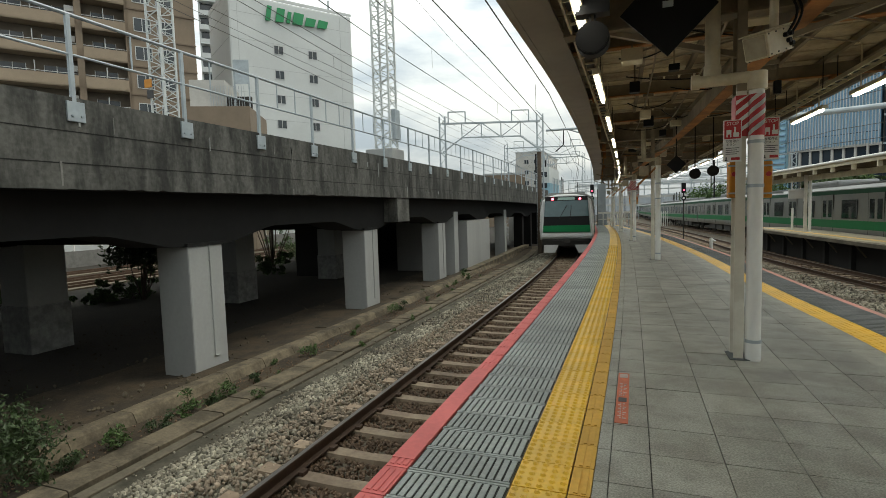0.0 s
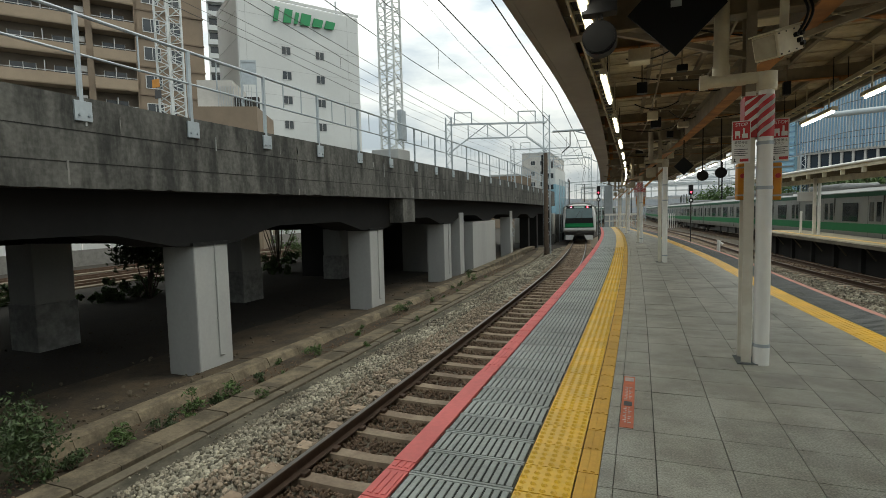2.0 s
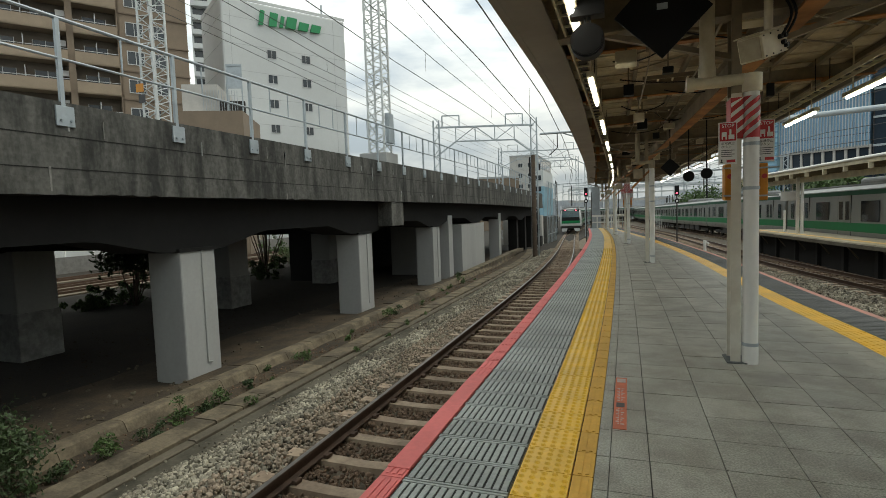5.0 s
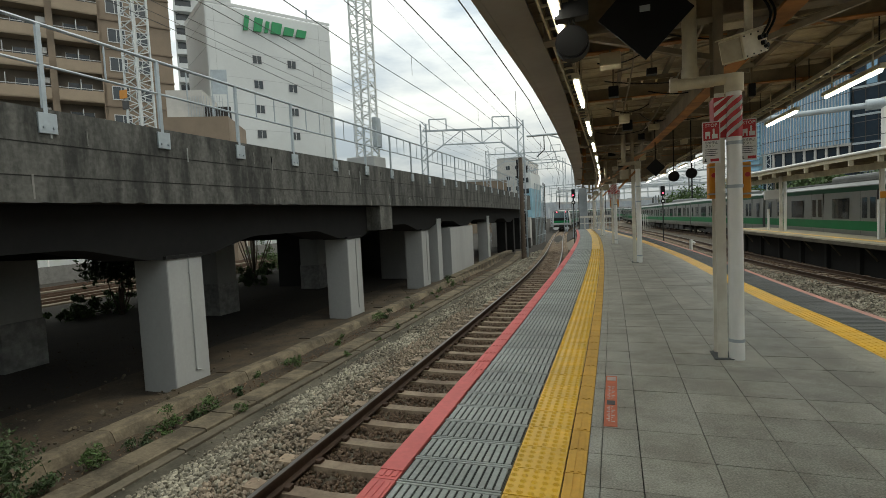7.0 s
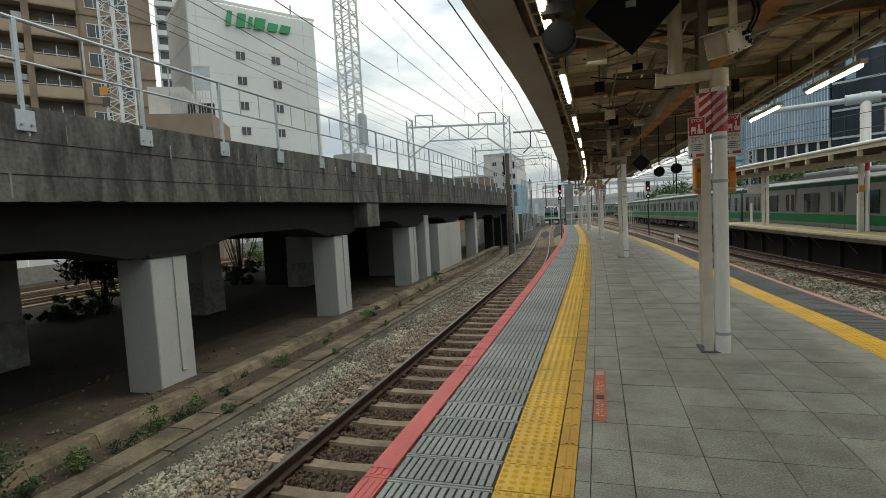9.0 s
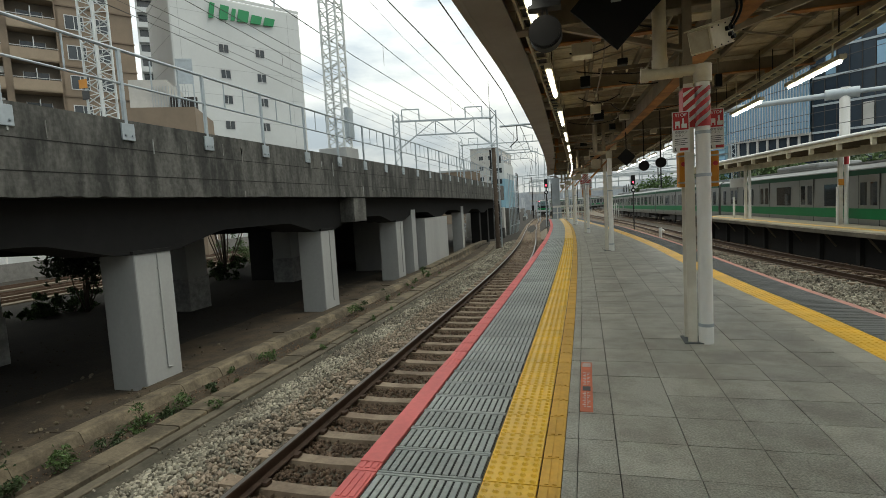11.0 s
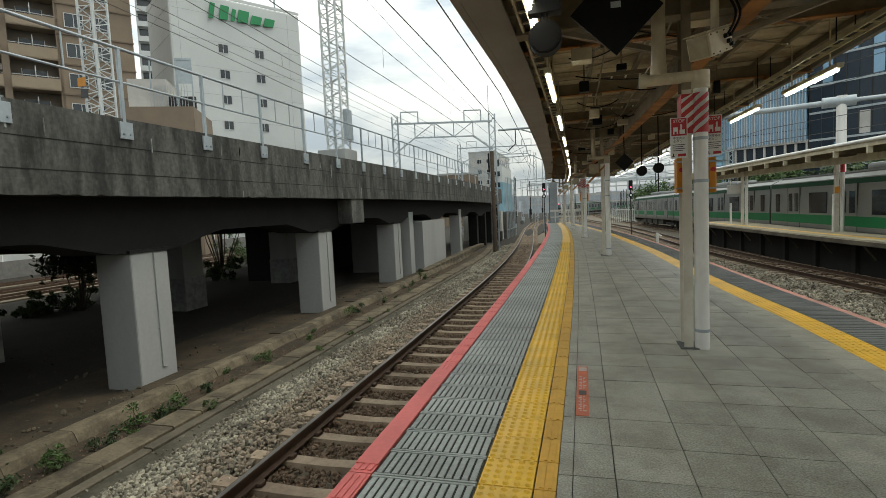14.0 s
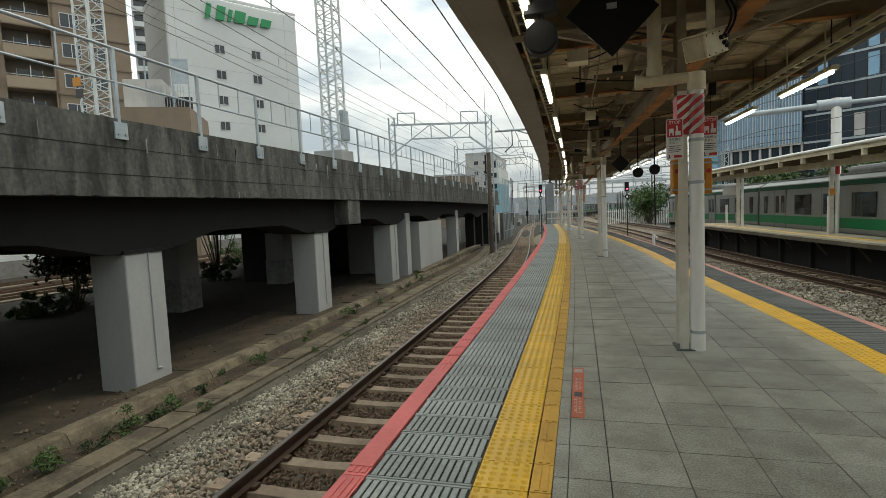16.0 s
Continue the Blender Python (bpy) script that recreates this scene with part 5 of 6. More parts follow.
    # boxes and arms on the second and further columns
    for y in COLS[2:]:
        x = COLX(y)
        t = thing("junction_box", "cream junction box on a bracket at the column head", "junction box", "junction boxes", at=(x, y, 0))
        part("case", bbox(-0.46, -0.22, -0.1, 0.12, 2.25, 2.50, 0.02), M_OLDCREAM, t)
        q = rod(bmesh.new(), (-0.5, 0, 2.66), (0.05, 0, 2.66), 0.05, 12)
        rod(q, (-0.35, 0, 2.66), (-0.35, 0, 3.5), 0.06, 12)
        rod(q, (0, 0, 2.5), (0, 0, 2.7), 0.08, 12)
        part("pipe", q, M_OLDCREAM, t)
        q = bar(bmesh.new(), (-0.5, 0, 2.0), (0.0, 0, 2.5), 0.05)
        part("strut", q, M_RUST, t)
    for k, (dx, z) in enumerate(((0.0, 2.38), (0.42, 2.13), (0.82, 2.18))):
        t = thing("hanging_board", "black board hanging beside the far column", "sign board", "hanging boards", at=(1.62 + dx, 11.6, z + 0.08))
        if k == 0:
            q = box(bmesh.new(), -0.16, 0.16, -0.012, 0.012, -0.16, 0.16, pose(0, 0, 0, 0, 45, 0))
        else:
            q = rod(bmesh.new(), (0, -0.02, 0), (0, 0.06, 0), 0.13, 24)
        part("board", q, M_BLACK, t)
        part("hanger", boxes((-0.012, 0.012, 0.0, 0.02, 0.1, 3.76 - z)), M_BLACK, t)
    # vermilion floor label
    t = thing("floor_label", "worn vermilion boarding-position label stuck to the paving", "floor label", at=(0.545, 1.55, 0))
    part("sheet", boxes((-0.045, 0.045, -0.55, 0.57, 0.0, 0.003)), M_MARK, t)
    part("pale_square", boxes((-0.035, 0.035, 0.44, 0.54, 0.003, 0.0045)), M_MARKW, t, "pale square at one end")
    q = bmesh.new()
    for k in range(22):
        a = 0.27 - k * 0.035
        if -0.16 < a < -0.03:
            continue
        box(q, -0.028 + 0.012 * (k % 2), -0.006, a, a + 0.018, 0.003, 0.0042)
        box(q, 0.004, 0.028 - 0.01 * (k % 3), a - 0.004, a + 0.012, 0.003, 0.0042)
    tagged(part("worn_print", q, M_MARKW, t, "worn pale print"), kind="stuff")
    part("dark_square", boxes((-0.03, 0.03, -0.14, -0.05, 0.003, 0.0043)), M_INK, t)


# ---- overhead line ----
def lattice_mast(x, y, z0, z1, w, label, group="lattice masts"):
    t = thing("lattice_mast", label, "mast", group, at=(x, y, 0))
    h = w / 2
    for i in (-1, 1):
        for j in (-1, 1):
            part("leg", bar(bmesh.new(), (i * h, j * h, z0), (i * h, j * h, z1), 0.06), M_MAST, t)
    q = bmesh.new()
    n = int((z1 - z0) / (w * 0.8))
    for k in range(n):
        a, b = z0 + (z1 - z0) * k / n, z0 + (z1 - z0) * (k + 1) / n
        m = (a + b) / 2
        for c, d in (((-h, -h), (h, -h)), ((h, -h), (h, h)), ((h, h), (-h, h)), ((-h, h), (-h, -h))):
            bar(q, (*c, a), (*d, m), 0.03)
            bar(q, (*d, m), (*c, b), 0.03)
    tagged(part("bracing", q, M_MAST, t, "zigzag lattice bracing"), kind="stuff")
    return t


def wire(name, pts, r=0.012, sag=0.0, label="thin dark overhead wire", group="overhead wires"):
    q = bmesh.new()
    for a, b in zip(pts[:-1], pts[1:]):
        a, b = Vector(a), Vector(b)
        n = 8 if sag else 1
        prev = a
        for k in range(1, n + 1):
            u = k / n
            p = a.lerp(b, u) - Vector((0, 0, sag * 4 * u * (1 - u)))
            rod(q, prev, p, r, 5)
            prev = p
    return solid(name, q, M_WIRE, label, "wire", group)


def gantry(xa, xb, y, zb, z0a, z0b, w=0.45, far=False, dy=0.0):
    t = thing("gantry", "steel lattice gantry carrying the overhead line", "gantry", "overhead gantries")
    for x, z0 in ((xa, z0a), (xb, z0b)):
        q = bmesh.new()
        yy = y + (dy if x == xb else 0)
        for i in (-1, 1):
            bar(q, (x + i * w / 2, yy, z0), (x + i * w / 2, yy, zb + 0.5), 0.09)
        k = z0
        while k < zb + 0.3:
            bar(q, (x - w / 2, yy, k), (x + w / 2, yy, k + 0.45), 0.05)
            bar(q, (x + w / 2, yy, k + .45), (x - w / 2, yy, k + 0.9), 0.05)
            k += 0.9
        part("leg", q, M_STEEL, t)
    q = bmesh.new()
    P0, P1 = Vector((xa, y, zb)), Vector((xb, y + dy, zb))
    bar(q, P0, P1, 0.12)
    bar(q, P0.lerp(P1, .2) - Vector((0, 0, 1.0)), P0.lerp(P1, .8) - Vector((0, 0, 1.0)), 0.09)
    bar(q, P0 - Vector((0, 0, 2.0)), P0.lerp(P1, .2) - Vector((0, 0, 1.0)), 0.09)
    bar(q, P1 - Vector((0, 0, 2.0)), P0.lerp(P1, .8) - Vector((0, 0, 1.0)), 0.09)
    for k in range(4):
        u = .2 + .2 * k
        a = P0.lerp(P1, u)
        bar(q, a, a - Vector((0, 0, 1.0)), 0.06)
        if k < 3:
            b = P0.lerp(P1, u + .2)
            bar(q, (a if k % 2 else a - Vector((0, 0, 1))), (b - Vector((0, 0, 1)) if k % 2 else b), 0.06)
    part("truss", q, M_STEEL, t, "horizontal truss beam")
    for u in (0.15, 0.8):
        q = bmesh.new()
        a = P0.lerp(P1, u)
        s = (P1 - P0).normalized() * 0.6
        for c, d in ((a - s, a - s + Vector((0, 0, .8))), (a + s, a + s + Vector((0, 0, .8))), (a - s + Vector((0, 0, .8)), a + s + Vector((0, 0, .8)))):
            bar(q, c, d, 0.07)
        part("insulator_frame", q, M_STEEL, t)
    return t


def build_overhead():
    m1 = lattice_mast(-15.95, 12.4, 2.3, 22, 0.62, "white-grey lattice mast with an orange plate behind the railing")
    part("number_plate", boxes((-0.52, -0.18, -0.40, -0.37, 6.36, 6.66)), M_BOXORANGE, m1, "orange warning plate")
    part("warning_plate", boxes((-0.42, -0.12, -0.40, -0.37, 5.96, 6.26)), M_INK, m1, "dark triangular warning plate")
    m2 = lattice_mast(-7.72, 14.35, 3.6, 18, 0.58, "grey lattice mast on a concrete block by the parapet")
    part("equipment_box", bbox(0.31, 0.47, -0.2, 0.2, 4.05, 5.1, 0.02), M_STEEL, m2, "grey equipment box")
    q = bbox(-8.32, -7.27, 13.85, 14.85, 2.5, 3.72, 0.03)
    solid("mast_plinth", q, M_PILLAR, "pale concrete plinth under a mast", "plinth")
    gantry(-12.05, -5.6, 32.1, 7.55, 2.0, -2.5, 0.42, dy=2.4)
    gantry(-14.5, -4.2, 62.0, 9.0, -2.5, -2.5, 0.42, dy=3.0)
    gantry(-13, -7.0, 84.0, 9.5, -2.5, -2.5, 0.42)
    for y, z in ((60, 6.2), (82, 6.4), (104, 6.6), (125, 7.0), (148, 7.5)):
        gantry(-1.5 if y < 100 else -14, 16 if y < 100 else 22, y, z, -2.6, -2.6, 0.4)
    # height at three places along each wire over the viaduct
    for x, za, zb, zc, r in ((-9.5, 8.8, 8.62, 8.6, 0.017), (-9.45, 7.5, 7.35, 7.3, 0.010), (-12.6, 9.15, 8.8, 8.45, 0.013), (-12.6, 8.4, 8.3, 8.1, 0.009), (-12.6, 7.8, 7.5, 7.2, 0.010),
                             (-7.5, 8.6, 8.38, 8.17, 0.014), (-7.1, 9.7, 9.15, 8.75, 0.008), (-15.5, 9.6, 9.4, 9.2, 0.009)):
        wire("overhead_wire", [(x, -30, za + 1.2), (x, 13, za), (x, 20, zb), (x, 33, zc), (x - 1.2, 66, zc + 0.5), (x - 5, 120, zc + 0.9)], r)
    for x, y, za, zb in ((-7.5, 18.6, 8.40, 7.6), (-7.5, 30.0, 8.2, 7.5), (-12.6, 19, 8.8, 8.35), (-12.6, 25, 8.65, 8.2)):
        wire("dropper_wire", [(x, y, za), (x, y, zb)], 0.008, label="short dropper wire between the lines")
    # platform track
    cx = lambda y: TRK(y)
    wire("overhead_wire", [(cx(-20), -20, 5.9), (-2.2, 8, 5.72), (-2.2, 16.3, 5.5), (-2.4, 24, 5.05), (-2.9, 34, 4.6), (cx(60), 60, 4.2), (cx(95), 95, 4.0)], 0.016)
    wire("overhead_wire", [(cx(-20), -20, 4.9), (-2.2, 8, 4.6), (-2.3, 22, 4.2), (-2.9, 34, 3.9), (cx(60), 60, 3.6)], 0.01)
    for y in (14, 22, 28, 40, 50):
        wire("dropper_wire", [(cx(y), y, 5.35 if y < 15 else 4.75 if y < 25 else 4.35), (cx(y), y, 4.4 if y < 15 else 4.15 if y < 25 else 3.85)], 0.007, label="short dropper wire between the lines")
    t = thing("cantilever_bracket", "grey overhead line bracket beyond the eaves", "bracket", "overhead brackets")
    q = rod(bmesh.new(), (-3.0, 20.6, 4.85), (-0.6, 20.6, 4.83), 0.05, 10)
    rod(q, (-2.0, 20.6, 4.8), (-0.9, 20.6, 4.4), 0.03, 8)
    part("arm", q, M_STEEL, t)
    q = rod(bmesh.new(), (-2.25, 20.6, 4.8), (-2.25, 20.6, 4.2), 0.022, 8)
    rod(q, (-2.25, 20.6, 4.2), (-2.6, 20.6, 3.9), 0.022, 8)
    part("drop", q, M_BLACK, t)
    for xx in (-13.5, -9.5, 5.5, 9.0):
        wire("overhead_wire", [(xx, 40, 5.6), (xx - 3.5, 84, 5.9), (xx - 6, 130, 6.2)], 0.014)
        wire("overhead_wire", [(xx, 40, 4.6), (xx - 3.5, 84, 4.8), (xx - 6, 130, 5.2)], 0.010)
    # masts, poles and boxes crowding the far yard
    rng = random.Random(17)
    for k in range(30):
        y = 48 + k * 3.4
        side = k % 3
        x = (TRK(y) - rng.uniform(2.4, 4.5)) if side == 0 else (TRK(y) + rng.uniform(2.4, 3.6)) if side == 1 else (TRKB(y) + rng.uniform(2.6, 6))
        if side == 1 and y < 44:
            continue
        h = rng.uniform(3.2, 7.5)
        t = thing("line_pole", "slim steel pole beside the far tracks", "pole", "line poles", at=(x, y, 0))
        part("shaft", rod(bmesh.new(), (0, 0, -2.6), (0, 0, h), 0.09, 8), rng.choice((M_STEEL, M_BLACK, M_CONC)), t)
        if k % 2:
            part("cross_arm", boxes((-rng.uniform(.4, 1.3), rng.uniform(.4, 1.3), -.04, .04, h - 0.6, h - 0.5)), M_STEEL, t)
        if k % 3 == 0:
            part("box", bbox(-0.25, 0.25, -0.2, 0.2, -0.6, 0.5, 0.02), M_PALE if k % 2 else M_BLACK, t)
    for k in range(12):
        y = 46 + k * 5.5
        x = TRK(y) - 2.6 - (k % 3) * 0.5
        t = thing("trackside_box", "small weathered equipment box beside the track", "equipment box", "trackside boxes", at=(x, y, TRKZ(y) - 0.5))
        part("case", bbox(-0.3, 0.3, -0.25, 0.25, 0, rng.uniform(0.6, 1.3), 0.02), rng.choice((M_STEEL, M_PALE, M_CONC)), t)
        part("plinth", boxes((-0.36, 0.36, -0.3, 0.3, -0.6, 0.0)), M_CONC, t)
    # wooden pole at the viaduct's end
    q = rod(bmesh.new(), (-5.5, 33.4, -2.2), (-5.5, 33.4, 5.3), 0.17, 14, 0.14)
    solid("utility_pole", q, M_BARK, "weathered grey-brown pole at the viaduct end", "pole")


# ---- the far platform ----
P2FAR = smooth((-30, 13.0), (0, 11.95), (21.5, 10.65), (30, 10.1), (36, 9.6))


def build_far_platform():
    before = set(scene.objects)
    p = solid("far_platform", strip(P2EDGE, P2FAR, 2, 34.5, -0.17, 0.0, 1.5), M_TANPAVE, "pale second platform with a grimy edge", "platform", kind="structure")
    part("platform_lip", strip(lambda y: P2EDGE(y) - 0.06, lambda y: P2EDGE(y) + 0.02, 2, 34.5, -0.19, -0.05, 1.5), M_KERB, p, "grimy concrete lip")
    part("warning_line", strip(lambda y: P2EDGE(y) + 0.5, lambda y: P2EDGE(y) + 0.8, 2, 34.5, 0.0, 0.004, 1.5), M_YELLOW, p, "yellow warning line")
    # wall and supports coloured near-black to stand for shade under the platform
    part("platform_wall", strip(lambda y: P2EDGE(y) + 0.55, lambda y: P2FAR(y) - 0.2, 2, 34, -1.6, -0.165, 1.5), M_SHADECONC, p, "dark recessed wall")
    y = 3
    while y < 33:
        part("strut", bar(bmesh.new(), (P2EDGE(y) + 0.1, y, -0.17), (P2EDGE(y) + 0.5, y, -0.7), 0.05), M_KERB, p)
        part("support", bbox(P2EDGE(y) + 0.3, P2EDGE(y) + 0.55, y + 0.9, y + 1.2, -1.6, -0.17, 0.01), M_SHADECONC, p)
        y += 2.4
    c = solid("far_canopy", strip(lambda y: P2EDGE(y) + 0.05, lambda y: P2EDGE(y) + 1.75, 2, 36.5, 3.10, 3.20, 1.5), M_FASCIA, "long cream canopy over the far platform", "canopy", kind="structure")
    part("fascia", strip(lambda y: P2EDGE(y) - 0.02, lambda y: P2EDGE(y) + 0.05, 2, 36.5, 3.0, 3.16, 1.5), M_CREAM, c, "cream steel eaves beam")
    q = bmesh.new()
    ys = np.arange(2, 36.6, 1.5)
    for a, b in zip(ys[:-1], ys[1:]):
        rod(q, (P2EDGE(a) - 0.06, a, 3.20), (P2EDGE(b) - 0.06, b, 3.20), 0.06, 8)
    part("gutter", q, M_WHITEPIPE, c, "white round gutter")
    y = 3.0
    while y < 36:
        part("rib", boxes((P2EDGE(y) + 0.06, P2EDGE(y) + 1.6, y - 0.04, y + 0.04, 2.9, 3.09)), M_BEAM, c)
        part("bracket", bbox(P2EDGE(y) - 0.05, P2EDGE(y) + 0.1, y - 0.05, y + 0.05, 2.78, 3.02, 0.01), M_CREAM, c, "cream eaves bracket")
        y += 1.75
    part("inner_beam", strip(lambda y: P2EDGE(y) + 1.0, lambda y: P2EDGE(y) + 1.12, 2, 35.5, 2.62, 2.87, 1.5), M_CREAM, c)
    part("inner_beam", strip(lambda y: P2EDGE(y) + 1.62, lambda y: P2EDGE(y) + 1.72, 2, 35.5, 2.77, 3.10, 1.5), M_CREAM, c)
    for y, st in ((21.4, 1), (29.1, 0), (13.5, 0)):
        x = P2EDGE(y) + (1.55 if st else 1.02)
        t = thing("far_column", "white pipe and cream post on the far platform" + (" with a red-striped band" if st else ""), "column", "far platform columns", at=(x, y, 0))
        part("drainpipe", rod(bmesh.new(), (0.1, 0, 0), (0.1, 0, 2.9), 0.075, 16), M_WHITEPIPE, t)
        part("steel_post", boxes((-0.16, -0.03, -0.06, 0.1, 0, 2.9)), M_POST, t)
        if st:
            part("red_band", rod(bmesh.new(), (0.1, 0, 2.35), (0.1, 0, 2.75), 0.079, 16), M_SIGNRED, t, "red warning band")
            part("orange_box", bbox(-0.2, -0.02, -0.12, -0.06, 1.55, 1.8, 0.01), M_BOXORANGE, t)
            part("cable_run", rod(bmesh.new(), (-0.2, 0, 0), (-0.2, 0, 1.5), 0.05, 10), M_WHITEPIPE, t)
    t = thing("notice_box", "pale hanging notice box on the far platform", "sign box", at=(8.6, 29.3, 0))
    part("case", bbox(-0.35, 0.32, -0.08, 0.08, 1.72, 2.2, 0.015), M_PALE, t)
    part("hanger", boxes((-0.2, -0.18, -0.02, 0.02, 2.2, 2.9), (0.18, 0.2, -0.02, 0.02, 2.2, 2.9)), M_CREAM, t)
    q = rod(bmesh.new(), (8.75, 30.6, 0), (8.75, 30.6, 1.2), 0.06, 12)
    solid("bollard", q, M_WHITEPIPE, "white post on the far platform", "post")
    for o in set(scene.objects) - before:
        if o.parent is None:
            o.location.z -= 0.17
    # portal of white tube over the far platform
    t = thing("tube_portal", "white steel tube portal over the far platform", "gantry")
    part("post", rod(bmesh.new(), (12.0, 25.3, 0), (12.0, 25.3, 5.75), 0.2, 16), M_WHITEPIPE, t)
    q = rod(bmesh.new(), (7.3, 26.7, 5.45), (12.4, 25.2, 5.5), 0.13, 14)
    rod(q, (11.3, 25.5, 5.5), (12.5, 25.15, 5.5), 0.24, 16)
    part("crossbar", q, M_STEEL, t)
    part("crossbar", rod(bmesh.new(), (12.4, 25.2, 5.5), (20, 23.5, 5.6), 0.1, 12), M_STEEL, t)
    part("hanger", rod(bmesh.new(), (9.4, 26.1, 5.4), (9.4, 26.1, 4.3), 0.03, 8), M_STEEL, t)
    for z, dz in ((4.0, 0.3), (4.6, 0.2), (5.9, -0.2), (6.6, -0.2)):
        wire("overhead_wire", [(20, 6, z - dz), (9.2, 26.1, z), (5.0, 60, z + dz), (2.5, 110, z + 0.8)], 0.014)
    # small things on the yard
    t = thing("white_marker", "white curved-top marker post in the ballast", "marker post", at=(4.75, 30.3, 0))
    part("post", rod(bmesh.new(), (0, 0, -1.4), (0, 0, -0.55), 0.09, 12), M_WHITEPIPE, t)
    part("cap", rod(bmesh.new(), (0, 0, -0.6), (0.22, 0, -0.75), 0.06, 10), M_WHITEPIPE, t)
    t = thing("buffer_gear", "dark signal gear at the end of the far platform", "signal gear", at=(6.6, 33.0, 0))
    q = rod(bmesh.new(), (0, 0, -1.4), (0, 0, 1.2), 0.07, 10)
    box(q, -0.15, 0.15, -0.12, 0.1, 1.2, 1.75)
    part("signal", q, M_BLACK, t)
    part("plate", boxes((-0.12, 0.12, -0.1, -0.06, 0.2, 0.6)), M_SIGNWHITE, t)
    for x, y, z in ((4.1, 40, 2.6), (-2.75, 43.5, 2.9)):
        t = thing("colour_signal", "black signal head with a lit red lamp", "signal", "railway signals", at=(x, y, 0))
        part("post", rod(bmesh.new(), (0, 0.1, -1.5), (0, 0.1, z + 0.3), 0.045, 10), M_UNDER, t)
        part("head", bbox(-0.15, 0.15, -0.1, 0.1, z - 0.35, z + 0.4, 0.04), M_BLACK, t)
        part("lamp", rod(bmesh.new(), (0, -0.1, z - 0.15), (0, -0.13, z - 0.15), 0.065, 14), M_LAMPRED, t, "glowing red lamp")
        part("round_plate", rod(bmesh.new(), (0, -0.05, z - 0.75), (0, -0.08, z - 0.75), 0.17, 16), M_BLACK, t)
        part("plate_disc", rod(bmesh.new(), (0, -0.08, z - 0.75), (0, -0.1, z - 0.75), 0.08, 14), M_SIGNWHITE, t)
    # platform end
    t = thing("relay_cabinet", "tall blue-grey equipment cabinet at the platform end", "cabinet", at=(-1.75, 40.2, 0))
    part("case", bbox(-0.3, 0.3, -0.25, 0.25, -2.2, 3.2, 0.02), M_STEEL, t)
    t = thing("end_fence", "white barrier rails across the platform end", "fence")
    for k in range(9):
        x = EDGE(38) + 0.4 + k * 0.26
        part("post", boxes((x - 0.035, x + 0.035, 38.35, 38.42, -0.5, 0.95)), M_WHITEPIPE if k % 2 else M_STEEL, t)
    part("rail", boxes((EDGE(38) + 0.3, EDGE(38) + 2.6, 38.33, 38.37, 0.85, 1.0)), M_WHITEPIPE, t)
    part("rail", boxes((EDGE(38) + 0.3, EDGE(38) + 2.6, 38.33, 38.37, 0.4, 0.48)), M_WHITEPIPE, t)
    # slanting trough cover by the viaduct foot
    q = bmesh.new()
    for a, b in (((-7.0, 21.2, -1.55), (-6.85, 26.2, -1.42)), ((-6.85, 26.2, -1.42), (-7.2, 33, -1.45)), ((-7.2, 33, -1.45), (-7.6, 39, -1.6))):
        bar(q, a, b, 0.42, 0.22)
    solid("trough_cover", q, M_SLAB, "worn concrete trough cover along the viaduct foot", "cable trough")


# ---- plants ----
def leaves(name, label, center, radius, count, size, material, seed, flat=1.0, cat="bush", stems=None, trunk=None):
    rng = np.random.default_rng(seed)
    t = thing(name, label, cat, at=center)
    # clumps of small leaves round a few centres
    k = max(3, count // 60)
    cc = rng.normal(size=(k, 3))
    cc /= np.linalg.norm(cc, axis=1, keepdims=True)
    cc *= np.array(radius) * rng.uniform(0.25, 1.0, (k, 1))
    if cat == "shrub":
        cc = rng.normal(size=(k, 3)) * np.array(radius) * (0.7, 0.9, 0.55)
    pick = rng.integers(0, k, count)
    p = cc[pick] + rng.normal(size=(count, 3)) * np.array(radius) * (0.14 if cat == "shrub" else 0.22)
    d = rng.normal(size=(count, 3))
    d /= np.linalg.norm(d, axis=1, keepdims=True)
    u = np.cross(d, rng.normal(size=(count, 3)))
    u /= np.linalg.norm(u, axis=1, keepdims=True)
    s = size * rng.uniform(0.6, 1.4, (count, 1))
    w = np.cross(d, u)
    v = np.stack([p - u * s, p + w * s * 0.42 + d * s * .15, p + u * s, p - w * s * 0.42 + d * s * .15], 1).reshape(-1, 3)
    f = np.arange(count * 4).reshape(-1, 4)
    me = bpy.data.meshes.new("foliage")
    me.from_pydata(v.tolist(), [], f.tolist())
    me.materials.append(material)
    o = new("foliage", me)
    o.parent = t
    q = bmesh.new()
    r3 = random.Random(seed)
    base = Vector((0, 0, trunk if trunk is not None else -radius[2]))
    for i in range(min(k, 9)):
        tip = Vector(cc[i])
        mid = base.lerp(tip, 0.5) + Vector((r3.uniform(-.1, .1), r3.uniform(-.1, .1), 0)) * radius[0]
        th = 0.035 * radius[2]
        rod(q, base, mid, th, 6, th * 0.7)
        rod(q, mid, tip, th * 0.7, 6, th * 0.3)
    if cat == "tree":
        rod(q, base, base.lerp(Vector((0.15, 0.1, 0)), 0.75), 0.075 * radius[2], 8, 0.05 * radius[2])
    tagged(part("stem" if cat != "tree" else "limb", q, M_BARK, t), kind="stuff")
    return t


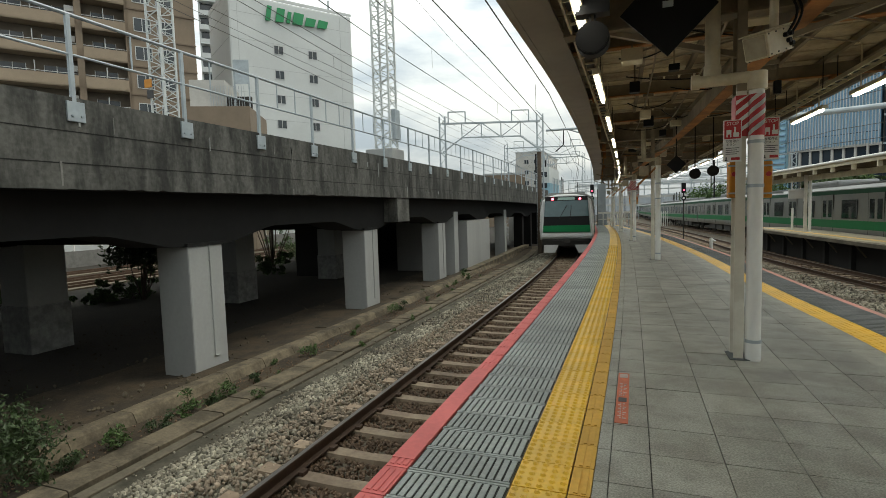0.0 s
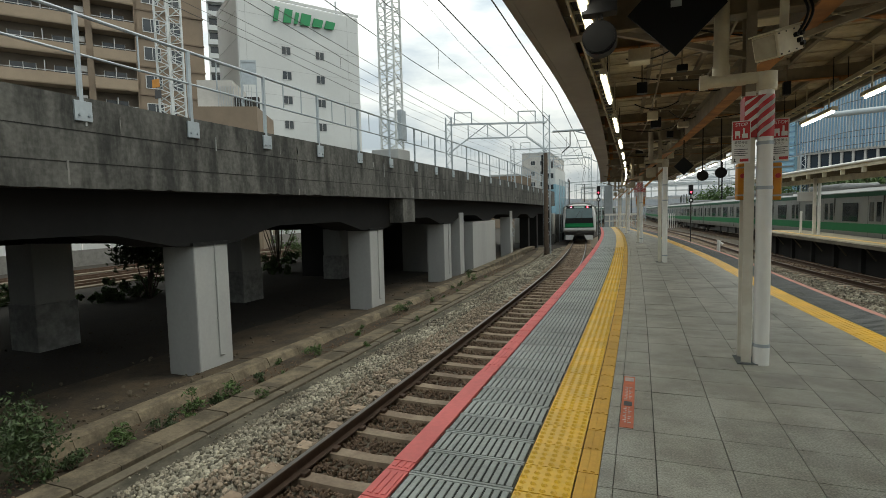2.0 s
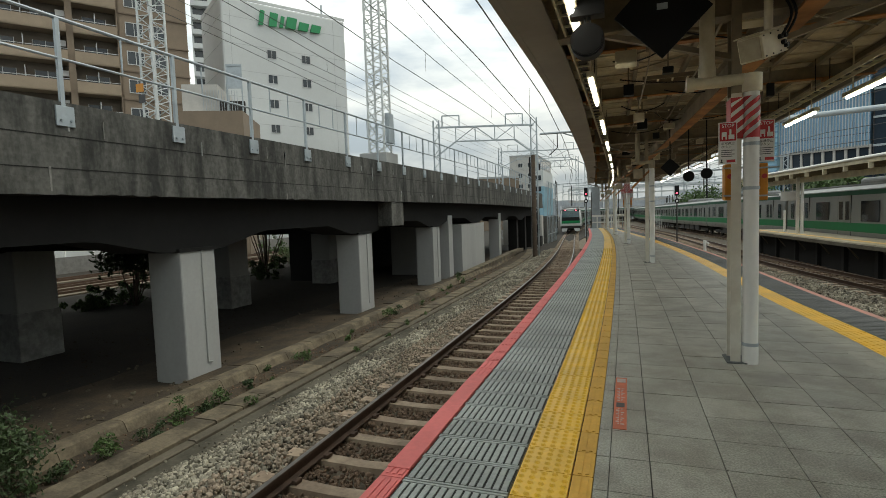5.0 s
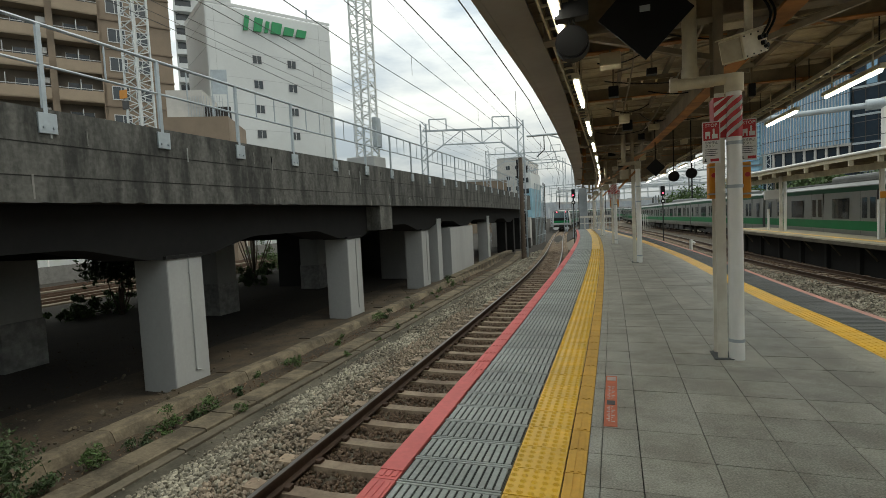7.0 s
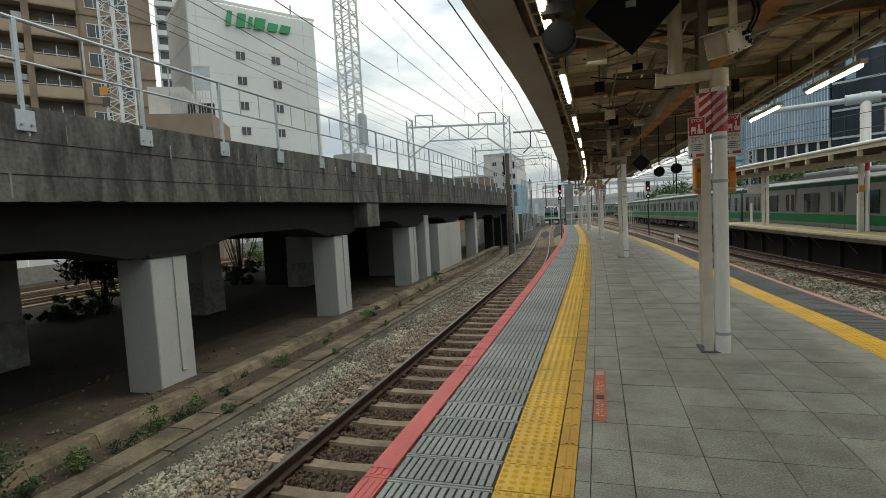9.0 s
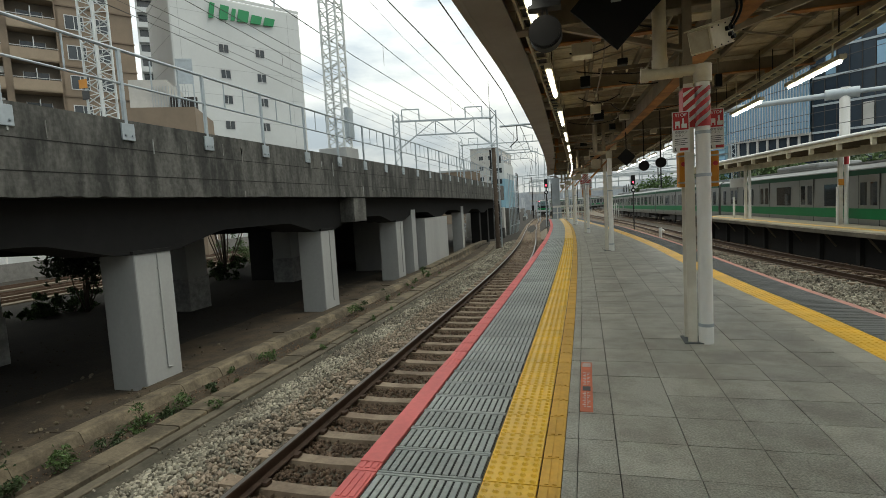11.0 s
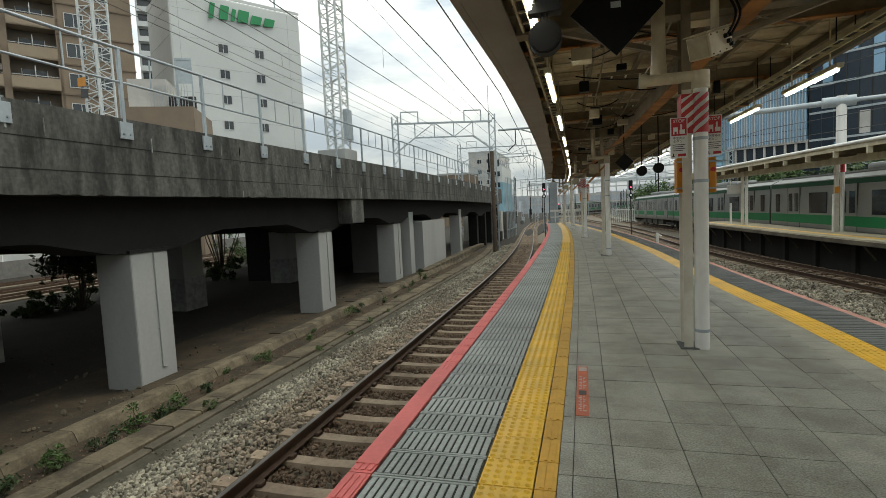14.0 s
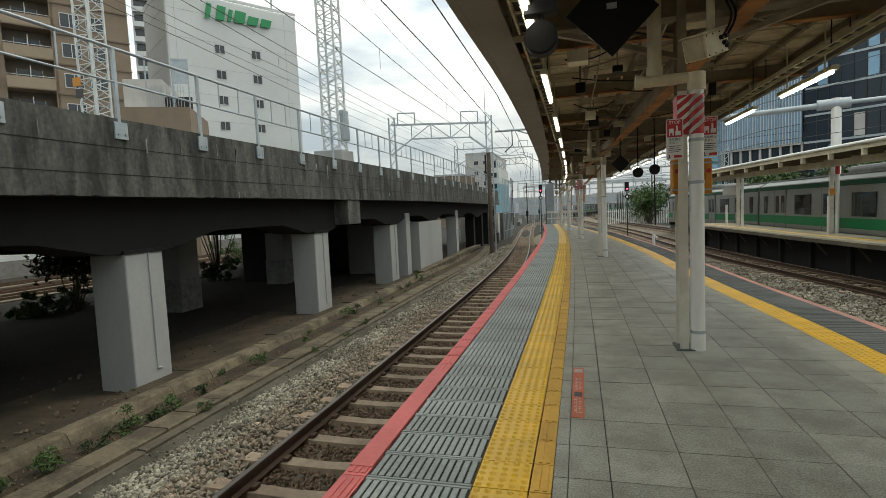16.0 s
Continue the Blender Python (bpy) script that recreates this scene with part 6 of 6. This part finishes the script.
def build_plants():
    leaves("bush", "leafy green weed bush beside the kerb", (-6.4, 1.25, -1.15), (0.5, 0.45, 0.55), 2200, 0.034, M_LEAFD, 11)
    leaves("bush", "leafy green weed bush at the path edge", (-7.3, 0.7, -1.2), (0.5, 0.5, 0.5), 1500, 0.038, M_LEAFD, 12)
    rng = random.Random(3)
    for k, (x, y, r) in enumerate(((-6.1, 2.25, 0.24), (-6.05, 2.95, 0.17), (-6.2, 3.6, 0.22), (-6.1, 3.95, 0.13), (-6.05, 4.35, 0.22), (-6.15, 5.15, 0.11), (-6.2, 6.95, 0.17), (-6.12, 1.6, 0.17),
                                   (-6.3, 11.7, 0.26), (-6.35, 12.3, 0.2), (-6.6, 19.5, 0.25), (-7.1, 21.0, 0.2), (-6.25, 8.9, 0.12), (-6.9, 15.3, 0.14))):
        leaves("weed", "small green weed tuft growing in the gutter", (x, y, -1.68 + r * 0.75), (r, r, r * 0.9), int(140 + 600 * r), 0.03, M_LEAFD if k % 2 else M_LEAF, 20 + k)
    for k in range(22):
        y = 1.5 + k * 0.95 + rng.uniform(-.4, .4)
        r = rng.uniform(0.05, 0.12)
        leaves("weed", "thin grass and weed tuft in the kerb joint", (rng.choice((-6.5, -6.0, -6.2, -5.4)) + rng.uniform(-.06, .06), y, -1.68 + r * 0.8), (r, r * 1.6, r * 1.1), int(60 + 700 * r), 0.026, M_LEAF, 120 + k)
    # beyond the viaduct
    leaves("tree", "slender dark tree behind the viaduct pillars", (-20.6, 23.8, 2.3), (2.0, 1.8, 1.3), 1100, 0.15, M_LEAFD, 41, cat="tree", trunk=-4.3)
    for k, (x, y, r, m) in enumerate(((-18.6, 12.6, 0.5, M_LEAF), (-18.9, 11.4, 0.35, M_LEAF), (-20.5, 27.8, 0.6, M_LEAF), (-21.0, 25.8, 0.5, M_LEAF), (-24.5, 31.0, 0.9, M_LEAF), (-22, 10.0, 0.4, M_LEAF), (-18.2, 20.2, 0.55, M_LEAF))):
        leaves("shrub", "overgrown shrub on the bank behind the viaduct", (x, y, -1.7 + r * 0.8), (r, r * 1.2, r), 1300, 0.09, m, 50 + k, cat="shrub")
    leaves("tree", "dark leafy tree overhanging the bank behind the pillars", (-17.8, 12.4, 0.3), (0.8, 1.35, 0.8), 2100, 0.10, M_LEAFD, 90, cat="tree", trunk=-2.2)
    leaves("tree", "round green tree beyond the yard tracks", (10.8, 82, 1.6), (3.2, 3.0, 2.6), 2600, 0.26, M_LEAF, 71, cat="tree", trunk=-4.0)
    for k, (x, y) in enumerate(((16.5, 48), (19.5, 44), (21, 37), (18, 56), (14.5, 64))):
        leaves("tree", "dark leafy tree behind the green train", (x, y, 2.1), (2.6, 2.6, 2.0), 1500, 0.24, M_LEAFD if k % 2 else M_LEAF, 80 + k, cat="tree", trunk=-4)


# ---- buildings ----
def windows(parent, spots, w, h, off=0.0):
    """Framed windows on the front face (y = 0), sharing meshes."""
    fr = bpy.data.meshes.new("window")
    b = boxes((-w / 2 - .07, w / 2 + .07, -.06, .02, -h / 2 - .07, -h / 2), (-w / 2 - .07, w / 2 + .07, -.06, .02, h / 2, h / 2 + .07), (-w / 2 - .07, -w / 2, -.06, .02, -h / 2, h / 2),
              (w / 2, w / 2 + .07, -.06, .02, -h / 2, h / 2), (-.03, .03, -.05, .02, -h / 2, h / 2))
    b.to_mesh(fr)
    b.free()
    fr.materials.append(M_FRAME)
    gl = bpy.data.meshes.new("pane")
    b = boxes((-w / 2, w / 2, -.012, .02, -h / 2, h / 2))
    b.to_mesh(gl)
    b.free()
    gl.materials.append(M_WINDOW)
    for x, y, z in spots:
        o = new("window", fr)
        o.parent = parent
        o.matrix_basis = pose(x, y + off, z)
        g = new("pane", gl)
        g.parent = o


def build_city():
    # white office block
    rz = math.degrees(math.atan2(0.83, 0.55))
    t = thing("office_building", "white panelled office block with small windows and a green sign", "building", at=(-45.3, 49.0, 0), rz=rz)
    body = bmesh.new()
    box(body, 0, 16.4, 0, 10, -3, 28.6, None, 0.25)
    part("wall", body, M_WHITEWALL, t, "white panel wall")
    q = boxes(*[(0.3, 16.1, -0.012, 0.02, z, z + 0.04) for z in np.arange(4, 28, 3.2)], *[(x, x + 0.04, -0.012, 0.02, 0, 28.2) for x in (1.0, 14.6)])
    part("panel_joint", q, M_PANELJ, t, "grey panel joints")
    q = boxes(*[(-0.02, 0.02, 0.3, 9.7, z, z + 0.05) for z in np.arange(4, 28, 3.2)])
    part("panel_joint", q, M_PANELJ, t)
    windows(t, [(x, 0, z) for x in (5.95, 10.5) for z in (22.5, 19.4, 16.3, 13.15, 10.0)], 1.12, 1.0)
    # green sign: plain slanted shapes
    for x0, x1, z0, z1 in ((4.5, 5.05, 25.9, 27.75), (5.75, 6.75, 25.95, 27.7), (7.15, 7.6, 26.0, 27.5), (7.95, 9.25, 26.05, 27.55), (9.6, 10.9, 26.1, 27.2), (11.3, 12.6, 26.15, 27.2)):
        q = bmesh.new()
        vs = [(x0 - .1, z0), (x1 - .1, z0 + .05), (x1 + .2, z1 - .05), (x0 + .2, z1)]
        f = [q.verts.new((x, -0.35, z)) for x, z in vs]
        g = [q.verts.new((x, -0.15, z)) for x, z in vs]
        q.faces.new(f), q.faces.new(g)
        for k in range(4):
            q.faces.new((f[k], f[(k + 1) % 4], g[(k + 1) % 4], g[k]))
        bmesh.ops.recalc_face_normals(q, faces=q.faces)
        part("sign_shape", q, M_SIGNGREEN, t, "green sign shape")
    q = boxes((0, 0.12, 0, 10, 28.6, 29.2), (0, 16.4, 0, 0.12, 28.6, 28.95))
    part("roof_edge", q, M_WHITEWALL, t)
    q = rod(bmesh.new(), (13.5, 1, 28.6), (13.5, 1, 30.5), 0.12, 8)
    part("roof_vent", q, M_STEEL, t)

    # brown apartment block
    t = thing("apartment_building", "brown tiled apartment block with long balconies", "building", at=(-62.5, 20.5, 0), rz=55.3)
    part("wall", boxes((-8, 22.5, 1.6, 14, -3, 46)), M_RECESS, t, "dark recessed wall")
    part("wall", boxes((22.3, 29.0, 0.2, 13, -3, 46)), M_APART, t, "brown tiled wall")
    part("wall", boxes((-8, -6.6, 0.6, 1.65, -3, 46), (3.2, 3.9, 0.5, 1.65, -3, 46), (17.8, 18.4, 0.35, 1.65, -3, 46), (22.2, 22.5, 0.2, 1.65, -3, 46)), M_APART, t, "brown wall fins")
    acm = bpy.data.meshes.new("air_conditioner")
    b = bmesh.new()
    box(b, -0.4, 0.4, -0.15, 0.15, 0, 0.6, None, 0.03)
    b.to_mesh(acm)
    b.free()
    acm.materials.append(M_SIGNWHITE)
    rng = random.Random(9)
    for z in np.arange(0.3, 44, 3.0):
        for x0, x1 in ((-6.6, 3.2), (3.9, 10.6), (10.75, 17.8), (18.4, 22.2)):
            b = part("balcony", boxes((x0, x1, 0.0, 0.15, z - 0.25, z + 0.95), (x0, x1, 0.0, 1.65, z - 0.25, z - 0.1)), M_BALC, t, "brown balcony with a solid front")
            part("rail", boxes((x0, x1, 0.03, 0.08, z + 1.08, z + 1.13)), M_FRAME, b)
            n = 3 if x1 - x0 > 8.5 else 2 if x1 - x0 > 5 else 1
            for k in range(n):
                xx = x0 + (x1 - x0) * (k + .5) / n
                w = part("window", boxes((xx - 1.0, xx + 1.0, 1.52, 1.62, z, z + 1.95)), M_WINDOW, t, "balcony window")
                part("frame", boxes((xx - 1.05, xx - 1.0, 1.48, 1.62, z, z + 2), (xx + 1.0, xx + 1.05, 1.48, 1.62, z, z + 2), (xx - .03, xx + .03, 1.48, 1.62, z, z + 2)), M_FRAME, w)
                o = new("air_conditioner", acm)
                o.parent = t
                o.matrix_basis = pose(xx + 1.2 + rng.uniform(-.2, .4), 1.2, z + (1.55 if k % 2 else 0.0))
            part("divider", boxes(((x0 + x1) / 2 - .03, (x0 + x1) / 2 + .03, 0.15, 1.6, z, z + 2.1)), M_FRAME, b)
    windows(t, [(x, 0.2, z + 1.0) for x in (23.8, 26.0) for z in np.arange(0.3, 44, 3.0)], 1.5, 1.3)
    for z in np.arange(0.3, 44, 3.0):
        part("floor_band", boxes((22.3, 29.05, 0.1, 0.22, z - 0.5, z - 0.35)), M_APARTD, t)
    # low brown annexe and grey stair roof
    t = thing("annexe", "low brown annexe with a railed roof stair", "building", at=(-40.5, 35.0, 0), rz=28)
    part("wall", boxes((0, 7.35, 0, 8, -3, 12.0)), M_APART, t)
    part("roof_room", boxes((1.0, 4.4, 3, 9, -3, 15.2)), M_PALE, t, "pale sided roof room")
    q = bmesh.new()
    for k in range(14):
        box(q, 3.0 + k * 0.25, 3.04 + k * 0.25, 2.9, 2.95, 12.0, 14.6)
    part("rail", q, M_STEEL, t, "grey stair railing")
    part("stair_screen", boxes((4.5, 6.9, 3.2, 3.6, 11.9, 13.6)), M_UNDER, t, "dark stair flight")
    part("stair_frame", boxes((5.3, 5.42, 3, 3.1, 12, 17.2), (6.7, 6.82, 3, 3.1, 12, 17.2), (5.42, 6.7, 3, 3.1, 17.0, 17.2), (5.42, 6.7, 3.05, 3.08, 14.8, 17.0)), M_STEEL, t, "grey stair-head frame")
    # slim white tower
    t = thing("tower_block", "slim white tower block with stacked balconies", "building", at=(-91, 91, 0), rz=40)
    part("wall", boxes((0, 12, 0, 10, -3, 80)), M_WHITEWALL, t)
    for z in np.arange(3, 80, 3.1):
        part("balcony", boxes((0.2, 3.8, -1.3, 0.0, z, z + 1.1)), M_WHITEWALL, t)
        part("window", boxes((0.4, 3.6, -0.05, 0.0, z + 1.1, z + 2.9)), M_WINDOW, t)
    # glass office and dark tower
    ang = math.degrees(math.atan2(-7.8, 9.45))
    t = thing("glass_building", "blue glass office with pale vertical fins", "building", at=(24.15, 96.9, 0), rz=ang)
    part("wall", boxes((0, 12.2, 0, 12, 9.2, 44)), M_CURTAINWALL, t, "blue glass curtain wall")
    for k in range(31):
        part("fin", boxes((k * 0.4, k * 0.4 + 0.08, -0.18, 0.0, 9.2, 44)), M_FRAME, t)
    for z in np.arange(11, 44, 3.4):
        part("transom", boxes((0, 12.2, -0.03, 0.02, z, z + 0.08)), M_DARKGLASS, t)
    part("podium", boxes((-1, 12.4, 0.5, 12, -3, 9.2)), M_DARKGLASS, t, "dark glazed podium")
    q = boxes(*[(k * 1.5, k * 1.5 + 0.3, 0.2, 0.6, 6.8, 9.2) for k in range(9)], (-1, 12.4, 0.1, 0.6, 6.2, 6.9), (-1, 12.4, 0.0, 0.6, 9.0, 9.4))
    part("colonnade", q, M_PALE, t, "pale colonnade under the glass")
    t = thing("louvred_block", "turquoise louvred block beside the glass office", "building", at=(20.6, 99.0, 0), rz=ang)
    part("wall", boxes((0, 4, 0, 6, -3, 18)), M_BLUEWALL, t)
    for z in np.arange(2, 18, 0.9):
        part("louvre", boxes((-0.1, 4.1, -0.25, 0, z, z + 0.25)), M_CURTAINWALL, t)
    t = thing("dark_tower", "tall dark glass tower with pale floor lines", "building", at=(33.9, 89.0, 0), rz=ang)
    part("wall", boxes((0, 34, 0, 20, -3, 70)), M_DARKGLASS, t)
    for z in np.arange(5, 70, 4.0):
        part("floor_line", boxes((0, 34, -0.12, 0.0, z, z + 0.3)), M_STEEL, t)
    for k in range(23):
        part("mullion", boxes((k * 1.5, k * 1.5 + 0.1, -0.1, 0.0, -3, 70)), M_UNDER, t)
    rng = random.Random(4)
    for k in range(26):
        x, z = rng.randrange(0, 22) * 1.5, 5 + 4 * rng.randrange(0, 15)
        part("blind", boxes((x + .15, x + 1.4, -0.03, 0.01, z + 0.4, z + 3.6)), M_CURTAINWALL if k % 3 else M_PALE, t)
    # pale buildings at the far end
    for (x, y, w, d, z1, rz, m, lab) in ((-31.6, 147, 7.8, 30, 17.2, 0, M_PALE, "pale grey office with a flat roof"), 
                                        (-27, 96, 8, 10, 8.0, 18, M_APART, "low brown block behind the railing"), (-34, 100, 7, 10, 6.5, 18, M_WHITEWALL, "low white block by the line")):
        t = thing("far_building", lab, "building", "far buildings", at=(x, y, 0), rz=rz)
        part("wall", boxes((0, w, 0, d, -3, z1)), m, t)
        part("roof_edge", boxes((-.1, w + .1, -.1, d + .1, z1, z1 + 0.35)), M_PANELJ, t)
        windows(t, [(w * u, 0, z) for u in (0.4, 0.75) for z in np.arange(2.6, z1 - 1, 3.0)], 1.2, 1.1)
        for i in range(7):
            for z in np.arange(2.2, z1 - 1.2, 3.0):
                part("window", boxes((w - 0.02, w + 0.05, 1.5 + i * 4, 4.2 + i * 4, z, z + 1.5)), M_WINDOW, t) if 4.2 + i * 4 < d else None
    t = thing("sheeted_building", "blue sheeted building site beside the track", "building", at=(-9.3, 50, 0))
    part("wall", boxes((0.6, 2.2, 0, 7, -2.6, 0.9)), M_CONC, t, "dark lower wall")
    part("sheeting", boxes((0.7, 2.0, -0.05, 7, 0.9, 3.9)), M_BLUEWALL, t, "pale blue sheeting")
    part("upper_wall", boxes((0.75, 1.95, 0, 7, 3.9, 5.5)), M_WHITEWALL, t, "white upper wall")
    for z in (1.8, 2.7, 3.4, 4.5):
        part("window", boxes((0.95, 1.75, -0.09, -0.05, z, z + 0.5)), M_WINDOW, t)
    part("pale_wall", boxes((-2.0, 1.9, -1.2, -0.05, -2.6, 1.0)), M_PALE, t)
    for k in range(7):
        part("scaffold_pole", boxes((2.3, 2.36, k * 1.1, k * 1.1 + 0.06, -2.6, 4.4)), M_STEEL, t)
    for z in (-1, 0.8, 2.6, 4.3):
        part("scaffold_rail", boxes((2.3, 2.36, 0, 7, z, z + 0.05)), M_STEEL, t)
    # elevated walkway across the end of the yard
    t = thing("footbridge", "long white footbridge far across the tracks", "footbridge")
    for z0, z1, m in ((3.4, 4.0, M_PALE), (5.6, 5.9, M_WHITEWALL), (7.0, 7.6, M_WHITEWALL), (1.2, 1.7, M_PALE)):
        part("beam", boxes((-16, 60, 156, 158, z0, z1)), m, t)
    for k in range(24):
        part("post", boxes((-16 + k * 3.2, -15.75 + k * 3.2, 156.2, 156.6, -2.6, 7.2)), M_STEEL, t)
    # picket fence by the yard
    t = thing("picket_fence", "white picket fence beyond the yard tracks", "fence")
    for k in range(46):
        x = 4.6 + k * 0.3
        part("picket", boxes((x, x + 0.1, 86 - k * 0.16, 86.08 - k * 0.16, -2.0, 0.3)), M_WHITEPIPE, t)
    part("rail", bar(bmesh.new(), (4.5, 86.1, 0.0), (18.4, 78.7, 0.0), 0.1), M_WHITEPIPE, t)
    # behind the viaduct: fence, bank, low building
    t = thing("boundary_fence", "pale mesh fence along the tracks behind the viaduct", "fence")
    part("wall", boxes((-36, -35.7, -20, 60, -2.6, -0.6)), M_CONCL, t, "low weathered wall")
    for k in range(40):
        part("post", boxes((-35.9, -35.8, -18 + k * 2, -17.92 + k * 2, -0.9, 0.3)), M_WHITEPIPE, t)
    part("rail", boxes((-35.9, -35.82, -20, 60, 0.2, 0.28)), M_WHITEPIPE, t)
    t = thing("low_station_building", "white platform building seen under the viaduct", "building", at=(-47, -10, 0))
    part("wall", boxes((-6, 0, 0, 70, -2.6, 4.0)), M_WHITEWALL, t)
    for k in range(22):
        part("window", boxes((-0.02, 0.06, 1 + k * 3, 3.2 + k * 3, 0.2, 2.0)), M_WINDOW, t)
    part("band", boxes((0, 0.15, 0, 70, 2.4, 3.0)), M_STEEL, t)
    for x in (-27.5, -25.0, -31.0):
        q = boxes(*[(x + s - .04, x + s + .04, -20, 60, -1.72, -1.55) for s in (-.55, .55)])
        b = thing("yard_track", "rusty track behind the viaduct", "railway track", "yard tracks")
        part("rail", q, M_RAIL, b)
        part("ballast", boxes((x - 1.2, x + 1.2, -20, 60, -2.0, -1.66)), M_BALLAST, b)
    # distant skyline
    t = thing("skyline", "hazy distant city blocks along the horizon", "skyline", kind="structure")
    rng = random.Random(12)
    for k in range(46):
        a = radians(-62 + k * 2.4)
        d = rng.uniform(230, 420)
        w = rng.uniform(12, 30)
        h = rng.uniform(3, 9)
        x, y = math.sin(a) * d, math.cos(a) * d
        part("block", boxes((x - w / 2, x + w / 2, y, y + 15, -3, h)), M_FAR, t)


def main_build():
    build_ground()
    build_track("railway_track", TRK, TRKZ, -12, 160, "curved single track with concrete sleepers and rusty rails")
    build_track("railway_track", TRKA, TRKAZ, 4, 150, "rusty track beside the far platform")
    build_track("railway_track", TRKB, TRKBZ, 28, 170, "track on which the green train stands")
    p = build_platform()
    build_paving(p)
    build_viaduct()
    build_railing()
    build_kerbs()
    build_closing_wall()
    build_canopy()
    for i, y in enumerate(COLS):
        column(y, i in (1, 3))
    build_ironwork()
    cable_ladder(lambda y: LAMPX(y) - 0.09, 3.22, "cream cable ladder above the tube lights")
    cable_ladder(lambda y: REAVE(y) - 0.75, 3.24, "cream cable ladder along the far eaves")
    build_clutter()
    build_lights()
    build_column_gear()
    build_far_platform()
    build_overhead()
    build_city()
    build_plants()
    build_stones()


main_build()


def motions():
    lcab = train_car("stainless commuter car with green band and lit red tail lamps", True, "departing green train")
    mid = train_car("stainless commuter car with green band", False, "departing green train")
    rcab = train_car("green-banded commuter car at the end of its train", True, "arriving green train")
    left = [lcab, mid] + [copy_thing(mid, pose(0, 0, 0)) for _ in range(2)]
    right = [rcab] + [copy_thing(mid, pose(0, 0, 0)) for _ in range(10)]
    ts = [0, 1, 2, 3, 4, 5.2, 6.5, 7.5, 9, 10.2, 11.5, 13, 14.5, 16]
    for i, c in enumerate(left):
        walk(c, [(t, run_along(TRK, TRKZ, LEFT_Y(t) + 10 + 20 * i)) for t in ts])
    flip = pose(0, 0, 0, 0, 0, 180)
    for i, c in enumerate(right):
        tagged(c, group="arriving green train")
        rows = []
        for t in range(17):
            m = run_along(TRKB, TRKBZ, 50.1 + 9.47 * (16 - t) - 9.95 - 19.9 * i)
            rows.append((t, m @ flip if i == 0 else m))
        walk(c, rows)


motions()
